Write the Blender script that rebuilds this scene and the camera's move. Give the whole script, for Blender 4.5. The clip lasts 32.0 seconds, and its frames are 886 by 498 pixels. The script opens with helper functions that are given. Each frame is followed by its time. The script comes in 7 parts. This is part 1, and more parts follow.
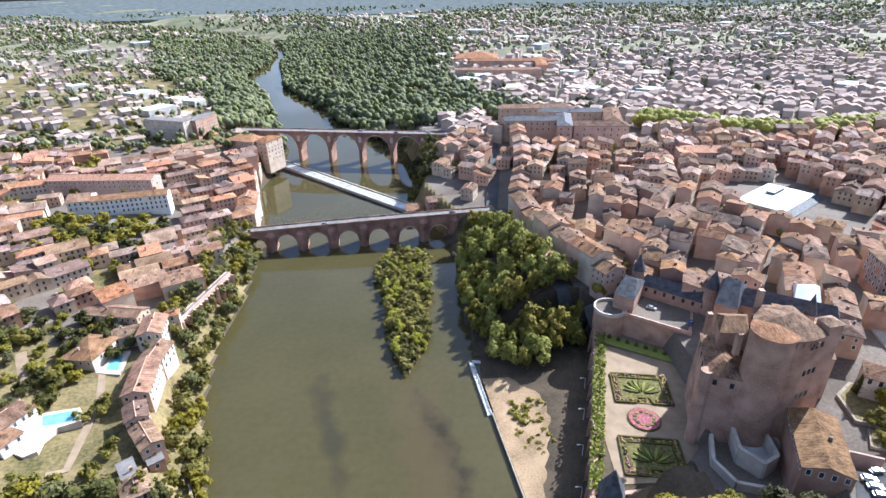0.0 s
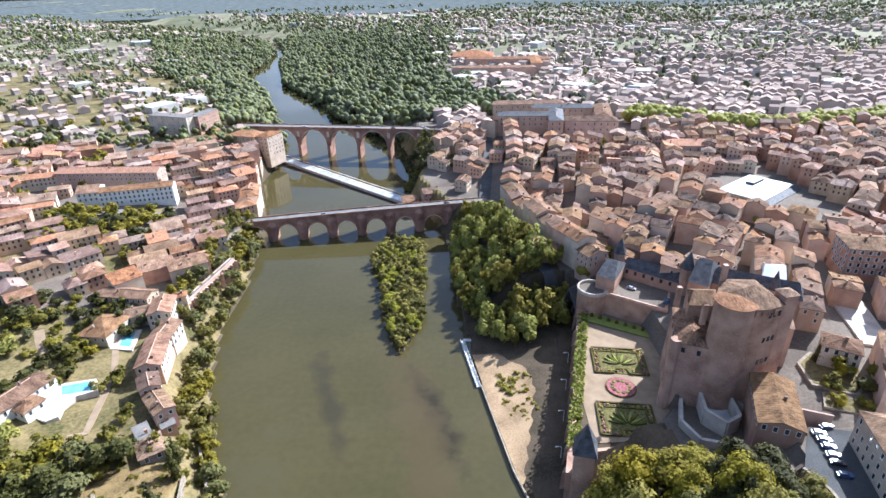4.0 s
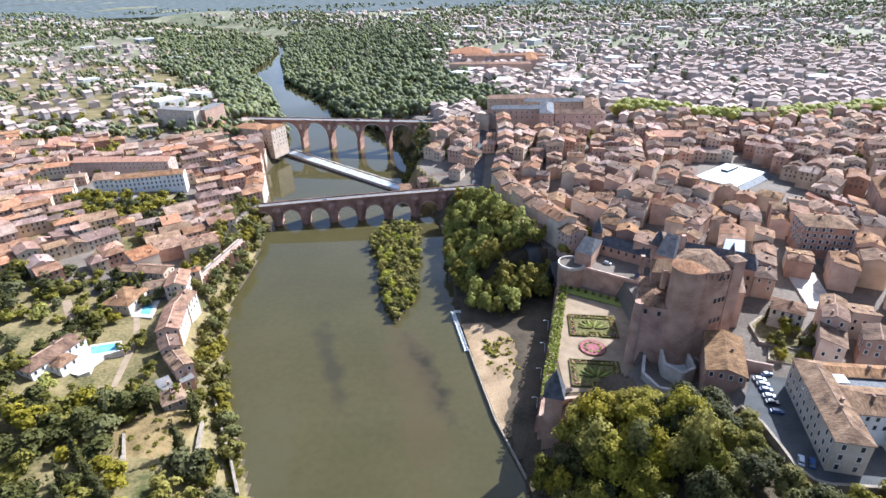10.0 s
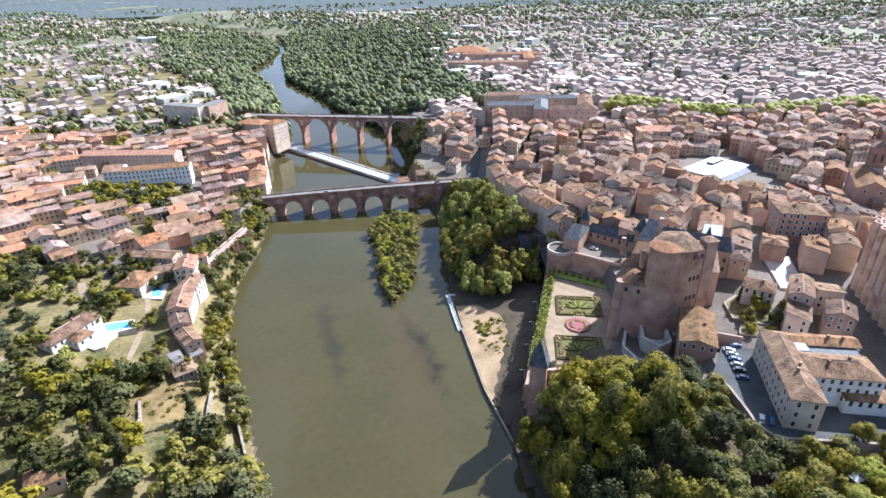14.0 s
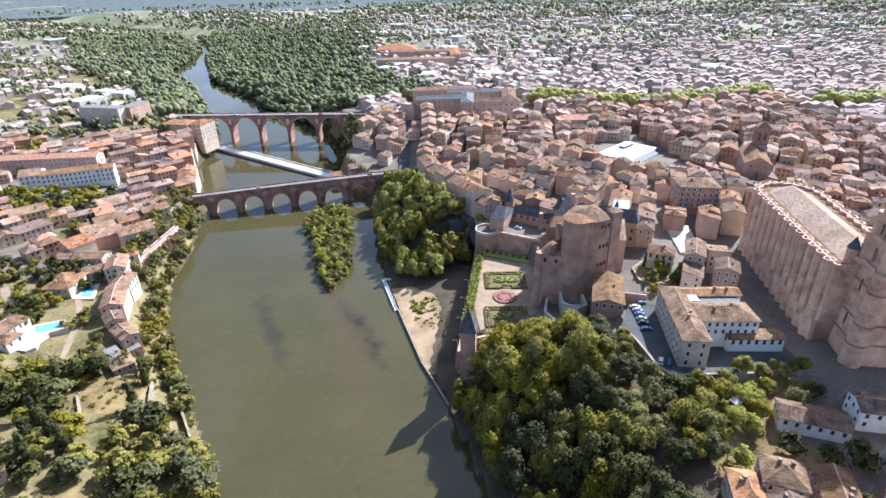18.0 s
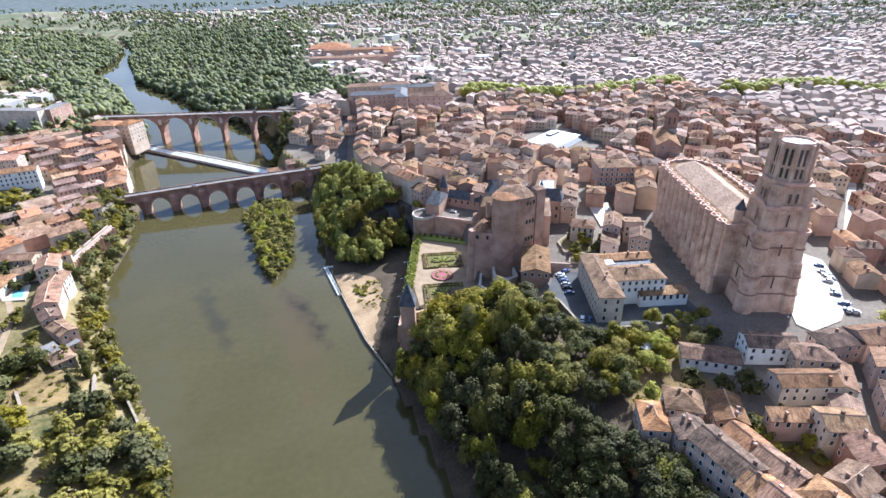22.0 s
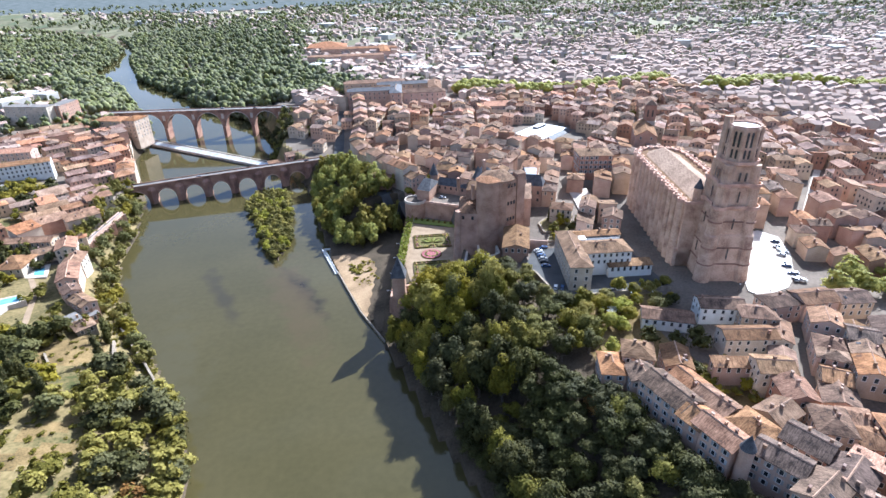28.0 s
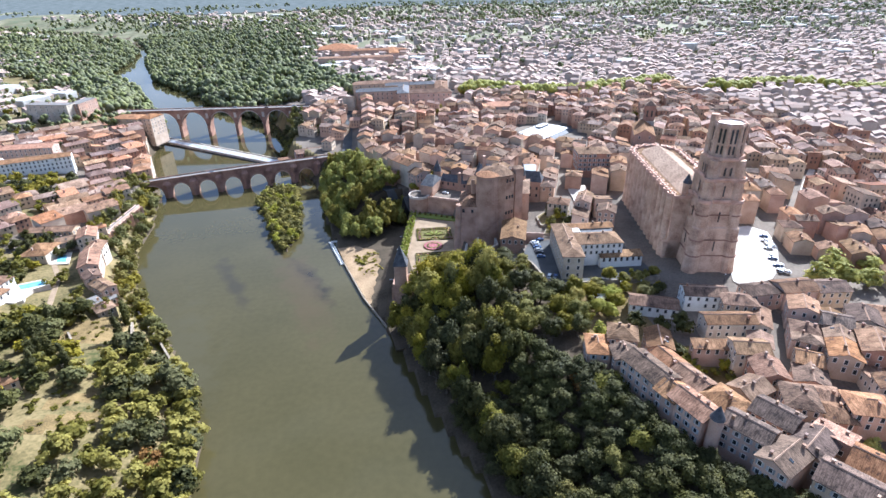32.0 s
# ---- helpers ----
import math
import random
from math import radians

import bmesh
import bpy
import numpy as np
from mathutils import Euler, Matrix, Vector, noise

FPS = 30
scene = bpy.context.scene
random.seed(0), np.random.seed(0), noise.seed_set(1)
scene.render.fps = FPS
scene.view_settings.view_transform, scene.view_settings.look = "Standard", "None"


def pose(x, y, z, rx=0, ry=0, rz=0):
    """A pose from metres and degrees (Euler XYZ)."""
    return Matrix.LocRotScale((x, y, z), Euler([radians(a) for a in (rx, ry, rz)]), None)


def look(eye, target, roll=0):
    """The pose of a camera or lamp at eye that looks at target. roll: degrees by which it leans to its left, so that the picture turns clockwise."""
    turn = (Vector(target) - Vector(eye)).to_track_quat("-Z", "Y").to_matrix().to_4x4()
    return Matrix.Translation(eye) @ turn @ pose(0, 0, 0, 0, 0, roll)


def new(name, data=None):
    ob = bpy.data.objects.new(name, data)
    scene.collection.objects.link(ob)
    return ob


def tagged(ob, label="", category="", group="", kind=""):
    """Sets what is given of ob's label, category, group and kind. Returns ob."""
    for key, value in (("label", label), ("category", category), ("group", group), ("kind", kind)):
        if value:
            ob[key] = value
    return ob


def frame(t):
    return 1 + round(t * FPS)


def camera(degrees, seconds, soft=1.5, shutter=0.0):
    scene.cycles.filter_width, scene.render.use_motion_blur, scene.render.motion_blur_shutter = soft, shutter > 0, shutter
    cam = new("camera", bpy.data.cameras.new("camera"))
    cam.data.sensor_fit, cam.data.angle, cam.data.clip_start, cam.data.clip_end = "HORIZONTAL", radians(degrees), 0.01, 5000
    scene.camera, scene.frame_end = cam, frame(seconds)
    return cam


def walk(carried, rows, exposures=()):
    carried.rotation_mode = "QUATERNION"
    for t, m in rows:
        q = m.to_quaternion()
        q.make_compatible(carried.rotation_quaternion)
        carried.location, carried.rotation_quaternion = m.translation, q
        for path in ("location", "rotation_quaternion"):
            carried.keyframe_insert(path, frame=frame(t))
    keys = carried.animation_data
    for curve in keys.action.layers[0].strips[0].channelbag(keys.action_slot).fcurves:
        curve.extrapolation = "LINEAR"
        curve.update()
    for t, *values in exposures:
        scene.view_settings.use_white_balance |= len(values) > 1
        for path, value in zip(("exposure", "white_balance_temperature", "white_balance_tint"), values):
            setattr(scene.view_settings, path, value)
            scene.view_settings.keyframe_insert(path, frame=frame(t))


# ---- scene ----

cam = camera(78.63, 32.0, soft=1.55)
# seconds, place of the eye, then heading to the left of +y, pitch and roll in degrees
PATH = [
    (0.0, 0.28, -0.08, 155.59, 0.307, -26.304, -1.420),
    (1.0, 1.07, -4.04, 155.61, 0.248, -26.311, -1.404),
    (2.0, 1.69, -8.16, 155.62, 0.188, -26.326, -1.412),
    (3.0, 2.48, -12.33, 155.45, 0.207, -26.288, -1.461),
    (3.5, 2.90, -14.50, 155.57, 0.203, -26.337, -1.454),
    (5.5, 4.34, -22.77, 155.96, 0.210, -26.379, -1.488),
    (6.0, 4.81, -24.92, 156.00, 0.261, -26.365, -1.497),
    (7.0, 5.63, -29.07, 156.27, 0.225, -26.438, -1.489),
    (8.0, 6.31, -33.39, 156.43, 0.307, -26.439, -1.522),
    (9.0, 6.98, -37.83, 156.89, 0.277, -26.513, -1.470),
    (10.0, 7.59, -42.04, 157.01, 0.284, -26.567, -1.450),
    (11.0, 8.20, -46.32, 157.07, 0.288, -26.518, -1.428),
    (12.0, 8.75, -50.31, 156.91, 0.319, -26.536, -1.425),
    (13.0, 9.50, -54.37, 156.85, 0.324, -26.567, -1.403),
    (13.5, 9.84, -56.48, 156.80, 0.286, -26.560, -1.411),
    (15.5, 11.55, -64.64, 156.79, 0.325, -26.597, -1.413),
    (16.0, 12.16, -66.94, 156.79, -0.122, -26.587, -1.417),
    (16.5, 12.64, -69.07, 156.79, -1.396, -26.641, -1.427),
    (17.0, 12.96, -71.12, 156.59, -3.013, -26.672, -1.419),
    (17.5, 13.36, -73.28, 156.22, -4.803, -26.725, -1.365),
    (18.0, 13.60, -75.34, 155.82, -6.688, -26.794, -1.275),
    (18.5, 13.77, -77.44, 155.32, -8.532, -26.830, -1.206),
    (19.0, 14.08, -79.46, 154.53, -10.535, -26.873, -1.151),
    (19.5, 14.18, -81.53, 153.78, -12.386, -26.958, -1.104),
    (20.0, 14.17, -83.63, 153.38, -12.911, -26.924, -1.037),
    (20.5, 14.22, -85.80, 153.27, -13.008, -26.910, -1.047),
    (21.0, 14.33, -87.97, 153.30, -13.089, -26.872, -1.084),
    (22.0, 14.30, -92.26, 153.48, -13.204, -26.870, -1.093),
    (23.0, 14.14, -96.52, 153.64, -13.275, -26.838, -1.096),
    (24.0, 13.96, -100.79, 153.86, -13.301, -26.860, -1.101),
    (25.0, 13.83, -105.14, 153.99, -13.282, -26.887, -1.131),
    (25.5, 13.75, -107.26, 153.88, -13.297, -26.875, -1.133),
    (27.5, 13.38, -115.90, 154.01, -13.360, -26.850, -1.210),
    (28.0, 13.31, -117.99, 154.15, -13.395, -26.870, -1.224),
    (29.0, 13.16, -122.55, 154.36, -13.380, -26.891, -1.252),
    (30.0, 13.36, -127.13, 154.36, -13.392, -26.919, -1.202),
    (30.5, 13.58, -129.40, 154.38, -13.431, -26.960, -1.179),
    (31.0, 13.85, -131.21, 154.35, -13.605, -27.072, -1.054),
    (31.5, 14.03, -132.31, 154.41, -13.099, -26.803, -1.048),
    (32.0, 14.15, -132.93, 154.64, -12.362, -26.591, -1.128),
]


def eye_pose(x, y, z, yaw, pitch, roll):
    return pose(x, y, z) @ pose(0, 0, 0, 0, 0, yaw) @ pose(0, 0, 0, 90 + pitch) @ pose(0, 0, 0, 0, 0, roll)


walk(cam, [(t, eye_pose(*row)) for t, *row in PATH], [(0.0, 1.42, 4820, 12), (32.0, 1.53, 4770, 12)])

# ---- light ----
SUN = Vector((0.582, 0.53, 0.615)).normalized()
world = bpy.data.worlds.new("sky")
scene.world = world
world.use_nodes = True
wn = world.node_tree
sky = wn.nodes.new("ShaderNodeTexSky")
sky.sky_type = "NISHITA"
sky.sun_disc = False
sky.sun_elevation = math.asin(SUN.z)
sky.sun_rotation = math.atan2(SUN.x, SUN.y)
sky.air_density, sky.dust_density, sky.ozone_density = 1.0, 4.0, 1.4
# scattered white fair-weather cloud over the whole sky
cl_dir, cl_map, cl_noise, cl_ramp, cl_mix = (wn.nodes.new(k) for k in ("ShaderNodeTexCoord", "ShaderNodeMapping", "ShaderNodeTexNoise", "ShaderNodeValToRGB", "ShaderNodeMix"))
cl_map.inputs["Scale"].default_value = (1.0, 1.0, 3.4)
cl_map.inputs["Location"].default_value = (0.35, 0.1, 0.0)
cl_noise.inputs["Scale"].default_value, cl_noise.inputs["Detail"].default_value = 2.6, 7.0
cl_ramp.color_ramp.elements[0].position, cl_ramp.color_ramp.elements[1].position = 0.5, 0.64
cl_mix.data_type = "RGBA"
cl_mix.inputs[7].default_value = (7.0, 7.2, 7.6, 1)
wn.links.new(cl_dir.outputs["Generated"], cl_map.inputs["Vector"])
wn.links.new(cl_map.outputs[0], cl_noise.inputs["Vector"])
wn.links.new(cl_noise.outputs["Fac"], cl_ramp.inputs[0])
wn.links.new(cl_ramp.outputs[0], cl_mix.inputs[0])
wn.links.new(sky.outputs[0], cl_mix.inputs[6])
wn.links.new(cl_mix.outputs[2], wn.nodes["Background"].inputs[0])
wn.nodes["Background"].inputs[1].default_value = 0.06
lamp = bpy.data.lights.new("sun", "SUN")
lamp.energy, lamp.angle, lamp.color = 5.0, radians(0.6), (1.0, 0.89, 0.72)
sun = new("sun", lamp)
sun.matrix_world = look(SUN * 900, (0, 0, 0))


# ---- materials ----
def mat(name, a, b, scale=0.4, fine=6.0, rough=0.85, bump=0.25, spec=0.14, vary=0.0, dark=None, metal=0.0, island=False, bump_dist=0.1, tiles=False):
    """A surface that runs between two colours over broad stains and fine grain; vary shifts it from thing to thing."""
    m = bpy.data.materials.new(name)
    m.use_nodes = True
    n, l = m.node_tree.nodes, m.node_tree.links
    out = n["Principled BSDF"]
    out.inputs["Roughness"].default_value = rough
    out.inputs["Metallic"].default_value = metal
    out.inputs["Specular IOR Level"].default_value = spec
    pos = n.new("ShaderNodeNewGeometry")
    big, small = n.new("ShaderNodeTexNoise"), n.new("ShaderNodeTexNoise")
    for t, s, d in ((big, scale, 3.0), (small, fine, 2.0)):
        t.inputs["Scale"].default_value, t.inputs["Detail"].default_value = s, d
        l.new(pos.outputs["Position"], t.inputs["Vector"])
    add = n.new("ShaderNodeMath")
    add.operation = "MULTIPLY_ADD"
    l.new(small.outputs["Fac"], add.inputs[0])
    add.inputs[1].default_value = 0.6
    l.new(big.outputs["Fac"], add.inputs[2])
    ramp = n.new("ShaderNodeValToRGB")
    ramp.color_ramp.elements[0].position, ramp.color_ramp.elements[1].position = 0.58, 0.98
    ramp.color_ramp.elements[0].color, ramp.color_ramp.elements[1].color = (*a, 1), (*b, 1)
    if dark:
        e = ramp.color_ramp.elements.new(0.68)
        e.color = (*a, 1)
        ramp.color_ramp.elements[0].color = (*dark, 1)
    l.new(add.outputs[0], ramp.inputs[0])
    col = ramp.outputs[0]
    if vary:
        hsv = n.new("ShaderNodeHueSaturation")
        if island:
            rnd = pos.outputs["Random Per Island"]
        else:
            rnd = n.new("ShaderNodeObjectInfo").outputs["Random"]
        for k, (lo, hi, mul) in {"Value": (1 - vary, 1 + vary, 1.0), "Saturation": (1 - vary * 0.7, 1 + vary * 0.7, 7.13), "Hue": (0.5 - vary * 0.035, 0.5 + vary * 0.035, 3.71)}.items():
            f = n.new("ShaderNodeMath")
            f.operation = "MULTIPLY"
            l.new(rnd, f.inputs[0])
            f.inputs[1].default_value = mul
            g = n.new("ShaderNodeMath")
            g.operation = "FRACT"
            l.new(f.outputs[0], g.inputs[0])
            r = n.new("ShaderNodeMapRange")
            r.inputs["To Min"].default_value, r.inputs["To Max"].default_value = lo, hi
            l.new(g.outputs[0], r.inputs["Value"])
            l.new(r.outputs[0], hsv.inputs[k])
        l.new(col, hsv.inputs["Color"])
        col = hsv.outputs[0]
    if tiles:
        tc, mp, st = n.new("ShaderNodeTexCoord"), n.new("ShaderNodeMapping"), n.new("ShaderNodeTexNoise")
        mp.inputs["Scale"].default_value = (3.6, 0.5, 0.5)
        st.inputs["Scale"].default_value, st.inputs["Detail"].default_value = 1.0, 4.0
        l.new(tc.outputs["Object"], mp.inputs["Vector"])
        l.new(mp.outputs[0], st.inputs["Vector"])
        sr = n.new("ShaderNodeMapRange")
        sr.inputs["From Min"].default_value, sr.inputs["From Max"].default_value = 0.34, 0.66
        sr.inputs["To Min"].default_value, sr.inputs["To Max"].default_value = 0.58, 1.26
        l.new(st.outputs["Fac"], sr.inputs["Value"])
        mx = n.new("ShaderNodeMix")
        mx.data_type, mx.blend_type = "RGBA", "MULTIPLY"
        mx.inputs[0].default_value = 1.0
        l.new(col, mx.inputs[6])
        l.new(sr.outputs[0], mx.inputs[7])
        col = mx.outputs[2]
    l.new(col, out.inputs["Base Color"])
    if bump:
        bp = n.new("ShaderNodeBump")
        bp.inputs["Strength"].default_value, bp.inputs["Distance"].default_value = bump, bump_dist
        l.new(small.outputs["Fac"], bp.inputs["Height"])
        l.new(bp.outputs[0], out.inputs["Normal"])
    return m


def leaf_mat(name, a, b, vary=0.15, island=False, glow_through=0.35):
    m = mat(name, a, b, scale=0.25, fine=1.3, rough=0.65, bump=0.0, spec=0.12, vary=vary, island=island)
    n, l = m.node_tree.nodes, m.node_tree.links
    out = n["Principled BSDF"]
    tr = n.new("ShaderNodeBsdfTranslucent")
    mix = n.new("ShaderNodeMixShader")
    mix.inputs[0].default_value = glow_through
    src = out.inputs["Base Color"].links[0].from_socket
    l.new(src, tr.inputs["Color"])
    l.new(out.outputs[0], mix.inputs[1])
    l.new(tr.outputs[0], mix.inputs[2])
    l.new(mix.outputs[0], n["Material Output"].inputs["Surface"])
    return m


ROOF_R = mat("roof_tiles_old", (0.15, 0.089, 0.053), (0.27, 0.168, 0.102), 0.3, 1.9, 0.9, 0.6, spec=0.06, vary=0.22, dark=(0.08, 0.054, 0.042), tiles=True)
ROOF_L = mat("roof_tiles_orange", (0.21, 0.114, 0.064), (0.35, 0.2, 0.115), 0.3, 1.9, 0.9, 0.6, spec=0.06, vary=0.2, dark=(0.12, 0.073, 0.051), tiles=True)
ROOF_RI = mat("roof_tiles_mixed", (0.19, 0.115, 0.078), (0.345, 0.225, 0.158), 0.16, 1.9, 0.9, 0.4, spec=0.06, vary=0.4, dark=(0.14, 0.09, 0.064), island=True, tiles=True)
ROOF_LI = mat("roof_tiles_orange_mixed", (0.225, 0.135, 0.09), (0.385, 0.25, 0.172), 0.16, 1.9, 0.9, 0.4, spec=0.06, vary=0.36, dark=(0.18, 0.11, 0.072), island=True, tiles=True)
ROOF_D = mat("roof_tiles_mossy", (0.095, 0.066, 0.05), (0.19, 0.13, 0.095), 0.3, 1.9, 0.9, 0.6, spec=0.06, vary=0.2, dark=(0.055, 0.042, 0.034), tiles=True)
RUBBLE = mat("rubble_stone", (0.2, 0.165, 0.12), (0.34, 0.28, 0.21), 0.5, 3.0, 0.95, 0.4)
ROOF_N = mat("roof_tiles_new", (0.36, 0.175, 0.10), (0.45, 0.25, 0.15), 0.5, 1.1, 0.9, 0.4, vary=0.12, tiles=True)
# far roofs and walls: distance haze is mixed into these paler, flatter colours
ROOF_FAR = mat("roof_tiles_far_hazed", (0.33, 0.235, 0.185), (0.42, 0.32, 0.26), 0.05, 1.0, 0.9, 0.0, vary=0.14, island=True)
WALL_FAR = mat("render_far_hazed", (0.4, 0.33, 0.275), (0.52, 0.45, 0.39), 0.05, 1.0, 0.9, 0.0, vary=0.16, island=True)
SLATE = mat("slate", (0.05, 0.05, 0.054), (0.125, 0.122, 0.125), 0.5, 4.0, 0.65, 0.4, vary=0.1)
BRICK = mat("brick_old", (0.33, 0.205, 0.14), (0.5, 0.335, 0.24), 0.16, 3.0, 0.9, 0.4, vary=0.06, dark=(0.25, 0.15, 0.105))
BRICK_B = mat("brick_bridge", (0.22, 0.12, 0.085), (0.38, 0.23, 0.165), 0.15, 2.5, 0.9, 0.4, dark=(0.13, 0.08, 0.06))
CATH = mat("cathedral_brick", (0.46, 0.305, 0.205), (0.65, 0.47, 0.335), 0.22, 2.2, 0.9, 0.4, dark=(0.315, 0.195, 0.142))
CATH_ROOF = mat("cathedral_roof_tiles", (0.27, 0.185, 0.13), (0.4, 0.285, 0.2), 0.12, 1.9, 0.9, 0.5, spec=0.06, tiles=True)
STONE = mat("pale_stone", (0.42, 0.36, 0.29), (0.6, 0.53, 0.44), 0.3, 4.0, 0.9, 0.3)
PARAPET = mat("pale_brick_coping", (0.45, 0.28, 0.20), (0.66, 0.45, 0.34), 0.3, 4.0, 0.9, 0.3)
WALLS = [
    mat("wall_brick", (0.28, 0.16, 0.11), (0.43, 0.27, 0.19), 0.2, 3.0, 0.9, 0.4, vary=0.15),
    mat("wall_cream", (0.41, 0.305, 0.205), (0.56, 0.435, 0.31), 0.2, 3.0, 0.9, 0.25, vary=0.15),
    mat("wall_pink", (0.44, 0.29, 0.21), (0.57, 0.41, 0.31), 0.2, 3.0, 0.9, 0.25, vary=0.15),
    mat("wall_pale", (0.44, 0.36, 0.27), (0.59, 0.5, 0.385), 0.2, 3.0, 0.9, 0.2, vary=0.1),
]
WHITE = mat("white_render", (0.66, 0.63, 0.57), (0.8, 0.78, 0.73), 0.25, 3.0, 0.85, 0.15, vary=0.05)
WHITE_ROOF = mat("white_metal_roof", (0.62, 0.62, 0.61), (0.78, 0.78, 0.77), 0.2, 2.0, 0.5, 0.1)
CONCRETE = mat("concrete", (0.4, 0.38, 0.35), (0.52, 0.5, 0.46), 0.2, 3.0, 0.9, 0.2)
GLASS = mat("window_glass", (0.02, 0.022, 0.026), (0.06, 0.065, 0.07), 0.6, 2.0, 0.15, 0.0, spec=0.6)
SHUTTER = mat("shutter_paint", (0.24, 0.25, 0.24), (0.42, 0.42, 0.4), 0.5, 6.0, 0.7, 0.1, vary=0.3)
TRIMW = mat("window_trim", (0.55, 0.5, 0.43), (0.72, 0.67, 0.6), 0.5, 6.0, 0.8, 0.1)
GRASS = mat("grass", (0.11, 0.09, 0.036), (0.225, 0.172, 0.078), 0.07, 0.8, 0.95, 0.5, dark=(0.06, 0.062, 0.02))
LAWN = mat("lawn", (0.16, 0.19, 0.035), (0.24, 0.25, 0.06), 0.2, 3.0, 0.95, 0.5)
DIRT = mat("dry_earth", (0.12, 0.085, 0.034), (0.225, 0.158, 0.068), 0.12, 1.5, 0.95, 0.4, dark=(0.07, 0.058, 0.028))
SAND = mat("sand_beach", (0.24, 0.163, 0.09), (0.37, 0.26, 0.148), 0.09, 1.5, 0.95, 0.3, dark=(0.17, 0.12, 0.065))
FLOORF = mat("forest_floor", (0.048, 0.038, 0.023), (0.105, 0.078, 0.05), 0.1, 1.2, 0.95, 0.5)
PAVE = mat("town_paving", (0.1, 0.08, 0.062), (0.19, 0.155, 0.12), 0.05, 1.0, 0.9, 0.2)
PLAZA = mat("plaza_paving", (0.43, 0.38, 0.32), (0.56, 0.5, 0.43), 0.12, 1.5, 0.85, 0.1, dark=(0.36, 0.315, 0.265))
ASPHALT = mat("asphalt", (0.05, 0.05, 0.05), (0.1, 0.098, 0.095), 0.1, 2.0, 0.9, 0.2)
GRAVEL = mat("gravel_path", (0.215, 0.155, 0.097), (0.31, 0.23, 0.148), 0.2, 5.0, 0.95, 0.3)
FIELD = mat("far_land", (0.13, 0.125, 0.068), (0.26, 0.238, 0.15), 0.004, 0.03, 0.95, 0.0, dark=(0.11, 0.13, 0.07))
BARK = mat("bark", (0.09, 0.07, 0.05), (0.2, 0.165, 0.125), 0.6, 6.0, 0.95, 0.5)
LEAF_D = leaf_mat("leaves_dark", (0.029, 0.031, 0.009), (0.095, 0.088, 0.026), glow_through=0.2)
LEAF_M = leaf_mat("leaves_mid", (0.104, 0.098, 0.017), (0.25, 0.215, 0.042))
LEAF_Y = leaf_mat("leaves_yellowish", (0.175, 0.15, 0.022), (0.36, 0.3, 0.048), glow_through=0.42)
LEAF_P = leaf_mat("plane_leaves", (0.24, 0.24, 0.045), (0.44, 0.41, 0.085), glow_through=0.45)
LEAF_G = leaf_mat("leaves_grey", (0.085, 0.085, 0.028), (0.175, 0.165, 0.06))
LEAF_O = leaf_mat("leaves_autumn", (0.16, 0.08, 0.02), (0.27, 0.15, 0.04))
# far foliage is lightened and greyed: distance haze put into the leaf colour
LEAF_FAR = leaf_mat("leaves_far_hazed", (0.12, 0.137, 0.058), (0.27, 0.27, 0.125), vary=0.34, island=True)
HEDGE = leaf_mat("hedge_leaves", (0.075, 0.074, 0.014), (0.175, 0.14, 0.03))
VINE = leaf_mat("vine_leaves", (0.13, 0.15, 0.024), (0.25, 0.25, 0.05))
BEDDING = mat("mixed_bedding", (0.07, 0.085, 0.02), (0.2, 0.15, 0.06), 0.9, 2.5, 0.95, 0.6, dark=(0.11, 0.035, 0.03))
ROSE = mat("red_bedding", (0.17, 0.05, 0.055), (0.34, 0.14, 0.14), 1.2, 3.0, 0.9, 0.4)
CARS = [mat("car_paint_" + n, c, c, 0.3, 2.0, 0.25, 0.0, spec=0.6) for n, c in (("white", (0.55, 0.55, 0.55)), ("grey", (0.25, 0.26, 0.27)), ("blue", (0.05, 0.09, 0.2)), ("dark", (0.03, 0.03, 0.035)))]
RUBBER = mat("rubber", (0.02, 0.02, 0.02), (0.04, 0.04, 0.04))
POOL = mat("pool_water", (0.13, 0.33, 0.42), (0.22, 0.45, 0.52), 0.3, 3.0, 0.05, 0.05, spec=0.5)

WATER = mat("river_water", (0.052, 0.0445, 0.0165), (0.066, 0.055, 0.0215), 0.02, 0.35, 0.05, 0.0, spec=0.5)
wt = WATER.node_tree
wb = wt.nodes["Principled BSDF"]
wb.inputs["IOR"].default_value = 1.33
geo = wt.nodes.new("ShaderNodeNewGeometry")
rip, soft_rip = wt.nodes.new("ShaderNodeTexNoise"), wt.nodes.new("ShaderNodeTexNoise")
rip.inputs["Scale"].default_value, rip.inputs["Detail"].default_value = 0.7, 3.0
soft_rip.inputs["Scale"].default_value = 0.03
wbump = wt.nodes.new("ShaderNodeBump")
wbump.inputs["Strength"].default_value, wbump.inputs["Distance"].default_value = 0.06, 0.3
mulr = wt.nodes.new("ShaderNodeMath")
mulr.operation = "MULTIPLY"
for nn in (rip, soft_rip):
    wt.links.new(geo.outputs["Position"], nn.inputs["Vector"])
wt.links.new(rip.outputs["Fac"], mulr.inputs[0])
wt.links.new(soft_rip.outputs["Fac"], mulr.inputs[1])
wt.links.new(mulr.outputs[0], wbump.inputs["Height"])
wt.links.new(wbump.outputs[0], wb.inputs["Normal"])


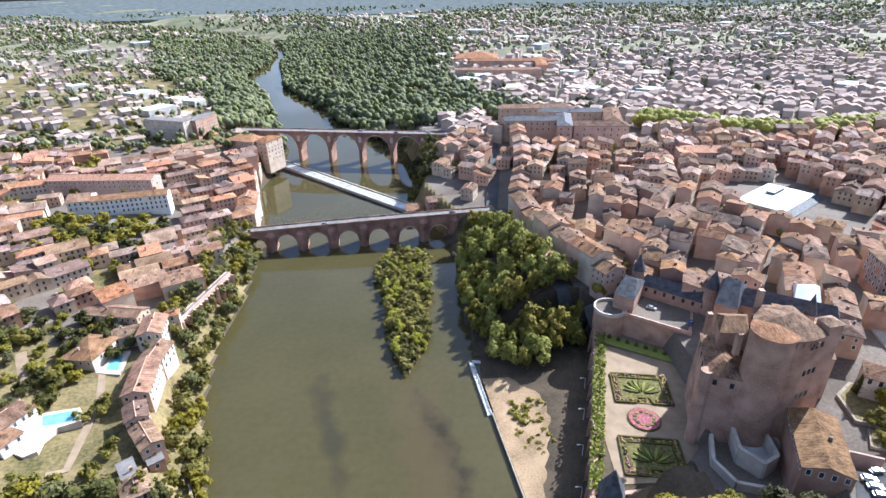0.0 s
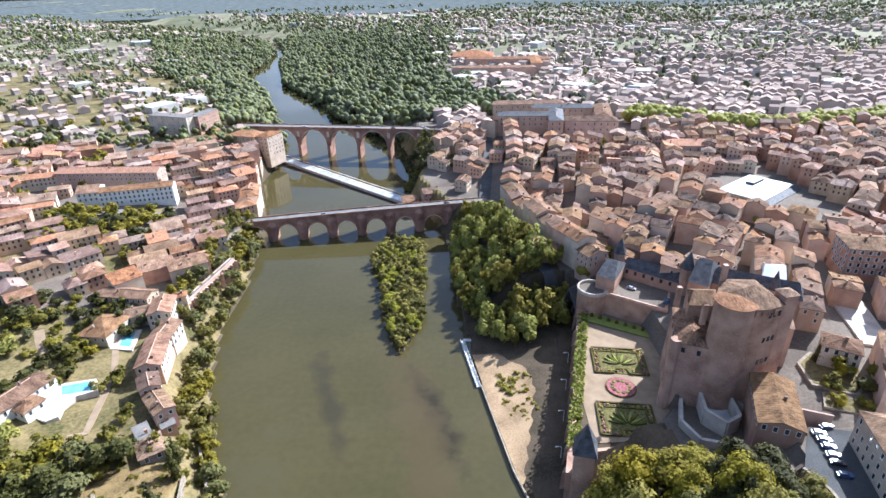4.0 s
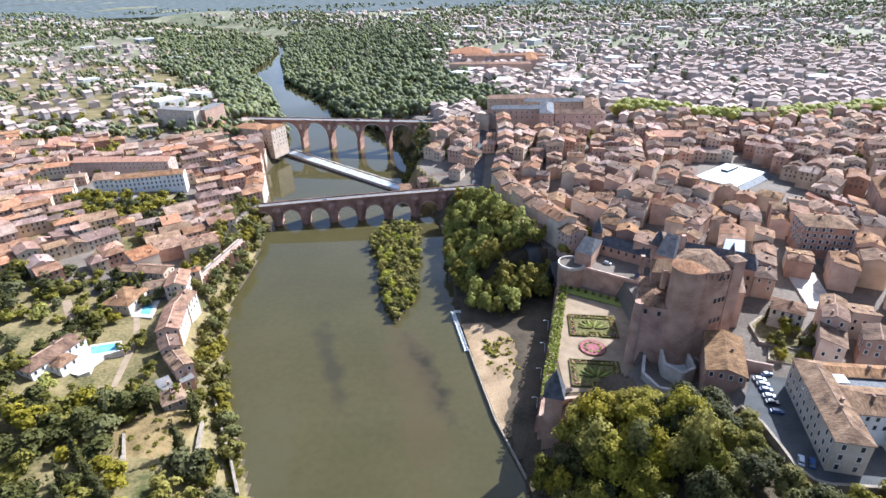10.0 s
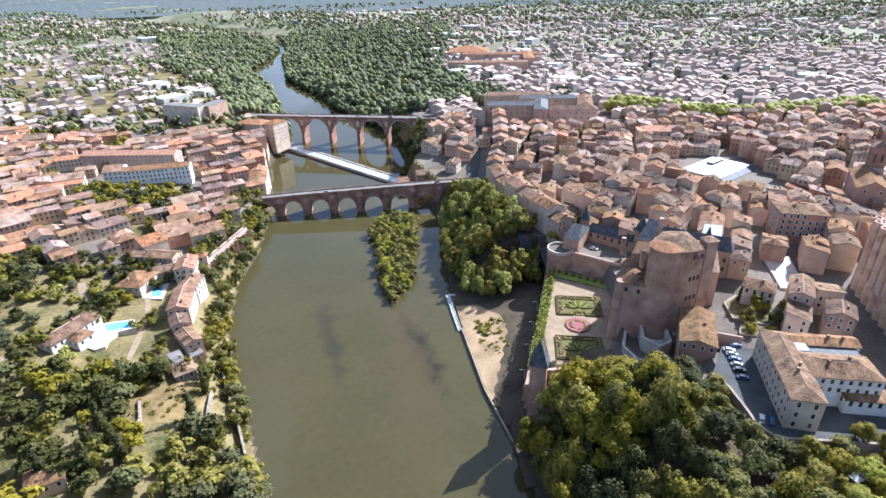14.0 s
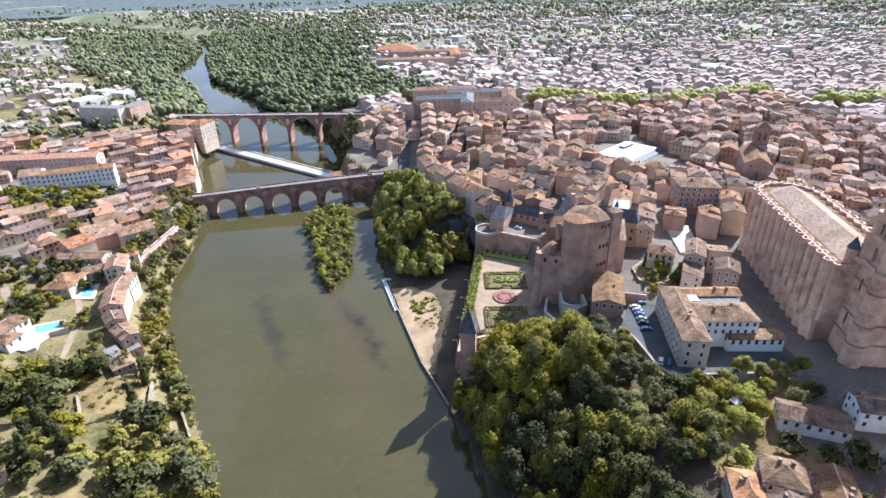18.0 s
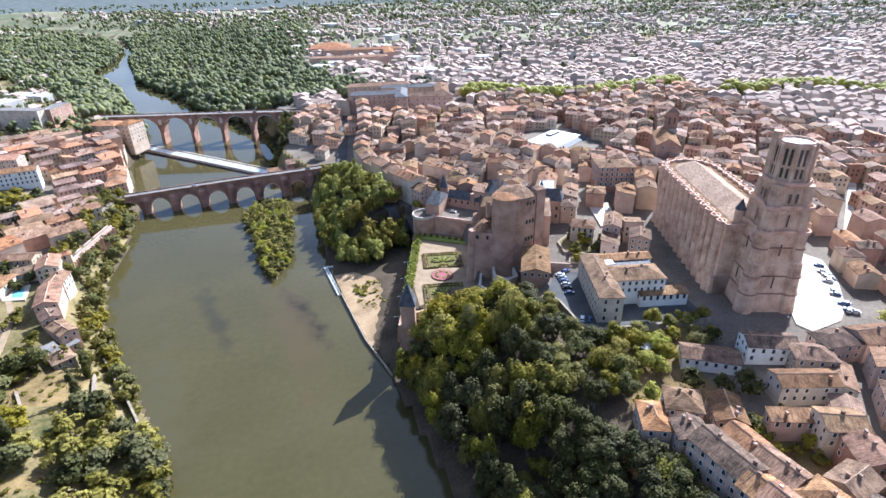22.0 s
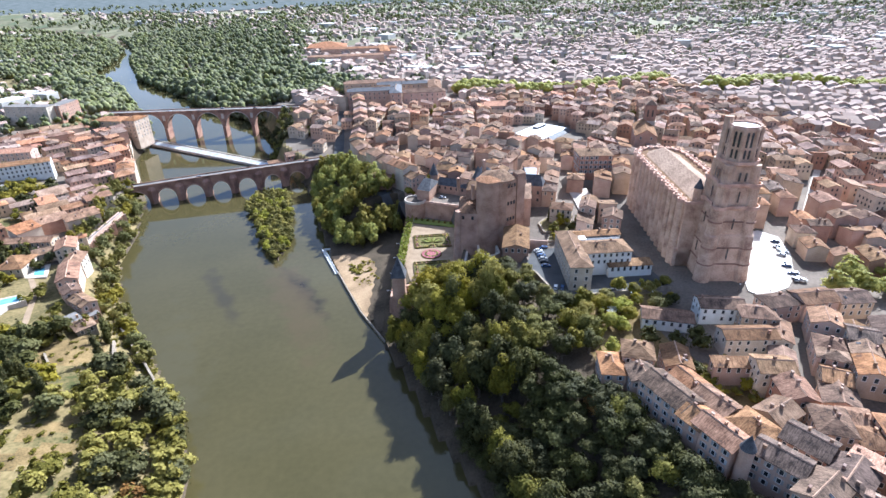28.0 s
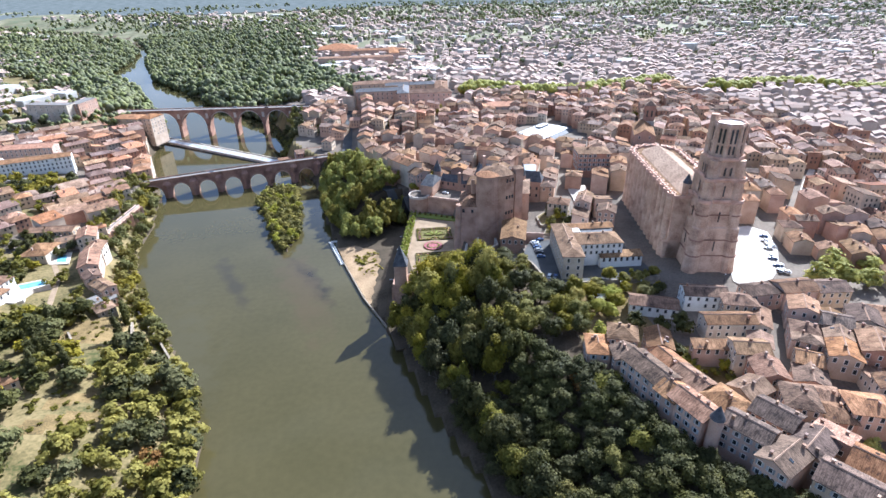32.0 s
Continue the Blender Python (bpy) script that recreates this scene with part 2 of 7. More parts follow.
# ---- mesh helpers ----
class Build:
    """Collects faces of one mesh; m is the index of the material."""

    def __init__(self):
        self.v, self.f, self.m = [], [], []

    def add(self, verts, faces, m=0):
        k = len(self.v)
        self.v += [tuple(p) for p in verts]
        self.f += [tuple(i + k for i in f) for f in faces]
        self.m += [m] * len(faces)
        return self

    def loft(self, loops, m=0, cap=True):
        """Rings of equal length, joined bottom to top."""
        n = len(loops[0])
        verts = [p for loop in loops for p in loop]
        faces = [(r * n + i, r * n + (i + 1) % n, (r + 1) * n + (i + 1) % n, (r + 1) * n + i) for r in range(len(loops) - 1) for i in range(n)]
        if cap:
            faces += [tuple(range(n - 1, -1, -1)), tuple(range((len(loops) - 1) * n, len(loops) * n))]
        return self.add(verts, faces, m)

    def prism(self, poly, z0, z1, m=0, cap=True):
        return self.loft([[(x, y, z0) for x, y in poly], [(x, y, z1) for x, y in poly]], m, cap)

    def box(self, cx, cy, z0, sx, sy, sz, ang=0.0, m=0):
        c, s = math.cos(radians(ang)), math.sin(radians(ang))
        poly = [(cx + c * a * sx / 2 - s * b * sy / 2, cy + s * a * sx / 2 + c * b * sy / 2) for a, b in ((-1, -1), (1, -1), (1, 1), (-1, 1))]
        return self.prism(poly, z0, z0 + sz, m)

    def cyl(self, cx, cy, z0, z1, r0, r1=None, n=12, m=0, start=0.0):
        r1 = r0 if r1 is None else r1
        ring = lambda r, z: [(cx + r * math.cos(start + 2 * math.pi * i / n), cy + r * math.sin(start + 2 * math.pi * i / n), z) for i in range(n)]
        return self.loft([ring(r0, z0), ring(max(r1, 0.01), z1)], m)

    def wall(self, pts, z0, z1, thick, m=0):
        """An upright wall along a line of points."""
        for (ax, ay), (bx, by) in zip(pts, pts[1:]):
            d = math.hypot(bx - ax, by - ay) or 1
            nx, ny = -(by - ay) / d * thick / 2, (bx - ax) / d * thick / 2
            za = z0 if not callable(z0) else z0(ax, ay)
            self.prism([(ax - nx, ay - ny), (bx - nx, by - ny), (bx + nx, by + ny), (ax + nx, ay + ny)], za, z1, m)
        return self

    def mesh(self, name, mats):
        me = bpy.data.meshes.new(name)
        me.from_pydata(self.v, [], self.f)
        for mt in mats:
            me.materials.append(mt)
        if len(mats) > 1:
            me.polygons.foreach_set("material_index", self.m)
        me.update()
        return me


def part(name, b, material, parent, label=""):
    mats = material if isinstance(material, (list, tuple)) else [material]
    ob = new(name, b.mesh(name, mats) if isinstance(b, Build) else b)
    ob.parent = parent
    if label:
        ob["label"] = label
    return ob


def thing(name, label, category, group="", at=None, kind="", b=None, material=None):
    data = None
    if b:
        data = b.mesh(name, material if isinstance(material, (list, tuple)) else [material])
    ob = new(name, data)
    if at is not None:
        ob.matrix_basis = at
    return tagged(ob, label, category, group, kind)


def lerp(x, table):
    return float(np.interp(x, [a for a, _ in table], [b for _, b in table]))


def inside(x, y, poly):
    hit = False
    for (ax, ay), (bx, by) in zip(poly, poly[1:] + poly[:1]):
        if (ay > y) != (by > y) and x < (bx - ax) * (y - ay) / (by - ay) + ax:
            hit = not hit
    return hit


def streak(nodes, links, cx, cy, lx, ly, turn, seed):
    """A mask for one blotch of colour in the water, long along its own bearing."""
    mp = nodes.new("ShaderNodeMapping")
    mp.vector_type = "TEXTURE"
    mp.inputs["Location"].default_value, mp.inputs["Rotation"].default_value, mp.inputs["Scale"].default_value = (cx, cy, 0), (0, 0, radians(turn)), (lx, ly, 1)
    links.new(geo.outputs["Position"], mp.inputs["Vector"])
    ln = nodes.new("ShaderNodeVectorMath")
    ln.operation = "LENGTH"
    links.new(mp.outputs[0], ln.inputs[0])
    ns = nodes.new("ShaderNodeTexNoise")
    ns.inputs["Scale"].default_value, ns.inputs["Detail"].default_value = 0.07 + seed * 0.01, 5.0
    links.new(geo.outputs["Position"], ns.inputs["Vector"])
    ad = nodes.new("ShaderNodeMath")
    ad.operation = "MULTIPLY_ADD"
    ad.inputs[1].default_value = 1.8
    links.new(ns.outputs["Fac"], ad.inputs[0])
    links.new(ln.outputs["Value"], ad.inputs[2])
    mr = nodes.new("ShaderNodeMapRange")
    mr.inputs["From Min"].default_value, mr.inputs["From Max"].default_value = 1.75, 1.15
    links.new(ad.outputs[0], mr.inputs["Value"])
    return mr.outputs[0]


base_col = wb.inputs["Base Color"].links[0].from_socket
# two dark silt bars, a brown bar and a paler patch, in that order
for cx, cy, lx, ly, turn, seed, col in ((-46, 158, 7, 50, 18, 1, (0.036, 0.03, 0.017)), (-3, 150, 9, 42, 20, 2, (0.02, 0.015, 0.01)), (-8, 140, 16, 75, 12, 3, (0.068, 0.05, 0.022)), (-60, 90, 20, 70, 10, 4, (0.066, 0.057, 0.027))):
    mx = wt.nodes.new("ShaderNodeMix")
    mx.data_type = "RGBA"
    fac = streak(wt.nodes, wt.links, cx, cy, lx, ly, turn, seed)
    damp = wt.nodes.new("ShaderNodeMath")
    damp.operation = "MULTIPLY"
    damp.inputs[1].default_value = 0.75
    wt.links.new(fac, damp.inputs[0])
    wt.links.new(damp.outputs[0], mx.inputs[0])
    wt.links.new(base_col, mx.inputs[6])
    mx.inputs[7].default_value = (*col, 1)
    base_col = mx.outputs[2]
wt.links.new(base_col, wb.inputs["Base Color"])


# upstream the river lies smoother and greyer
WATER_UP = WATER.copy()
WATER_UP.name = "river_water_upper"
for nd in WATER_UP.node_tree.nodes:
    if nd.bl_idname == "ShaderNodeBump":
        nd.inputs["Strength"].default_value = 0.015

# ---- the lie of the land ----
LEFT = [(-900, -60), (-300, -45), (0, -42), (34, -44), (70, -52), (98, -66), (131, -84), (165, -98), (208, -109), (250, -110), (303, -118), (362, -131), (432, -155), (508, -156), (614, -186), (818, -261), (1024, -357), (1176, -372), (1377, -392), (1670, -494), (2000, -720), (2400, -1150), (6000, -5000)]
RIGHT = [(-900, 60), (-300, 75), (-60, 62), (-13, 55), (18, 46), (46, 41), (81, 35), (119, 26), (151, 20), (195, 13), (247, 8), (286, 6), (319, 2), (345, -6), (387, -26), (438, -19), (514, -34), (549, -45), (668, -127), (810, -194), (918, -255), (1170, -330), (1374, -370), (1666, -468), (2000, -690), (2400, -1100), (6000, -4900)]
TOP_R = [(-400, 24), (0, 25), (60, 28), (100, 26), (180, 24), (260, 23), (330, 17), (370, 17), (430, 23), (520, 29), (620, 15), (900, 9), (2000, 12), (6000, 34)]
TOP_L = [(-400, 18), (0, 18), (70, 17), (110, 13.5), (200, 15), (260, 17), (315, 14), (360, 18), (480, 27), (620, 15), (900, 9), (2000, 12), (6000, 36)]
SLOPE_R = [(-400, 66), (0, 52), (90, 48), (100, 45), (215, 48), (300, 30), (345, 12), (500, 12), (620, 40), (6000, 70)]
SLOPE_L = [(-400, 60), (60, 62), (110, 26), (290, 20), (330, 8), (500, 8), (560, 18), (620, 45), (6000, 70)]
ISLE = [(-17.7, 189), (-26, 210), (-33, 245), (-40.5, 280), (-36, 300), (-28, 311), (-12, 305), (-9.3, 255), (-9.9, 210)]
YARD = [(103.6, 92.5), (106.4, 84.0), (106.9, 73.6), (106.9, 67.0), (109.2, 63.2), (112.0, 61.8), (132.8, 59.5), (157.3, 57.6), (160.2, 101.9), (142.2, 105.7), (115.8, 108.5), (106.4, 101.9)]
FORECOURT = [(76, 104), (95, 100), (104, 110), (118, 128), (108, 140), (84, 132), (74, 119)]
GARDEN = [(43.5, 112.7), (52.1, 143.8), (64.4, 191.1), (70.3, 216.9), (89.7, 207.2), (91.8, 183.6), (91.8, 153.5), (83.2, 138.5), (87.5, 123.4), (80.0, 117.0)]


def shore_l(y):
    return lerp(y, LEFT)


def shore_r(y):
    return lerp(y, RIGHT)


def ease(t):
    t = min(1.0, max(0.0, t))
    return t * t * (3 - 2 * t)


def land(x, y):
    """Height of the ground over the lower water."""
    a, b = shore_l(y), shore_r(y)
    swell = 1.2 * noise.noise((x * 0.01, y * 0.01, 0.3))
    if a < x < b:
        if 185 < y < 315 and inside(x, y, ISLE):
            return 0.7
        return -2.5
    if x >= b:
        d = x - b
        if 50 < y < 115 and inside(x, y, YARD):
            return 29.8
        if 98 < y < 142 and inside(x, y, FORECOURT):
            return 18.0
        if 90 < y < 220 and inside(x, y, GARDEN):
            return 15.1
        top, run = lerp(y, TOP_R), lerp(y, SLOPE_R)
        far = lerp(y, [(-400, 28), (0, 29), (60, 29), (250, 30), (500, 30), (6000, 34)])
        z = 1.0 + (top - 1.0) * ease(d / run) + (far - top) * ease((d - run - 20) / lerp(y, [(540, 70), (900, 300)]))
        if 98 < y < 222:
            gx = lerp(y, [(107.3, 41.9), (143.8, 52.1), (191.1, 64.4), (223.3, 71.4)])
            if x < gx:
                z = 0.8 + 3.5 * ease(d / max(6.0, gx - b))
        if y > 600:
            z += 3 * noise.noise((x * 0.002, y * 0.002, 1.7)) * ease((y - 600) / 600) + 62 * ease((y - 2300) / 3400)
        return z + swell * ease((d - run) / 60) * 0.5
    d = a - x
    top, run = lerp(y, TOP_L), lerp(y, SLOPE_L)
    z = 1.0 + (top - 1.0) * ease(d / run) + (lerp(y, [(-400, 24), (100, 24), (220, 23), (400, 28), (6000, 36)]) - top) * ease((d - run - 6) / lerp(y, [(540, 75), (900, 300)]))
    if y > 600:
        z += 4 * noise.noise((x * 0.002, y * 0.002, 5.7)) * ease((y - 600) / 600) + 62 * ease((y - 2300) / 3400)
    return z + swell * ease((d - run) / 60) * 0.5


def spaced(lo, a, b, hi, step, grow):
    mid = list(np.arange(a, b, step))
    up, s = [b], step
    while up[-1] < hi:
        s *= grow
        up.append(up[-1] + s)
    dn, s = [a], step
    while dn[-1] > lo:
        s *= grow
        dn.append(dn[-1] - s)
    return [float(v) for v in dn[:0:-1] + mid + up]


GX, GY = spaced(-4700, -190, 170, 4700, 2.7, 1.085), spaced(-900, -120, 350, 4900, 2.7, 1.065)


EARTH = [[(-118, 106), (-103, 88), (-92, 92), (-86, 112), (-98, 116)], [(-103, 30), (-72, 47), (-72, 53), (-88, 47), (-104, 39)], [(-98, 46), (-84, 55), (-86, 60), (-99, 54)]]


def cover(x, y):
    """Which of the ground's materials lies here."""
    a, b = shore_l(y), shore_r(y)
    n = noise.noise((x * 0.03, y * 0.03, 9.0))
    if a - 1 < x < b + 1:
        return 4
    if y > 1050 or abs(x) > 900:
        return 5
    if x > b:
        d = x - b
        if y < 92:
            return 4 if x < lerp(y, [(-200, 160), (-84, 143), (-62, 130), (-46, 120), (-28, 112), (0, 107), (10, 103), (25, 104), (45, 116), (92, 108)]) else (6 if y < 62 and x < 150 and n > -0.2 else 3)
        if y < 330:
            return 3 if d > lerp(y, SLOPE_R) + 6 else 4
        return 3 if d > 14 and x < 520 else (0 if n > -0.15 else 1)
    d = a - x
    if 25 < y < 125 and any(inside(x, y, p) for p in EARTH):
        return 6
    if d < lerp(y, SLOPE_L) * 0.8:
        return 4 if y > 320 else 0
    if y < 190:
        return 0 if n > -0.62 else 6
    if y < 480 and x > -330:
        return 3 if n > -0.35 else 0
    return 0 if n > -0.1 else 1


gb = Build()
rows = [[land(x, y) for x in GX] for y in GY]
gb.v = [(x, y, rows[j][i]) for j, y in enumerate(GY) for i, x in enumerate(GX)]
nx = len(GX)
for j in range(len(GY) - 1):
    for i in range(nx - 1):
        gb.f.append((j * nx + i, j * nx + i + 1, (j + 1) * nx + i + 1, (j + 1) * nx + i))
        gb.m.append(cover((GX[i] + GX[i + 1]) / 2, (GY[j] + GY[j + 1]) / 2))
ground = thing("ground", "town ground of paving, dry grass and wooded banks", "ground", kind="structure", b=gb, material=[GRASS, GRASS, SAND, PAVE, FLOORF, FIELD, DIRT])

# the far plain glows by itself; its haze is put into the emission colour
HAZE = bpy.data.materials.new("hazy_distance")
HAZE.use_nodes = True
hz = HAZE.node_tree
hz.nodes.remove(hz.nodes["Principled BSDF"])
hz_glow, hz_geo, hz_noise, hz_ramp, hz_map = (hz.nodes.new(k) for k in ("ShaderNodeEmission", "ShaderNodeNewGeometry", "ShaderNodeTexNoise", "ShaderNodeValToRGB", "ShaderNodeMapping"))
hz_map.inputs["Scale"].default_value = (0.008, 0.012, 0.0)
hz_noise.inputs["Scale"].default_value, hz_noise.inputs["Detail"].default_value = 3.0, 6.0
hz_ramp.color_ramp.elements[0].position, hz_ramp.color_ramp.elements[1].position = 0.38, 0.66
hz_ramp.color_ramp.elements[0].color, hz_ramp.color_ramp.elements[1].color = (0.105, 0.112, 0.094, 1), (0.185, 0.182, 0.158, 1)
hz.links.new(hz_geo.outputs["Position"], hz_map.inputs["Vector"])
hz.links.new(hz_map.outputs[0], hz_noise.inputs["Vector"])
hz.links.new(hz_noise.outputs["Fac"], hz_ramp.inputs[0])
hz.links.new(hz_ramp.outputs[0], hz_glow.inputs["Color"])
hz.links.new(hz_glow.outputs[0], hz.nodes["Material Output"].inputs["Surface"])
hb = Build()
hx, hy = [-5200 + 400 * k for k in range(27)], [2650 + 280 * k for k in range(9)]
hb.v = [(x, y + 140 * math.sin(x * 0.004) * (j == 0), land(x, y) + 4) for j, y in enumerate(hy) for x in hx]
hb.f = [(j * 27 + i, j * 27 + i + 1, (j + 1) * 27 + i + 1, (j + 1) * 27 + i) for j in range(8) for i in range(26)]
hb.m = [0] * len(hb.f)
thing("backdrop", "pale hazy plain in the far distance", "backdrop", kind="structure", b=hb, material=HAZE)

WEIR_A, WEIR_B = (-158, 513), (-27, 388)
wl = Build()
wl.add([(-900, -850, 0), (400, -850, 0), (400, 345, 0), (40, 345, 0), (WEIR_B[0] + 8, WEIR_B[1] - 9, 0), (WEIR_B[0] - 6, WEIR_B[1] - 12, 0), (WEIR_A[0] - 14, WEIR_A[1] - 9, 0), (-260, 480, 0), (-900, 400, 0)], [(0, 1, 2, 3, 4, 5, 6, 7, 8)])
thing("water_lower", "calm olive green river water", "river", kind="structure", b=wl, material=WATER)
wu = Build()
wu.add([(WEIR_A[0] - 30, WEIR_A[1] + 6, 1.5), (WEIR_A[0], WEIR_A[1], 1.5), (WEIR_B[0], WEIR_B[1], 1.5), (60, 385, 1.5), (60, 700, 1.5), (-200, 1300, 1.5), (-600, 2400, 1.5), (-1500, 2400, 1.5), (-700, 1200, 1.5), (-400, 700, 1.5)], [tuple(range(10))])
thing("water_upper", "river water above the weir mirroring the sky", "river", kind="structure", b=wu, material=WATER_UP)

FOAM = mat("white_water", (0.34, 0.36, 0.36), (0.72, 0.74, 0.75), 0.25, 1.6, 0.4, 0.3)
wv = np.array(WEIR_B) - np.array(WEIR_A)
wv = wv / np.linalg.norm(wv)
wn2 = np.array((wv[1], -wv[0]))
weir = thing("weir", "long oblique stone weir with foaming white water", "weir")
for nm, o0, o1, z0, z1, mt in (("crest", -0.8, 0.8, 1.75, 1.75, STONE), ("apron", 0.8, 5.2, 1.5, 0.25, FOAM), ("sill", 5.2, 6.0, 0.5, 0.5, STONE), ("fish_channel_wall", -4.2, -3.4, 1.9, 1.9, STONE)):
    ww = Build()
    A, B = np.array(WEIR_A) - wv * 4, np.array(WEIR_B) + wv * 3
    ww.loft([[(*(A - wn2 * -o0), -2), (*(A + wn2 * o1), -2), (*(A + wn2 * o1), z1), (*(A + wn2 * o0), z0)], [(*(B + wn2 * o0), -2), (*(B + wn2 * o1), -2), (*(B + wn2 * o1), z1), (*(B + wn2 * o0), z0)]])
    part(nm, ww, mt, weir)


# ---- bridges ----
ROADM = mat("worn_roadway", (0.13, 0.12, 0.11), (0.22, 0.2, 0.18), 0.3, 3.0, 0.9, 0.2)


def ribbon(name, label, category, pts, width, material, lift=0.22):
    """A road or path laid along the ground."""
    b, dense = Build(), []
    for (ax, ay), (bx, by) in zip(pts, pts[1:]):
        n = max(1, int(math.hypot(bx - ax, by - ay) / 5))
        dense += [(ax + (bx - ax) * k / n, ay + (by - ay) * k / n) for k in range(n)]
    dense.append(pts[-1])
    loops = []
    for k, (x, y) in enumerate(dense):
        (px, py), (qx, qy) = dense[max(0, k - 1)], dense[min(len(dense) - 1, k + 1)]
        d = math.hypot(qx - px, qy - py)
        nx, ny = (qy - py) / d * width / 2, -(qx - px) / d * width / 2
        z = max(land(x - nx, y - ny), land(x, y), land(x + nx, y + ny)) + lift
        loops.append([(x - nx, y - ny, z - 1), (x + nx, y + ny, z - 1), (x + nx, y + ny, z), (x - nx, y - ny, z)])
    return thing(name, label, category, kind="structure", b=b.loft(loops), material=material)


def arch_bridge(name, label, a, b, width, deck, piers, pier_w, spring, rise, material, parapet=1.0, slots=False, round_nose=True, category="bridge"):
    """A masonry bridge from a to b; piers are places along it in metres, deck gives its height along it."""
    a, b = np.array(a, float), np.array(b, float)
    length = np.linalg.norm(b - a)
    u = (b - a) / length
    v = np.array((u[1], -u[0]))
    root = thing(name, label, category)
    P = lambda s, o, z: (*(a + u * s + v * o), z)
    edges = [0.0] + [e for p in piers for e in (p - pier_w / 2, p + pier_w / 2)] + [length]
    for i in range(0, len(edges), 2):
        s0, s1 = edges[i], edges[i + 1]
        n = 16
        span = Build()
        half = (s1 - s0) / 2
        top = [deck(s0 + (s1 - s0) * k / n) for k in range(n + 1)]
        low = [spring + min(rise, top[n // 2] - 1.6 - spring) * math.sqrt(max(0.0, 1 - ((2 * k / n) - 1) ** 2)) for k in range(n + 1)]
        for o0 in (-width / 2, width / 2):
            verts = [P(s0 + (s1 - s0) * k / n, o0, z) for k in range(n + 1) for z in (low[k], top[k])]
            faces = [(2 * k, 2 * k + 2, 2 * k + 3, 2 * k + 1) for k in range(n)]
            span.add(verts, faces if o0 > 0 else [f[::-1] for f in faces])
        verts = [P(s0 + (s1 - s0) * k / n, o, low[k]) for k in range(n + 1) for o in (-width / 2, width / 2)]
        span.add(verts, [(2 * k, 2 * k + 1, 2 * k + 3, 2 * k + 2) for k in range(n)])
        part("arch", span, material, root)
        ring = Build()
        for o in (-width / 2 - 0.06, width / 2 + 0.06):
            verts = []
            for k in range(n + 1):
                s = s0 + (s1 - s0) * k / n
                verts += [P(s, o, low[k]), P(s, o, min(low[k] + 0.75, top[k] - 0.3))]
            ring.add(verts, [(2 * k, 2 * k + 2, 2 * k + 3, 2 * k + 1) for k in range(n)])
        part("arch_ring", ring, STONE if slots else PARAPET, root)
    for p in piers:
        pr = Build()
        s0, s1 = p - pier_w / 2, p + pier_w / 2
        h = deck(p)
        pr.loft([[P(s0, -width / 2, z), P(s1, -width / 2, z), P(s1, width / 2, z), P(s0, width / 2, z)] for z in (-3, h)])
        for side in (-1, 1):
            o0 = side * (width / 2 - 0.1)
            nose = [(s0, o0), (s0 + 0.1, o0 + side * 1.4), (p, o0 + side * (3.6 if round_nose else 2.0)), (s1 - 0.1, o0 + side * 1.4), (s1, o0)]
            zt = h - 1.2 if not slots else spring + 1
            pr.loft([[P(s, o, -3) for s, o in nose], [P(s, o, zt - (2.2 if round_nose else 0)) for s, o in nose], [P(p + (s - p) * 0.6, o0 + (o - o0) * 0.1, zt) for s, o in nose]])
        pier = part("pier", pr, material, root)
        if slots:
            for side in (-1, 1):
                sl = Build()
                o = side * (width / 2 + 0.1)
                sl.loft([[P(p - 1.3, o, z), P(p + 1.3, o, z), P(p + 1.3, o + side * 0.25, z), P(p - 1.3, o + side * 0.25, z)] for z in (h - 8.5, h - 3.2)])
                part("stone_panel", sl, STONE, root)
    n = 24
    qs = [length * k / n for k in range(n + 1)]
    part("roadway", Build().loft([[P(q, -width / 2, deck(q)), P(q, width / 2, deck(q)), P(q, width / 2, deck(q) + 0.3), P(q, -width / 2, deck(q) + 0.3)] for q in qs]), ROADM, root)
    for side in (-1, 1):
        o0, o1 = side * (width / 2 + 0.02), side * (width / 2 + 0.4)
        part("parapet", Build().loft([[P(q, o0, deck(q) - 0.2), P(q, o1, deck(q) - 0.2), P(q, o1, deck(q) + parapet), P(q, o0, deck(q) + parapet)] for q in qs]), material, root)
    return root


arch_bridge("old_bridge", "old brick bridge on eight round arches over the river", (-136, 318.5), (34, 337), 7.0, lambda s: 13.2 + 4.6 * s / 170 + 0.6 * math.sin(math.pi * s / 170), [23 + 19.9 * k for k in range(7)], 6.2, 2.5, 8.0, BRICK_B, 1.1)
arch_bridge("road_bridge", "long brick road bridge with tall semicircular arches", (-205, 529), (40, 486), 11.0, lambda s: 30.0, [38.5, 69.0, 99.5, 130.0, 160.5, 190], 3.2, 12.5, 15.5, BRICK_B, 1.1, slots=True, round_nose=False)

arch_bridge("arcade_wall", "arcaded brick retaining wall above the left bank", (-125.5, 207), (-118, 258), 2.0, lambda s: 17.5 - 0.02 * s, [5 + 5.2 * k for k in range(10)], 1.1, 13.0, 4.4, WALLS[2], 0.8, round_nose=False, category="wall")

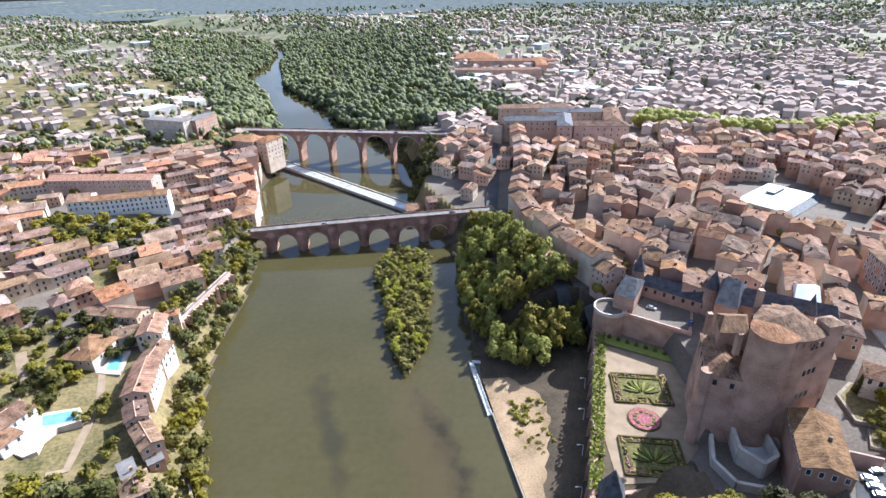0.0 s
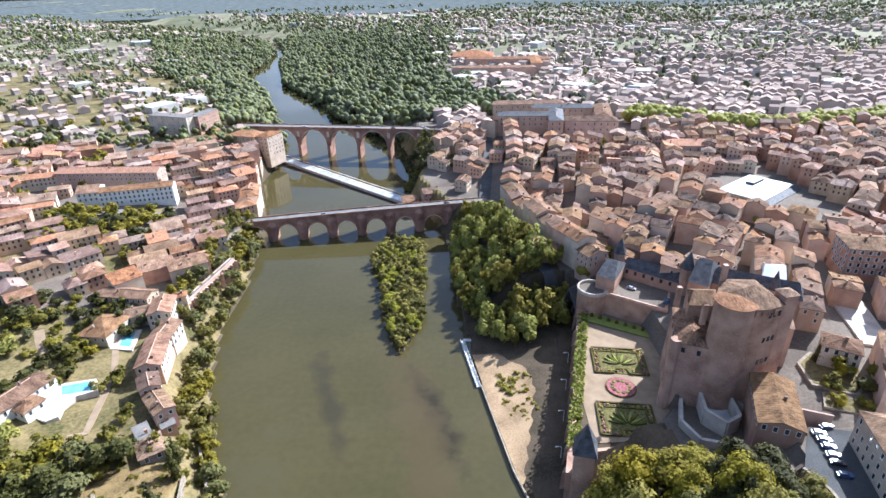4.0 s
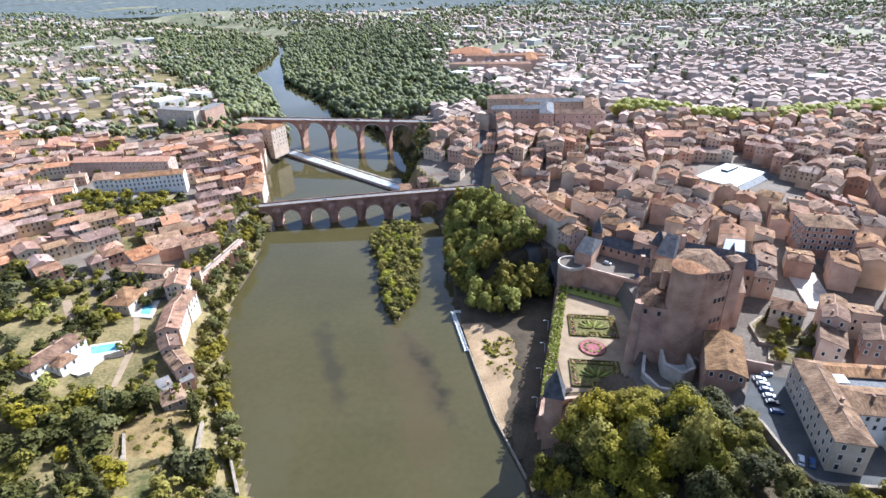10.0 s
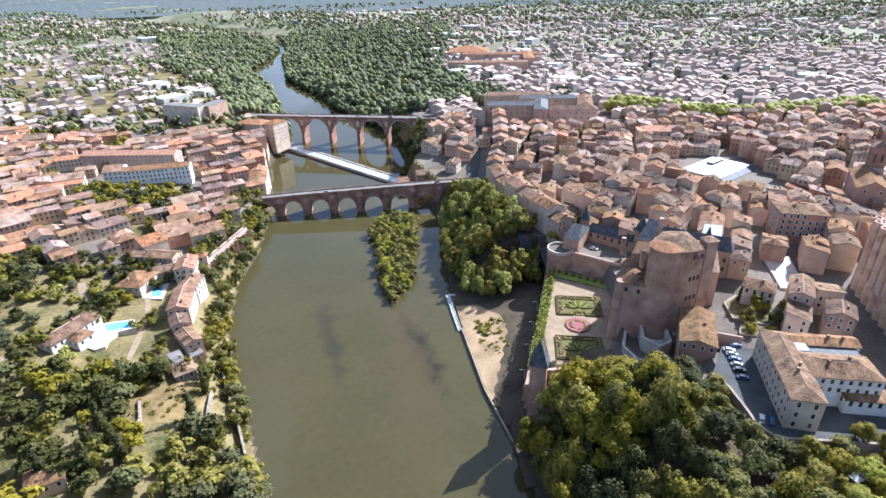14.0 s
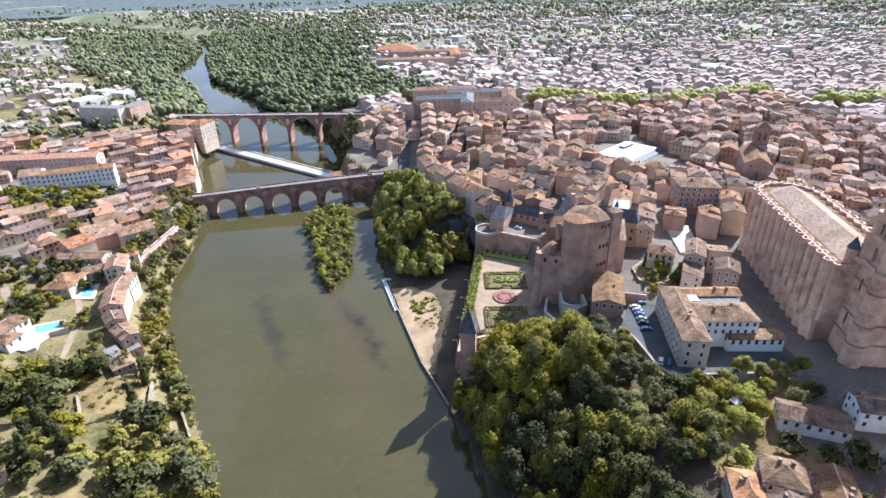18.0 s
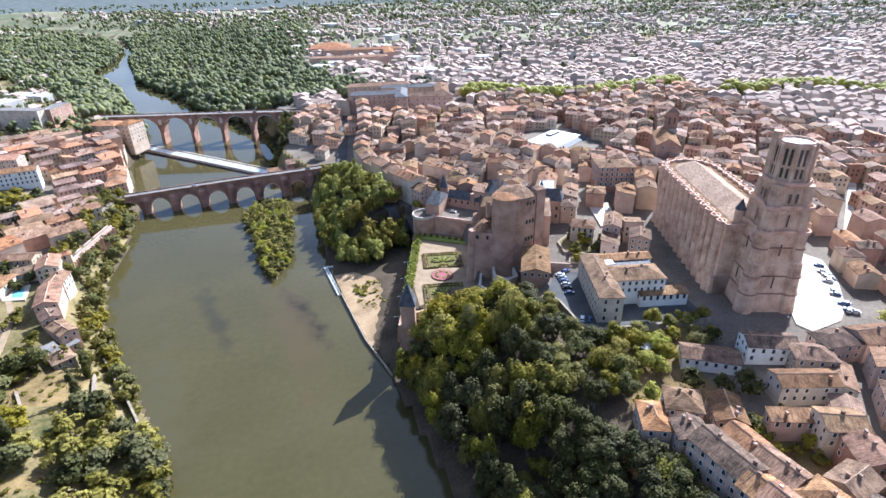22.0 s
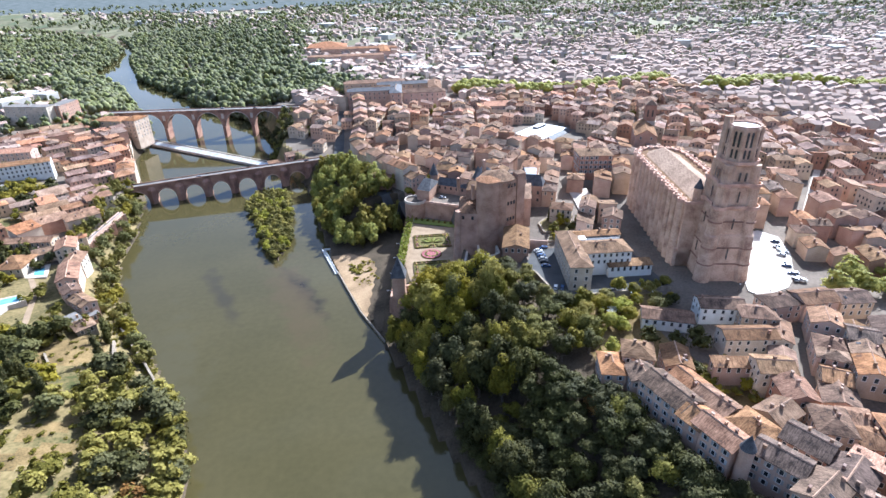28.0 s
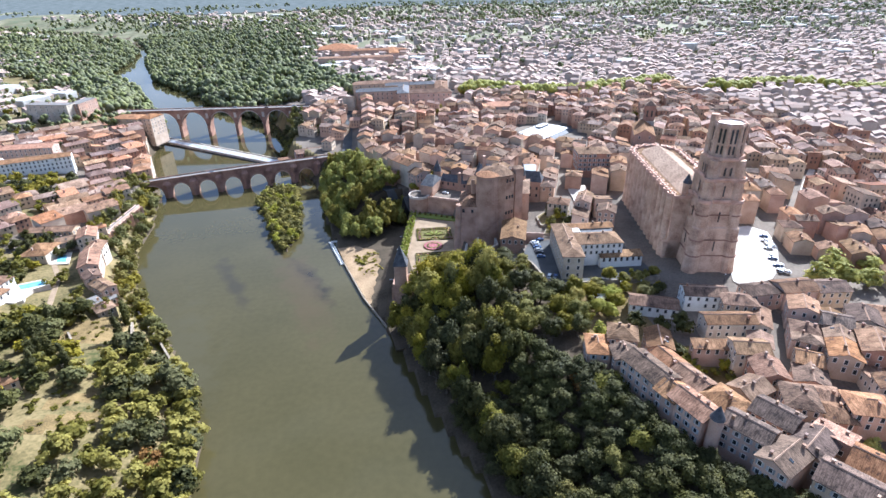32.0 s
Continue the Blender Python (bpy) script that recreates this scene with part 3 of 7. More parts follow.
strand = Build()
srows = []
for k in range(29):
    y = 113 + 72 * k / 28
    xa, xb = shore_r(y) + 0.2, lerp(y, [(113, 28.2), (122, 30.5), (142, 35.5), (160, 39.5), (172, 38), (185, 26)]) + 0.7 * math.sin(k * 1.9)
    srows.append([(xa + (xb - xa) * i / 6, y, max(0.7, land(xa + (xb - xa) * i / 6, y)) + 0.25) for i in range(7)])
strand.v = [p for r in srows for p in r]
strand.f = [(r * 7 + i, r * 7 + i + 1, r * 7 + i + 8, r * 7 + i + 7) for r in range(28) for i in range(6)]
strand.m = [0] * len(strand.f)
thing("strand", "pale sandy strand below the palace rampart", "beach", kind="structure", b=strand, material=SAND)
ribbon("road_quay", "narrow asphalt road climbing from the old bridge", "road", [(68, 202), (56, 222), (46, 250), (38, 290), (31, 332), (36, 372), (42, 425), (44, 475)], 8, ASPHALT)
ribbon("road_foot", "shaded track at the foot of the rampart", "road", [(38, 70), (36, 95), (44, 130), (55, 172), (58, 200), (44, 225)], 4.5, FLOORF)
ribbon("road_left", "street leading to the old bridge on the left bank", "road", [(-134, 318), (-160, 316), (-200, 312), (-245, 318), (-300, 338)], 8, ROADM)
ribbon("avenue", "long pale straight avenue running out of the town", "road", [(183, 578), (223, 775), (280, 1075), (337, 1378), (420, 1800)], 14, PLAZA)

# ---- the cathedral ----
BASE_Z = 28.5
AX = -15.9
cath = thing("cathedral", "huge fortress-like brick cathedral with a tiered bell tower", "cathedral", at=pose(185.4, 66.0, BASE_Z, 0, 0, AX) @ Matrix.Diagonal((1.055, 1.055, 1, 1)))


def ngon(r, n=8, start=None, sx=1.0, sy=1.0, cx=0.0, cy=0.0):
    start = math.pi / n if start is None else start
    return [(cx + sx * r * math.cos(start + 2 * math.pi * i / n), cy + sy * r * math.sin(start + 2 * math.pi * i / n)) for i in range(n)]


NW, N0, N1, NH = 12.4, 4.0, 73.0, 32.0
NX = -2.6
outline = [(NX - NW, N0), (NX + NW, N0), (NX + NW, N1)] + [(NX + NW * math.cos(a), N1 + 13 * math.sin(a)) for a in (math.pi * k / 10 for k in range(1, 10))] + [(NX - NW, N1)]
nave = Build().prism(outline, -3, NH, cap=True)
part("nave_wall", nave, CATH, cath)
plinth = Build().prism([(NX + (x - NX) * 1.12, N0 + (y - N0) * 1.02) for x, y in outline], -4, 9.5)
part("sloping_plinth", plinth, CATH, cath)
cop = Build()
for (ax, ay), (bx, by) in zip(outline[1:] + outline[:1], outline[2:] + outline[:2]):
    cop.wall([(ax, ay), (bx, by)], NH, NH + 1.3, 0.7)
part("parapet", cop, PARAPET, cath)
butt = Build().loft([[(x, y, z) for x, y in ngon(1.95 * s, 10)] for z, s in ((-3, 1.25), (9.5, 1.05), (NH + 0.2, 1.0))])
butt_me = butt.mesh("buttress", [CATH])
capm = Build().loft([[(x, y, z) for x, y in ngon(r, 10)] for z, r in ((NH - 0.3, 1.98), (NH + 1.5, 1.98), (NH + 1.5, 1.5), (NH + 0.4, 1.5))], cap=False).mesh("turret_cap", [PARAPET])
winm = Build().loft([[(-0.12, -0.75, 11), (0.35, -0.75, 11), (0.35, 0.75, 11), (-0.12, 0.75, 11)], [(-0.12, -0.75, 25), (0.35, -0.75, 25), (0.35, 0.75, 25), (-0.12, 0.75, 25)], [(-0.12, -0.05, 27.5), (0.35, -0.05, 27.5), (0.35, 0.05, 27.5), (-0.12, 0.05, 27.5)]]).mesh("tall_window", [GLASS])
spots = [(NX + s * (NW + 0.4), N0 + 4 + k * 5.6, 0) for s in (-1, 1) for k in range(12)] + [(NX + (NW + 0.4) * math.cos(a), N1 + 13.4 * math.sin(a), 0) for a in (math.pi * (k + 0.5) / 8 for k in range(8))]
for x, y, _ in spots:
    for nm, me in (("buttress", butt_me), ("turret_cap", capm)):
        part(nm, me, None, cath).matrix_basis = pose(x, y, 0)
for s in (-1, 1):
    for k in range(11):
        part("tall_window", winm, None, cath).matrix_basis = pose(NX + s * NW, N0 + 6.8 + k * 5.6, 0, 0, 0, 0 if s > 0 else 180)
rf = Build()
ring = [(NX - 8.6, N0 + 2), (NX + 8.6, N0 + 2), (NX + 8.6, N1), (NX + 5.4, N1 + 7), (NX, N1 + 9), (NX - 5.4, N1 + 7), (NX - 8.6, N1)]
rf.add([(x, y, NH + 0.4) for x, y in ring] + [(NX, N0 + 2, NH + 4.8), (NX, N1, NH + 4.8)], [(0, 1, 7), (1, 2, 8, 7), (2, 3, 8), (3, 4, 8), (4, 5, 8), (5, 6, 8), (6, 0, 7, 8)])
part("roof", rf, CATH_ROOF, cath)
wk = Build().prism([(NX + (x - NX) * 0.97, y) for x, y in outline], NH, NH + 0.25)
part("roof_walk", wk, ROOF_R, cath)
# stair turret with a pointed cap
st = Build().cyl(-9.5, 7.5, NH - 2, NH + 6.5, 1.8, n=10)
part("stair_turret", st, CATH, cath)
part("turret_spire", Build().cyl(-9.5, 7.5, NH + 6.5, NH + 11, 2.1, 0.05, n=10), SLATE, cath)
# tower: tiers of a square with great round corners, then an octagon
TW = Build()


def lobed(r, corner):
    """A square of half width r with a round tower of radius corner on each corner."""
    pts = []
    for k, (sx, sy) in enumerate(((1, 1), (-1, 1), (-1, -1), (1, -1))):
        c = (sx * (r - corner * 0.42), sy * (r - corner * 0.42))
        a0 = k * math.pi / 2 - math.pi * 0.33
        pts += [(c[0] + corner * math.cos(a0 + math.pi * 1.16 * i / 8), c[1] + corner * math.sin(a0 + math.pi * 1.16 * i / 8)) for i in range(9)]
    return pts


tiers = [(-4, 9.6, 3.5), (9, 8.7, 3.2), (22.5, 8.1, 3.0), (23.2, 7.7, 2.9), (34.5, 7.3, 2.8)]
part("tower_base", TW.loft([[(x, y, z) for x, y in lobed(r, c)] for z, r, c in tiers]), CATH, cath)
part("tower_gallery", Build().loft([[(x, y, z) for x, y in lobed(r, 2.9)] for z, r in ((34.2, 7.3), (34.9, 7.8), (36.2, 7.8), (36.2, 7.4), (35.0, 7.4))], cap=False), PARAPET, cath)
part("tower_second_stage", Build().loft([[(x, y, z) for x, y in lobed(r, c)] for z, r, c in ((34.5, 6.9, 2.6), (44.5, 6.6, 2.5))]), CATH, cath)
part("tower_gallery", Build().loft([[(x, y, z) for x, y in lobed(r, 2.7)] for z, r in ((44.0, 6.6), (44.7, 7.1), (46.0, 7.1), (46.0, 6.7), (44.8, 6.7))], cap=False), PARAPET, cath)
part("tower_third_stage", Build().loft([[(x, y, z) for x, y in lobed(r, c)] for z, r, c in ((44.5, 6.1, 2.3), (53.6, 5.9, 2.2))]), CATH, cath)
part("tower_gallery", Build().loft([[(x, y, z) for x, y in ngon(r, 8)] for z, r in ((53.2, 7.4), (53.9, 8.0), (55.1, 8.0), (55.1, 7.6), (54.0, 7.6))], cap=False), PARAPET, cath)
part("belfry", Build().loft([[(x, y, z) for x, y in ngon(r, 8)] for z, r in ((53.5, 6.4), (68.0, 6.0))]), CATH, cath)
for k in range(8):
    a = math.pi / 8 + k * math.pi / 4
    part("belfry_pillar", Build().cyl(6.2 * math.cos(a), 6.2 * math.sin(a), 53.5, 68.6, 0.9, 0.75, n=8), CATH, cath)
part("belfry_platform", Build().prism(ngon(5.4, 8), 68.0, 68.4), WHITE_ROOF, cath, "pale lead-covered platform")
part("belfry_parapet", Build().loft([[(x, y, z) for x, y in ngon(r, 8)] for z, r in ((67.8, 6.2), (69.2, 6.2), (69.2, 5.7), (68.1, 5.7))], cap=False), PARAPET, cath)
part("corner_turret", Build().cyl(-5.0, 3.6, 53.5, 71.5, 1.9, 1.75, n=10), CATH, cath)


def opening(w, h, deep=0.5):
    b = Build()
    b.loft([[(-w / 2, 0.02, 0), (w / 2, 0.02, 0), (w / 2, -0.1, 0), (-w / 2, -0.1, 0)], [(-w / 2, 0.02, h - w / 2), (w / 2, 0.02, h - w / 2), (w / 2, -0.1, h - w / 2), (-w / 2, -0.1, h - w / 2)], [(-w / 8, 0.02, h), (w / 8, 0.02, h), (w / 8, -0.1, h), (-w / 8, -0.1, h)]])
    return b.mesh("belfry_opening", [GLASS])


op_big, op_mid, slit = opening(0.85, 6.4), opening(0.8, 3.8), opening(0.55, 5.0)
for k in range(8):
    a = k * 45
    for dx in (-0.85, 0.85):
        for z, me, r in ((60.6, op_big, 5.98), (56.0, op_mid, 6.02)):
            part("belfry_opening", me, None, cath).matrix_basis = pose(0, 0, 0, 0, 0, a) @ pose(dx, -r + (0.35 if z > 60 else 0.2), z)
for k in range(4):
    for dx in (-1.2, 1.2):
        part("belfry_opening", op_mid, None, cath).matrix_basis = pose(0, 0, 0, 0, 0, k * 90) @ pose(dx, -6.95, 46.9)
    for z, r in ((37.6, -7.35), (11.5, -8.9), (25.5, -7.95)):
        part("slit_window", slit, None, cath).matrix_basis = pose(0, 0, 0, 0, 0, k * 90) @ pose(0, r - 0.05, z)

for z, r, c in ((8.8, 8.75, 3.25), (16.5, 8.4, 3.1), (28.5, 7.55, 2.85)):
    part("string_course", Build().loft([[(x, y, z + dz) for x, y in lobed(r + o, c)] for dz, o in ((0, 0), (0.15, 0.3), (0.55, 0.3), (0.7, 0))], cap=False), BRICK_B, cath)

# ---- the bishops' palace ----
pal = thing("bishops_palace", "fortified brick palace with a massive keep and slate roofs", "palace")
keep = [(99.0, 128.4), (106.5, 128.8), (112.6, 131.2), (111.2, 147.0), (100.2, 148.0), (94.0, 137.5)]
part("keep", Build().loft([[(x + (x - 104) * s, y + (y - 138) * s, z) for x, y in keep] for z, s in ((13, 0.07), (34, 0.0), (59.5, 0.0))]), BRICK, pal)
part("keep_tower", Build().cyl(98.2, 133.4, 13, 60.0, 7.0, 6.2, n=24), BRICK, pal)
part("slim_tower", Build().loft([[(x, y, z) for x, y in ((113.6, 132.4), (118.4, 133.4), (117.6, 138.2), (112.8, 137.2))] for z in (14, 61.5)]), BRICK, pal)
part("slim_tower_roof", Build().add([(113.2, 132.0, 61.6), (118.8, 133.1, 61.6), (117.9, 138.6, 61.6), (112.4, 137.5, 61.6), (115.6, 135.3, 62.8)], [(0, 1, 4), (1, 2, 4), (2, 3, 4), (3, 0, 4), (3, 2, 1, 0)]), ROOF_R, pal)
for k in range(5):
    part("machicolation", Build().box(100.5 + 2.1 * k, 128.2 + 0.2 * k, 57.0, 0.8, 0.6, 1.7, 4), BRICK, pal)
kr = Build()
kr.add([(x + (x - 104) * 0.05, y + (y - 138) * 0.05, 59.6) for x, y in keep] + [(102, 137, 62.6), (107, 139.5, 62.6)], [(0, 1, 7, 6), (1, 2, 7), (2, 3, 7), (3, 4, 6, 7), (4, 5, 6), (5, 0, 6)])
part("keep_roof", kr, ROOF_R, pal)
part("tower_roof", Build().cyl(98.2, 133.4, 60.0, 61.6, 6.7, 0.5, n=24), ROOF_R, pal)
wing = [(80.5, 133.5), (92.5, 129), (104, 152), (89, 159)]
wing_top = [(82.5, 136.5), (92, 132), (103, 152), (90, 157.5)]
part("west_wing", Build().loft([[(x, y, 13) for x, y in wing], [(x, y, 42.0) for x, y in wing_top]]), BRICK, pal)
wr = Build()
wr.add([(82.1, 136, 42.0), (92.4, 131.4, 42.0), (103.5, 152.4, 42.0), (89.6, 158.1, 42.0), (88.5, 138.5, 45.5), (95.5, 151, 45.5)], [(0, 1, 4), (1, 2, 5, 4), (2, 3, 5), (3, 0, 4, 5)])
part("wing_roof", wr, ROOF_R, pal)
part("corner_turret", Build().loft([[(cx + r * math.cos(math.pi * k / 6), cy + r * math.sin(math.pi * k / 6), z) for k in range(12)] for cx, cy, r, z in ((81.4, 134.6, 2.3, 13), (83.0, 137.2, 1.9, 42.6))]), BRICK, pal)
for x, y, z in ((86, 148, 57), (91, 138, 56), (100, 147, 66)):
    part("chimney", Build().box(x, y, z - 8, 1.6, 1.6, 8), BRICK, pal)
# terrace with parapet and galleries
TER = [(75.9, 196.0), (98.8, 179.8), (108.2, 200.2), (89.4, 218.0)]
part("terrace", Build().prism(TER, 12, 25.5), BRICK, pal)
part("terrace_floor", Build().prism([(78.0, 196.3), (98.2, 181.8), (106.7, 199.2), (90.0, 215.3)], 25.4, 25.56), PAVE, pal)
tp = Build()
tp.wall([TER[3], TER[0], TER[1]], 25.5, 26.7, 0.6)
part("terrace_parapet", tp, PARAPET, pal)
part("round_tower", Build().cyl(71.8, 200.4, 3, 25.6, 7.2, 6.8, n=24), BRICK, pal)
part("tower_coping", Build().loft([[(x, y, z) for x, y in ngon(r, 24, cx=71.8, cy=200.4)] for z, r in ((25.2, 7.1), (26.8, 7.1), (26.8, 6.5), (25.5, 6.5))], cap=False), STONE, pal)
part("tower_floor", Build().cyl(71.8, 200.4, 25.3, 25.65, 6.6, n=24), PAVE, pal)


def slate_block(poly, z0, z1, rise, inset, roof=SLATE, wall=BRICK, names=("wing", "slate_roof"), parent=None):
    parent = parent or pal
    part(names[0], Build().prism(poly, z0, z1), wall, parent)
    (ax, ay), (bx, by), (cx, cy), (dx, dy) = poly
    m0, m1 = ((ax + dx) / 2, (ay + dy) / 2), ((bx + cx) / 2, (by + cy) / 2)
    g = lambda p, q, t: (p[0] + (q[0] - p[0]) * t, p[1] + (q[1] - p[1]) * t)
    r0, r1 = g(m0, m1, inset), g(m0, m1, 1 - inset)
    mx, my = sum(p[0] for p in poly) / 4, sum(p[1] for p in poly) / 4
    e = [(x + (x - mx) * 0.04, y + (y - my) * 0.04, z1 + 0.05) for x, y in poly]
    b = Build().add(e + [(*r0, z1 + rise), (*r1, z1 + rise)], [(0, 1, 5, 4), (1, 2, 5), (2, 3, 4, 5), (3, 0, 4), (3, 2, 1, 0)])
    part(names[1], b, roof, parent)


slate_block([(73.1, 201.6), (79.9, 195.8), (89.9, 212.1), (82.6, 217.4)], 10, 32.5, 5.0, 0.22)
slate_block([(88.4, 210.6), (110.3, 192.9), (115.5, 200.2), (92.6, 218.0)], 12, 31.0, 4.0, 0.03)
slate_block([(103, 176), (109, 171), (121, 187), (114, 193)], 18, 43, 7.0, 0.2)
slate_block([(112, 176), (140, 160), (145, 168), (117, 184)], 20, 42, 5.5, 0.05)
slate_block([(110, 152), (117, 149), (130, 170), (123, 174)], 16, 44, 4.0, 0.1, roof=ROOF_R)
slate_block([(119, 141), (125, 139.5), (134, 162), (128, 164)], 16, 44, 3.0, 0.1, roof=ROOF_R)
slate_block([(133, 175.5), (141, 172), (148, 187.5), (140, 188)], 20, 43, 4.0, 0.02, roof=WHITE_ROOF)
slate_block([(90, 147), (99, 146), (104, 157), (94, 158)], 20, 50, 3.0, 0.15, roof=ROOF_R)
for x, y, z, r in ((87.5, 214.8, 45, 2.6), (111.5, 194.5, 47, 3.0), (128, 160, 56, 2.0)):
    part("stair_tower", Build().cyl(x, y, 20, z - 8, r, n=12), BRICK, pal)
    part("spire", Build().cyl(x, y, z - 8, z, r * 1.15, 0.05, n=12), SLATE, pal)
# ramp and bastions at the foot of the keep
for pts, h in (([(86, 131.5), (82, 121), (85, 112.5), (97, 109)], 21.0), ([(92, 131), (90, 122), (94.5, 116), (100, 119), (101.5, 131)], 24.5), ([(104, 130), (107, 119), (113, 113)], 22.0)):
    part("rampart", Build().wall(pts, 12, h, 1.1), STONE, pal)
part("ramp", Build().prism([(92.6, 130), (91, 122.5), (95, 117.2), (99.4, 119.5), (100.8, 130)], 12, 19.6), CONCRETE, pal)

# ---- the palace garden ----
GARDEN_AT = pose(-0.564, 3.116, -9.9) @ Matrix.Diagonal((1.0742, 1.0742, 1, 1))
rw = thing("river_rampart", "tall brick rampart walk above the river quay", "wall", at=GARDEN_AT)
RAMP = [(38.5, 94), (49, 131), (60.5, 175), (64, 190)]
part("rampart_wall", Build().wall(RAMP, 0, 26.2, 2.2), BRICK, rw)
part("garden_end_wall", Build().wall([(41, 101.5), (58, 103.5), (75.5, 106)], 2, 26.2, 1.2), BRICK, rw)
for (ax, ay), (bx, by) in zip(RAMP, RAMP[1:]):
    d = math.hypot(bx - ax, by - ay)
    for k in range(int(d // 9)):
        t = (k + 0.5) / (d // 9)
        x, y = ax + (bx - ax) * t, ay + (by - ay) * t
        part("wall_buttress", Build().loft([[(x + sx * 1.3 - (2.2 if z < 5 else 1.2) * (1 if sy < 0 else 0), y + sy * 1.0, z) for sx, sy in ((-1, -1), (1, -1), (1, 1), (-1, 1))] for z in (0, 22)]), BRICK, rw)
gd = thing("formal_garden", "terraced box parterre garden with gravel walks and red bedding", "garden", at=GARDEN_AT)
part("gravel_walk", Build().prism([(49, 106), (75, 107), (81, 126), (88, 158), (62, 172), (57, 160), (50, 132)], 25.02, 25.2), GRAVEL, gd)


def hedge_line(b, pts, w, z0, h, m=0):
    b.wall(pts, z0, z0 + h, w, m)


for cx, cy, sx, sy, a in ((68.5, 146, 19, 15, -8), (62, 115.5, 18, 15, -8)):
    c, s = math.cos(radians(a)), math.sin(radians(a))
    R = lambda x, y: (cx + c * x - s * y, cy + s * x + c * y)
    part("lawn_bed", Build().prism([R(-sx / 2, -sy / 2), R(sx / 2, -sy / 2), R(sx / 2, sy / 2), R(-sx / 2, sy / 2)], 25.2, 25.45), BEDDING, gd)
    hb = Build()
    o = 0.5
    hedge_line(hb, [R(-sx / 2, -sy / 2), R(-3, -sy / 2), R(-2, -sy / 2 + 2.5), R(2, -sy / 2 + 2.5), R(3, -sy / 2), R(sx / 2, -sy / 2), R(sx / 2, sy / 2), R(-sx / 2, sy / 2), R(-sx / 2, -sy / 2)], 0.55, 25.3, 0.6)
    hedge_line(hb, [R(-sx / 2 + 2, -sy / 2 + 3), R(-sx / 2 + 2, sy / 2 - 2), R(sx / 2 - 2, sy / 2 - 2), R(sx / 2 - 2, -sy / 2 + 3)], 0.6, 25.3, 0.5)
    part("box_hedge", hb, HEDGE, gd)
    for k in range(9):
        t = math.pi * (k + 0.5) / 9
        leaf = [R(0.8 * math.cos(t), -2.5 + 0.8 * math.sin(t)), R(3.6 * math.cos(t - 0.13), -2.5 + 4.2 * math.sin(t - 0.13)), R(6.2 * math.cos(t), -2.5 + 7.0 * math.sin(t)), R(3.6 * math.cos(t + 0.13), -2.5 + 4.2 * math.sin(t + 0.13))]
        part("palmette", Build().prism(leaf, 25.45, 25.95), LAWN if k % 2 else HEDGE, gd)
fr = random.Random(77)
FLOWERS = [mat("flowers_pink", (0.2, 0.08, 0.09), (0.38, 0.2, 0.2), 1.0, 4.0, 0.9, 0.3), mat("flowers_gold", (0.24, 0.18, 0.04), (0.4, 0.3, 0.08), 1.0, 4.0, 0.9, 0.3), mat("foliage_bronze", (0.07, 0.06, 0.025), (0.15, 0.12, 0.05), 1.0, 4.0, 0.9, 0.3)]
for cx, cy, sx, sy in ((68.5, 146, 19, 15), (62, 115.5, 18, 15)):
    for fm in FLOWERS:
        fb = Build()
        for k in range(44):
            side, t = k % 4, fr.uniform(-0.5, 0.5)
            px, py = ((t * sx, -sy / 2 + 1.3), (t * sx, sy / 2 - 1.1), (-sx / 2 + 1.2, t * sy), (sx / 2 - 1.2, t * sy))[side]
            px, py = px + fr.uniform(-0.5, 0.5), py + fr.uniform(-0.5, 0.5)
            c, s = math.cos(radians(-8)), math.sin(radians(-8))
            rr = fr.uniform(0.3, 0.65)
            fb.cyl(cx + c * px - s * py, cy + s * px + c * py, 25.4, 25.75 + rr * 0.5, rr, rr * 0.45, n=6)
        part("flower_clumps", fb, fm, gd)
part("round_bed_rim", Build().cyl(64.8, 131.2, 25.15, 25.5, 5.4, n=28), HEDGE, gd)
part("round_bed", Build().cyl(64.8, 131.2, 25.3, 25.75, 5.0, n=28), ROSE, gd, "round bed of dark red flowers")
for k in range(12):
    a = k * math.pi / 6
    part("bed_scroll", Build().cyl(64.8 + 3.1 * math.cos(a), 131.2 + 3.1 * math.sin(a), 25.7, 25.95, 0.75, 0.6, n=9), HEDGE if k % 2 else VINE, gd)
part("upper_lawn", Build().prism([(64, 180), (87, 166), (85, 160), (63, 173)], 25.1, 25.6), LAWN, gd)
for k in range(7):
    part("topiary", Build().cyl(66 + 3 * k, 176.5 - 1.9 * k, 25.5, 27.0, 0.9, 0.5, n=8), HEDGE, gd)
vp = thing("vine_pergola", "vine-covered walk along the garden rampart", "pergola", at=GARDEN_AT)
pav = thing("garden_pavilion", "small brick corner pavilion with a steep slate roof", "pavilion", at=pose(44, 102, 0, 0, 0, -15))
part("shaft", Build().box(0, 0, 2, 6, 6, 27), BRICK, pav)
part("roof", Build().add([(-3.6, -3.6, 29), (3.6, -3.6, 29), (3.6, 3.6, 29), (-3.6, 3.6, 29), (0, 0, 39)], [(0, 1, 4), (1, 2, 4), (2, 3, 4), (3, 0, 4), (3, 2, 1, 0)]), SLATE, pav)
quay = thing("quay_wall", "low stone quay wall along the sandy strand", "wall")
part("quay_face", Build().wall([(34, 90), (25.6, 119), (19.6, 152), (17.5, 164)], -2, 1.4, 0.6), RUBBLE, quay)
raft = thing("pontoon", "narrow white floating pontoon moored at the strand", "pontoon")
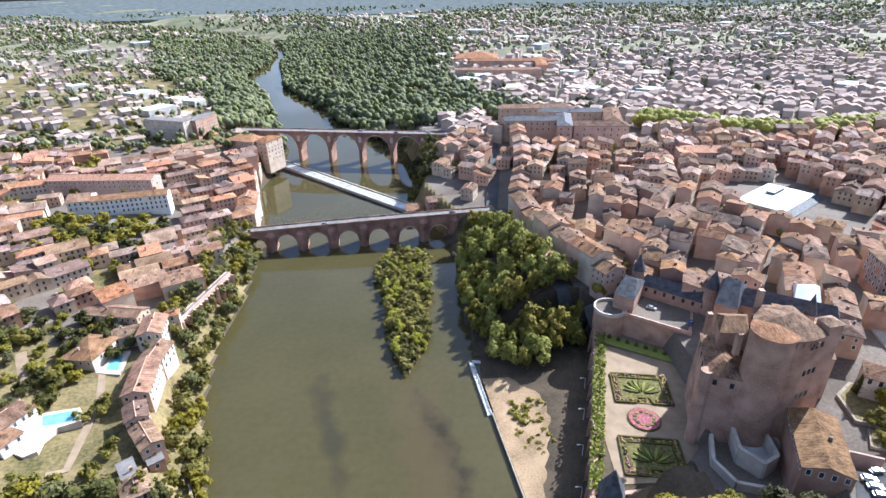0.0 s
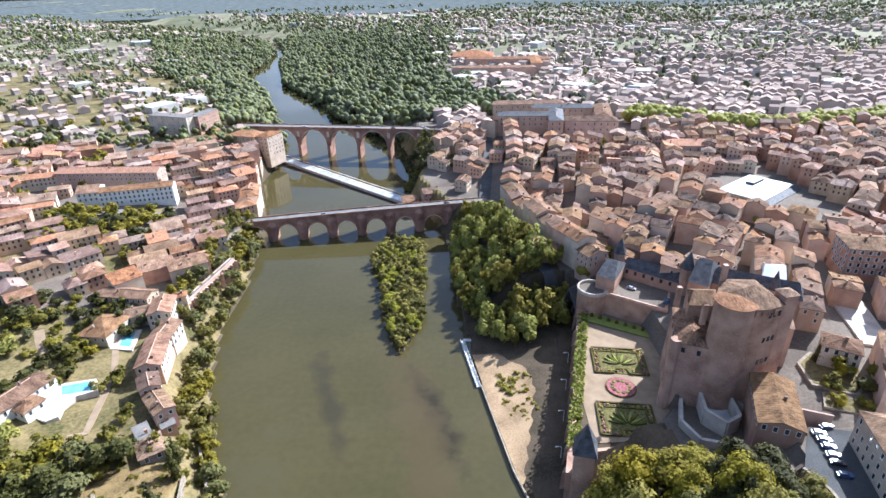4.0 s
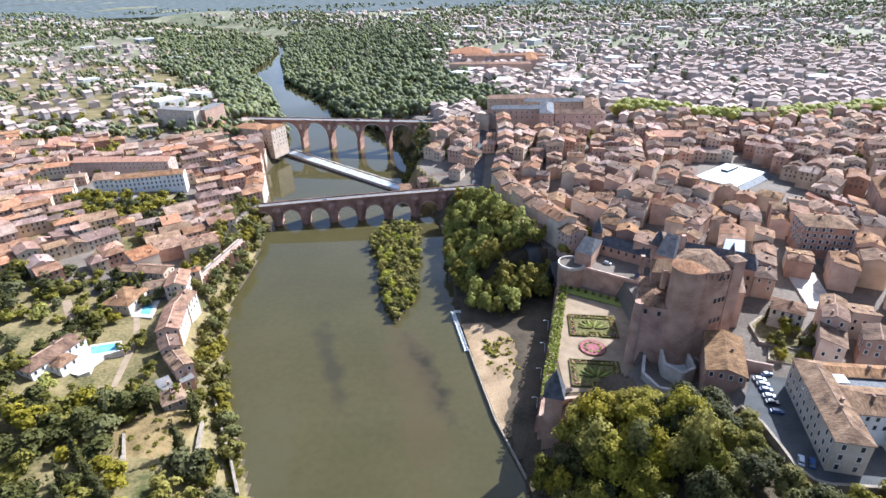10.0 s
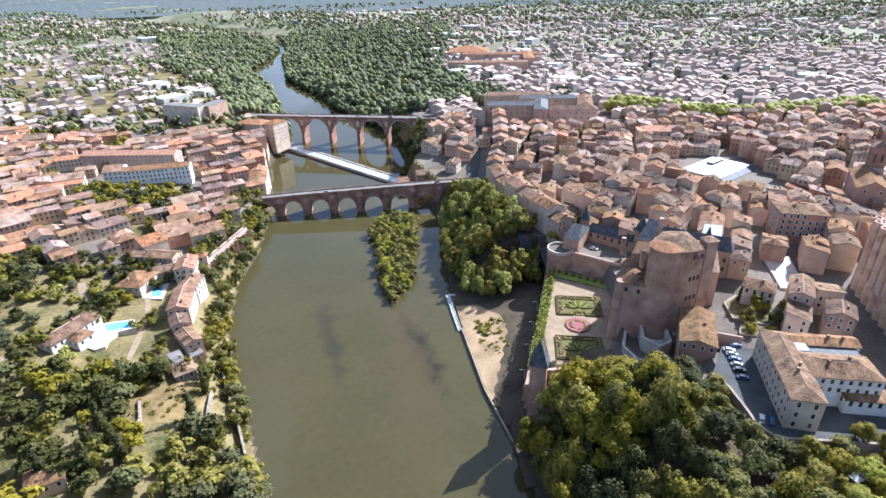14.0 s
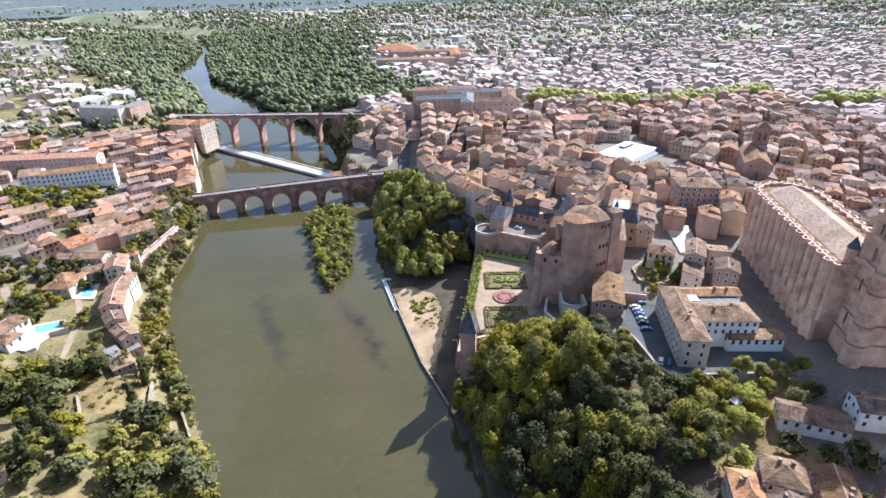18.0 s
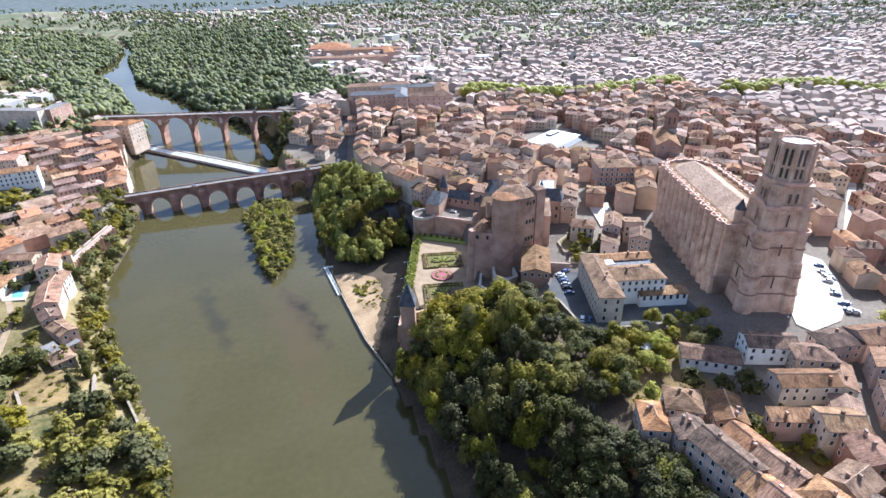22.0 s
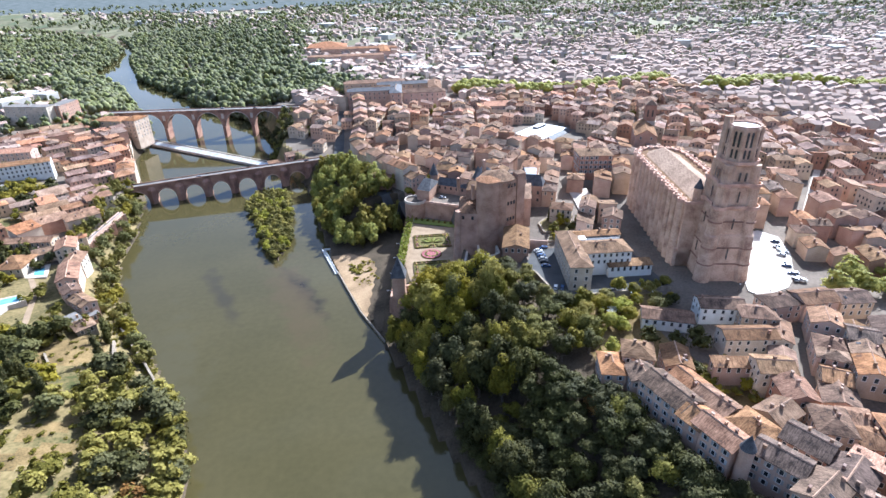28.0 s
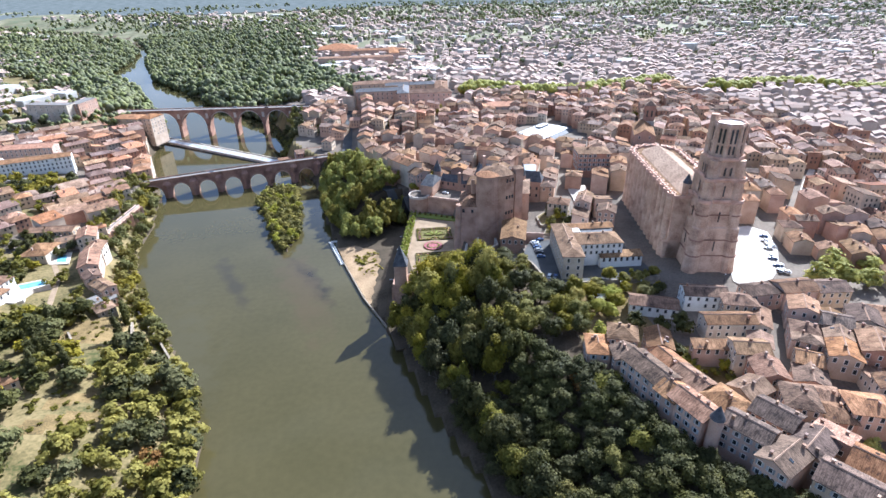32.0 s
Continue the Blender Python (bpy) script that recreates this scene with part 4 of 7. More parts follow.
for k in range(9):
    t = k / 9
    part("float_section", Build().box(10.6 + 5.8 * (t + 0.055), 197 - 33.5 * (t + 0.055), -0.2, 2.0, 3.5, 0.7, 9.8), CONCRETE, raft)
    for o in (-0.85, 0.85):
        part("rail", Build().box(10.6 + 5.8 * (t + 0.055) + o, 197 - 33.5 * (t + 0.055), 0.5, 0.12, 3.3, 0.8, 9.8), WHITE_ROOF, raft)
part("float_section", Build().box(14.6, 197.2, -0.2, 7.0, 2.0, 0.7, -4), CONCRETE, raft)

# palace windows and small lawns
pw = Build().loft([[(-0.6, 0.1, z), (0.6, 0.1, z), (0.6, -0.08, z), (-0.6, -0.08, z)] for z in (0, 1.9)]).mesh("palace_window", [GLASS])


def wall_windows(a, b, zs, n, parent):
    d = math.hypot(b[0] - a[0], b[1] - a[1])
    ang = math.degrees(math.atan2(b[1] - a[1], b[0] - a[0]))
    for z in zs:
        for k in range(n):
            t = (k + 0.5) / n
            part("palace_window", pw, None, parent).matrix_basis = pose(a[0] + (b[0] - a[0]) * t, a[1] + (b[1] - a[1]) * t, z, 0, 0, ang)


wall_windows((106.8, 128.9), (112.4, 131.1), (55.6, 46.0, 37.0), 3, pal)
wall_windows((118.4, 133.4), (117.7, 138.0), (56.2, 45), 1, pal)
wall_windows((82.6, 135.9), (91.6, 131.7), (38.5, 33.0), 2, pal)
wall_windows((89.7, 157.2), (82.2, 136.4), (38.5, 31.0), 4, pal)
wall_windows((88.4, 210.6), (110.3, 192.9), (28.6,), 7, pal)
wall_windows((112, 176), (140, 160), (37, 32.5), 8, pal)
wall_windows((110, 152), (117, 149), (39, 35), 2, pal)
for poly in ([(128, 128), (140, 122), (150, 130), (150, 140), (138, 146), (130, 140)], [(126, 118), (138, 113), (142, 119), (130, 125)]):
    top = sum(land(*p) for p in poly) / len(poly) + 0.4
    mx, my = sum(p[0] for p in poly) / len(poly), sum(p[1] for p in poly) / len(poly)
    lw = thing("walled_garden", "small walled garden lawn behind the palace", "garden")
    part("retaining_wall", Build().prism(poly, 18, top), RUBBLE, lw)
    part("lawn", Build().prism([(mx + (x - mx) * 0.9, my + (y - my) * 0.9) for x, y in poly], top - 0.3, top + 0.12), GRASS, lw)

# ---- houses ----
rng = random.Random(7)
RIDGE = mat("ridge_tiles", (0.3, 0.19, 0.125), (0.44, 0.3, 0.21), 0.5, 4.0, 0.9, 0.3)


def window_kind(w, h, shutters):
    """A window's meshes: the frame with its sill, the pane, and one shutter."""
    f = Build()
    o, i, z0, z1 = w / 2 + 0.16, w / 2, -0.16, h + 0.18
    ring = lambda y: [(-o, y, z0), (o, y, z0), (o, y, z1), (-o, y, z1), (-i, y, 0), (i, y, 0), (i, y, h), (-i, y, h)]
    v = ring(-0.1) + ring(0.12)
    q = [(0, 1, 5, 4), (1, 2, 6, 5), (2, 3, 7, 6), (3, 0, 4, 7)]
    f.add(v, q + [(a, a + 8, b + 8, b) for a, b in ((4, 5), (5, 6), (6, 7), (7, 4), (1, 0), (2, 1), (3, 2), (0, 3))])
    p = Build().box(0, 0.02, 0, w, 0.06, h)
    s = Build().box(0, -0.06, -0.02, w * 0.5, 0.07, h + 0.04) if shutters else None
    return f.mesh("window", [TRIMW]), p.mesh("pane", [GLASS]), s.mesh("shutter", [SHUTTER]) if s else None, w


WIN = [window_kind(1.0, 1.6, True), window_kind(0.95, 1.6, False), window_kind(1.1, 1.9, True), window_kind(0.9, 1.1, False)]
CHIM_BRICK = mat("chimney_brick", (0.2, 0.125, 0.088), (0.36, 0.245, 0.175), 0.4, 4.0, 0.9, 0.3, vary=0.3)
CHIM = Build().loft([[(x * s, y * s, z) for x, y in ((-0.45, -0.3), (0.45, -0.3), (0.45, 0.3), (-0.45, 0.3))] for z, s in ((-1.4, 1), (1.15, 1), (1.15, 1.2), (1.4, 1.2))]).mesh("chimney", [CHIM_BRICK])
SKYL = Build().box(0, 0, 0, 0.9, 1.3, 0.1).mesh("skylight", [GLASS])
window_total = 0


def roof_build(w, d, rise, kind, over=0.45, thick=0.22):
    """A tiled roof whose eaves stand at height 0; the ridge runs along x."""
    b = Build()
    hw, hd = w / 2 + over, d / 2 + over
    drop = -rise * over / (d / 2)
    if kind == "hip":
        k = max(0.0, hw - hd * 0.95)
        top = [(-k, 0, rise), (k, 0, rise)]
        faces = [(0, 1, 5, 4), (1, 2, 5), (2, 3, 4, 5), (3, 0, 4)]
    elif kind == "shed":
        e = [(-hw, -hd, drop), (hw, -hd, drop), (hw, hd, rise), (-hw, hd, rise)]
        return b.loft([e, [(x, y, z + thick) for x, y, z in e]])
    else:
        top = [(-hw, 0, rise), (hw, 0, rise)]
        faces = [(0, 1, 5, 4), (2, 3, 4, 5)]
    e = [(-hw, -hd, drop), (hw, -hd, drop), (hw, hd, drop), (-hw, hd, drop)] + top
    rim = [(0, 1), (1, 2), (2, 3), (3, 0)] if kind == "hip" else [(0, 1), (1, 5), (5, 2), (2, 3), (3, 4), (4, 0)]
    return b.add(e + [(x, y, z + thick) for x, y, z in e], [tuple(k + 6 for k in f) for f in faces] + [f[::-1] for f in faces] + [(i, j, j + 6, i + 6) for i, j in rim])


def wall_build(w, d, h, rise, kind, deep=4.0):
    b = Build()
    x, y = w / 2, d / 2
    lo = [(-x, -y, -deep), (x, -y, -deep), (x, y, -deep), (-x, y, -deep)]
    hi = [(-x, -y, h), (x, -y, h), (x, y, h), (-x, y, h)]
    if kind == "gable":
        b.add(lo + hi + [(-x, 0, h + rise), (x, 0, h + rise)], [(0, 1, 5, 4), (1, 2, 6, 9, 5), (2, 3, 7, 6), (3, 0, 4, 8, 7)])
    elif kind == "shed":
        b.add(lo + hi[:2] + [(x, y, h + rise), (-x, y, h + rise)], [(0, 1, 5, 4), (1, 2, 6, 5), (2, 3, 7, 6), (3, 0, 4, 7)])
    else:
        b.add(lo + hi, [(0, 1, 5, 4), (1, 2, 6, 5), (2, 3, 7, 6), (3, 0, 4, 7)])
    return b


ROOF_CACHE = {}
NEAR_SPOT = Vector((10, -60))


def house(x, y, ang, w, d, h, kind="gable", wall=None, roof=None, z=None, windows=2, floors=99, chim=1, label="", name="house", category="house", group="town houses", slope=0.36, win=None, step=3.1, gap=2.7, shut=False):
    """A house with its walls, tiled roof, chimneys and windows; windows counts the storeys below the eaves that show them."""
    global window_total
    z = land(x, y) if z is None else z
    rise = d / 2 * slope if kind != "shed" else d * slope * 0.6
    ob = thing(name, label, category, group, at=pose(x, y, z, 0, 0, ang))
    part("wall", wall_build(w, d, h, rise, kind), wall or WALLS[1], ob)
    key = (round(w, 1), round(d, 1), kind, slope, (roof or ROOF_R).name)
    if kind == "flat":
        part("roof", Build().box(0, 0, 0, w + 0.3, d + 0.3, 0.35), roof or CONCRETE, ob).matrix_basis = pose(0, 0, h)
    else:
        if key not in ROOF_CACHE:
            ROOF_CACHE[key] = roof_build(w, d, rise, kind).mesh("roof", [roof or ROOF_R])
        part("roof", ROOF_CACHE[key], None, ob).matrix_basis = pose(0, 0, h)
    if kind in ("gable", "hip") and windows >= 2:
        k = w / 2 + 0.45 if kind == "gable" else max(0.2, w / 2 + 0.45 - (d / 2 + 0.45) * 0.95)
        part("ridge", Build().loft([[(sx * k, -0.25, rise + 0.15), (sx * k, 0.25, rise + 0.15), (sx * k, 0, rise + 0.42)] for sx in (-1, 1)]), RIDGE, ob).matrix_basis = pose(0, 0, h)
    for k in range(chim):
        cx, cy = (rng.uniform(-0.42, 0.42) * w, rng.uniform(-0.25, 0.25) * d)
        cz = h + rise * (1 - abs(cy) / (d / 2)) if kind in ("gable", "hip") else h + 0.6
        if kind == "hip":
            cx *= 0.5
        part("chimney", CHIM, None, ob).matrix_basis = pose(cx, cy, cz, 0, 0, rng.choice((0, 90)))
    if kind == "gable" and windows >= 2 and rng.random() < 0.35:
        sy = rng.choice((-1, 1))
        part("skylight", SKYL, None, ob).matrix_basis = pose(rng.uniform(-0.3, 0.3) * w, sy * d / 4, h + rise / 2 + 0.26, -sy * math.degrees(math.atan2(rise, d / 2)))
    if windows:
        wm = win or rng.choice(WIN[:3])
        for nx, ny, length, off in ((0, -1, w, d / 2), (1, 0, d, w / 2), (-1, 0, d, w / 2), (0, 1, w, d / 2)):
            out = Vector((nx, ny)) @ Matrix.Rotation(-radians(ang), 2)
            c, s = math.cos(radians(ang)), math.sin(radians(ang))
            out = Vector((c * nx - s * ny, s * nx + c * ny))
            if out.dot(NEAR_SPOT - Vector((x, y))) < 0.12 * (NEAR_SPOT - Vector((x, y))).length:
                continue
            n = int((length - 0.8) // gap)
            face = math.degrees(math.atan2(nx, -ny))
            for fl in range(min(windows, int(h // step))):
                zz = h - step * (fl + 1) + 0.75
                for k in range(n):
                    t = (k - (n - 1) / 2) * length / max(n, 1) * 0.98
                    if rng.random() < 0.06:
                        continue
                    px, py = nx * off - ny * t, ny * off + nx * t
                    wo = part("window", wm[0], None, ob)
                    wo.matrix_basis = pose(px, py, zz, 0, 0, face)
                    part("pane", wm[1], None, wo)
                    if shut and wm[2]:
                        for sd in (-1, 1):
                            part("shutter", wm[2], None, wo).matrix_basis = pose(sd * (wm[3] / 2 + 0.16 + wm[3] / 4), 0, 0)
                    window_total += 1
    return ob


TAKEN = []


def free_of(x, y, r):
    return all(not inside(x, y, p) for p in TAKEN)


def rect(x, y, ang, w, d, grow=0.0):
    c, s = math.cos(radians(ang)), math.sin(radians(ang))
    return [(x + c * a * (w / 2 + grow) - s * b * (d / 2 + grow), y + s * a * (w / 2 + grow) + c * b * (d / 2 + grow)) for a, b in ((-1, -1), (1, -1), (1, 1), (-1, 1))]


# grounds kept clear of houses
TAKEN += [
    [(36, 90), (60, 205), (92, 212), (150, 178), (142, 150), (128, 120), (100, 95)],
    [(140, 42), (150, 36), (184, 24), (214, 36), (245, 80), (236, 108), (226, 118), (226, 165), (192, 168), (158, 100), (120, 62), (100, 66), (118, 46)],
    [(182.2, 36.1), (208.4, 25.6), (226.1, 42.3), (238.7, 67.4), (248.1, 86.2), (270.0, 95.6), (352.6, 164.6), (346.3, 175.1), (262.7, 108.2), (241.8, 101.9), (223.0, 98.8)],
    [(95, 55), (158, 58), (165, 104), (128, 122), (96, 92)],
    [(166, 268), (216, 258), (240, 278), (236, 346), (176, 346)],
    [(50, 432), (180, 420), (180, 560), (50, 560)],
    [(-36, 348), (24, 352), (24, 395), (-36, 395)],
    [(60, 196), (70, 208), (52, 240), (44, 275), (34, 325), (44, 372), (50, 466), (38, 466), (32, 372), (20, 330), (34, 262), (46, 226)],
    [(100, 120), (136, 112), (142, 150), (120, 152)],
    [(152, 138), (172, 138), (180, 175), (160, 172)],
    [(104, 20), (134, 8), (150, 8), (152, 24), (160, 26), (176, 18), (176, 36), (150, 44), (120, 60), (104, 62)],
    [(128, -8), (146, -14), (150, 0), (134, 6)],
    [(201, 26), (232, 13), (246, 15), (253, 42), (236, 48), (219, 36)],
    [(180, 190), (206, 185), (210, 210), (184, 214)],
    [(246, 222), (276, 226), (276, 262), (240, 256)],
    [(154, -52), (164, -56), (170, -40), (160, -38)],
]

# the white L-shaped house on its terrace above the river
Z_B = 30.0
house(122.4, 82.8, 75.8, 36.6, 9.4, 11.5, "hip", WALLS[3], ROOF_R, z=Z_B, windows=3, chim=2, label="long pale three-storey mansion with a hipped tile roof", group="", gap=3.1, win=WIN[2], step=3.7, slope=0.42)
house(136.6, 80.6, -9, 22, 12.4, 11.5, "hip", WHITE, ROOF_R, z=Z_B, windows=2, chim=2, label="white rear wing with a hipped tile roof", group="", gap=2.6, win=WIN[0])
house(137.5, 95.0, -8, 27, 6.2, 11.5, "gable", WHITE, ROOF_R, z=Z_B, windows=0, chim=2, label="narrow back range with a tiled roof", group="")
house(145.5, 72.4, -9, 20, 4.6, 5.5, "shed", WHITE, ROOF_R, z=Z_B, windows=1, chim=0, label="low white terrace range with arched doors", group="", win=WIN[2])
light_well = thing("glazed_court", "flat blue-grey metal roof between the ranges", "roof", at=pose(139, 89.6, Z_B, 0, 0, -8))
part("deck", Build().box(0, 0, 0, 20, 5.6, 10.6), WALLS[3], light_well)
part("covering", Build().box(0, 0, 10.62, 19.4, 5.0, 0.25), SLATE, light_well)
part("glass_lantern", Build().box(-8.6, 0.4, 10.9, 4.2, 4.2, 0.9), WHITE_ROOF, light_well, "white glazed roof lantern")
house(107.3, 114.8, 68, 24, 12.5, 15.0, "gable", WALLS[0], ROOF_R, z=19, windows=1, chim=1, label="brick outbuilding with a broad tile roof", group="", slope=0.3)
ter = thing("terrace_wall", "curved stone retaining wall of the car terrace", "wall")
TWL = [(102.6, 91.5), (105.4, 84.0), (105.9, 73.6), (105.9, 67.0), (108.3, 62.3), (112.0, 60.9), (117.7, 60.4), (132.8, 58.5), (157.3, 56.6)]
part("retaining_wall", Build().wall(TWL, 12, Z_B + 1.0, 0.9), RUBBLE, ter)
part("car_yard", Build().prism([(103.1, 91.5), (105.9, 84.0), (106.4, 73.6), (106.4, 67.0), (108.6, 62.8), (112.0, 61.3), (132.8, 59.0), (157.3, 57.1), (159.2, 100.0), (113.9, 107.6)], Z_B - 6, Z_B), ASPHALT, ter)
part("boundary_wall", Build().wall([(112, 113), (122, 109)], Z_B - 4, Z_B + 3.0, 0.6), WALLS[2], ter)

thing("plaza", "broad pale sunlit square beside the cathedral", "square", kind="structure", b=Build().prism([(187.5, 45.5), (190, 40), (206, 43), (216, 50), (232.4, 69.5), (240.8, 86.2), (236.6, 95.6), (227.2, 95.6), (215.7, 88.3), (199.0, 64.3)], 24, 29.7), material=PLAZA)
ribbon("street", "sunlit street running out of the square", "road", [(258, 89), (287.9, 115.1), (321.7, 144.7), (347.0, 166.5)], 4.0, PLAZA)
thing("small_square", "small sunlit paved square among old houses", "square", kind="structure", b=Build().prism([(158.8, 148.0), (169.0, 144.9), (179.2, 177.5), (166.0, 175.5)], 24, 30.6), material=PLAZA)


def car_parts():
    body = Build().loft([[(x, y, z) for x, y in ((-2.1 * s, -0.85 * s), (2.1 * s, -0.85 * s), (2.1 * s, 0.85 * s), (-2.1 * s, 0.85 * s))] for z, s in ((0.28, 0.96), (0.55, 1.0), (0.85, 0.97), (0.95, 0.9))])
    cabin = Build().loft([[(x0, -w, z), (x1, -w, z), (x1, w, z), (x0, w, z)] for z, x0, x1, w in ((0.93, -1.75, 1.05, 0.76), (1.4, -1.25, 0.45, 0.62))])
    top = Build().box(-0.4, 0, 1.39, 1.75, 1.26, 0.07)
    tyre = Build().loft([[(0.32 * math.cos(a), y, 0.32 + 0.32 * math.sin(a)) for a in (math.pi * k / 5 for k in range(10))] for y in (-0.1, 0.1)])
    return [body.mesh("body", [c]) for c in CARS], cabin.mesh("glasshouse", [GLASS]), [top.mesh("car_roof", [c]) for c in CARS], tyre.mesh("wheel", [RUBBER])


CAR = car_parts()
CAR_WORDS = ("white", "grey", "blue", "black")


def car(x, y, z, ang, k):
    ob = thing("car", CAR_WORDS[k] + " parked car standing on the paving", "car", "parked cars", at=pose(x, y, z, 0, 0, ang))
    part("body", CAR[0][k], None, ob)
    part("glasshouse", CAR[1], None, ob)
    part("car_roof", CAR[2][k], None, ob)
    for sx in (-1.3, 1.3):
        for sy in (-0.78, 0.78):
            part("wheel", CAR[3], None, ob).matrix_basis = pose(sx, sy, 0)


for x, y, z, a, k in ((115.2, 104.5, 30.0, -15, 0), (115.0, 101.9, 30.0, -15, 1), (114.6, 99.2, 30.0, -14, 2), (114.0, 96.0, 30.0, -14, 1), (113.4, 93.2, 30.0, -14, 3), (112.6, 89.0, 30.0, -12, 2), (108.6, 69.4, 30.0, 60, 0), (111.2, 68.4, 30.0, 60, 2), (119, 107.0, 30.0, 10, 2)):
    car(x, y, z, a, k)
for q, off, k in ((0.03, -1.6, 0), (0.34, 1.6, 1), (0.83, 1.6, 3)):
    car(-136 + 170 * q + 0.11 * off, 318.5 + 18.5 * q - off, 13.5 + 4.6 * q + 0.6 * math.sin(math.pi * q), 6.2, k)
for q, off, k in ((0.3, 2.4, 0), (0.52, -2.4, 1), (0.66, 2.4, 3), (0.78, -2.4, 0)):
    car(-205 + 245 * q, 529 - 43 * q - off, 30.3, -10, k)
car(89.5, 199.5, 25.56, -35, 0)
car(101.5, 187.5, 25.56, 55, 2)
for k in range(18):
    t = rng.random()
    car(214.6 + 21 * t + rng.uniform(-1.5, 1.5), 46.5 + 37.6 * t + rng.uniform(-1.5, 1.5), 29.7, rng.choice((48, 138)), rng.choice((0, 0, 1, 2, 3)))

# the row of houses over the wooded bank, and the quarter behind it
FOOT_TREES = []
ROW = [
    (103.2, 12.5, 70, 12, 8.0, 6.5, "hip"), (114.2, 14.5, 62, 10, 10.5, 8.5, "hip"), (109.5, 4.0, 75, 8, 9, 7.5, "gable"),
    (112.0, -7.5, 102, 17, 10, 9.5, "gable"), (113.5, -19.0, 105, 8, 10, 9, "gable"), (115.2, -26.5, 104, 13, 9, 10, "gable"),
    (125.0, -38.0, 118, 13, 8.5, 9.5, "gable"), (126.5, -49.5, 20, 13, 9, 9.5, "gable"), (136, -61, 120, 14, 11, 9.5, "gable"), (144, -76, 120, 16, 12, 9.5, "gable"),
]
for x, y, a, w, d, h, k in ROW:
    house(x, y, a, w, d, h, k, rng.choice((WALLS[2], WALLS[1], WALLS[2])), ROOF_L if h in (10, 9, 6.5) else (ROOF_D if h == 9.5 or h == 7.5 else ROOF_R), z=27.5, windows=3, chim=2, slope=0.46, label="tall shuttered town house with a tile roof above the wooded bank", group="bank-top houses", win=WIN[0], shut=True)
    TAKEN.append(rect(x, y, a, w, d, 3.5))
for x, y, a, w, d, h, k in ((126, 9, 65, 12, 9, 6.5, "gable"), (122, -3, 100, 10, 9, 7, "gable"), (123.5, -14, 104, 12, 9, 7.5, "gable"), (127, -26, 104, 12, 10, 8, "hip"), (137, -35, 116, 12, 10, 8.5, "gable"), (138.5, -47, 25, 12, 10, 8, "gable"), (149, -58, 120, 13, 11, 8, "gable"), (150, -30, 60, 12, 10, 8, "hip"), (139, -22, 15, 11, 9, 7, "gable"), (151, -16, 70, 11, 10, 7.5, "gable"), (158, -68, 120, 14, 10, 8.5, "gable"), (148, -45, 116, 10, 9, 7, "shed")):
    house(x, y, a, w, d, h, k, rng.choice((WALLS[1], WALLS[2], WALLS[0])), rng.choice((ROOF_R, ROOF_R, ROOF_D, ROOF_L)), z=28, windows=2, chim=2, slope=0.44, label="crowded old house with a patched tile roof", group="bank-top houses", win=WIN[0])
    TAKEN.append(rect(x, y, a, w, d, 4.0))
for k in range(13):
    y = 8 - 5.4 * k
    FOOT_TREES.append((lerp(y, [(-62, 127), (-44, 116), (-34, 108), (-20, 104.5), (0, 102), (10, 95)]) - 2.0, y))
tur = thing("corner_tower", "small round stair tower with a conical roof", "tower", at=pose(115.5, -35.5, 27))
part("shaft", Build().cyl(0, 0, -6, 13.0, 1.9, n=14), WALLS[2], tur)
part("cone_roof", Build().cyl(0, 0, 13.0, 17.6, 2.2, 0.05, n=14), SLATE, tur)
house(141, 36, -28, 19, 9, 4.5, "gable", WHITE, ROOF_R, z=27.5, windows=1, chim=0, label="low white outbuilding with a patched tile roof", group="")
for x, y, a, w, d, h, k, wm, words in (
    (162.5, 33.5, -20, 17, 9.5, 7, "gable", WHITE, "white house with a stepped bell gable"),
    (171, 23.5, -24, 13, 9.5, 7.5, "hip", WALLS[1], "cream house below the cathedral tower"),
    (159, 14, -14, 19, 8.5, 6.5, "gable", WALLS[3], "long pale house with a patched brown tile roof"),
    (184, 27, -4, 14, 9.5, 8.5, "hip", WALLS[2], "tall house with an arcaded ground floor facing the square"),
    (198.5, 25, -6, 15, 10.5, 9, "gable", WALLS[2], "brick-fronted house closing the square"),
    (212.5, 22, -10, 13.5, 10.5, 8.5, "gable", WALLS[1], "cream house with a brown tile roof beside the square"),
    (143, 2.2, -18, 13, 4.5, 5, "shed", WALLS[2], "low lean-to range along a walled garden"),
    (152.5, -5, -20, 11.5, 9.5, 8, "gable", WALLS[3], "white-gabled house with a dark chimney"),
):
    house(x, y, a, w, d, h, k, wm, rng.choice((ROOF_R, ROOF_R, ROOF_D)), z=28.5, windows=2, chim=1, label=words, group="")
    TAKEN.append(rect(x, y, a, w, d, 3.0))
TAKEN.append([(84, 16), (103, 21), (124, 40), (124, 60), (96, 64), (82, 34)])
TAKEN.append([(156, -200), (150, -84), (130, -60), (119, -50), (116, -38), (110, -28), (107, -6), (98, 10), (92, 20), (120, 58), (98, 100), (30, 100), (30, -200)])

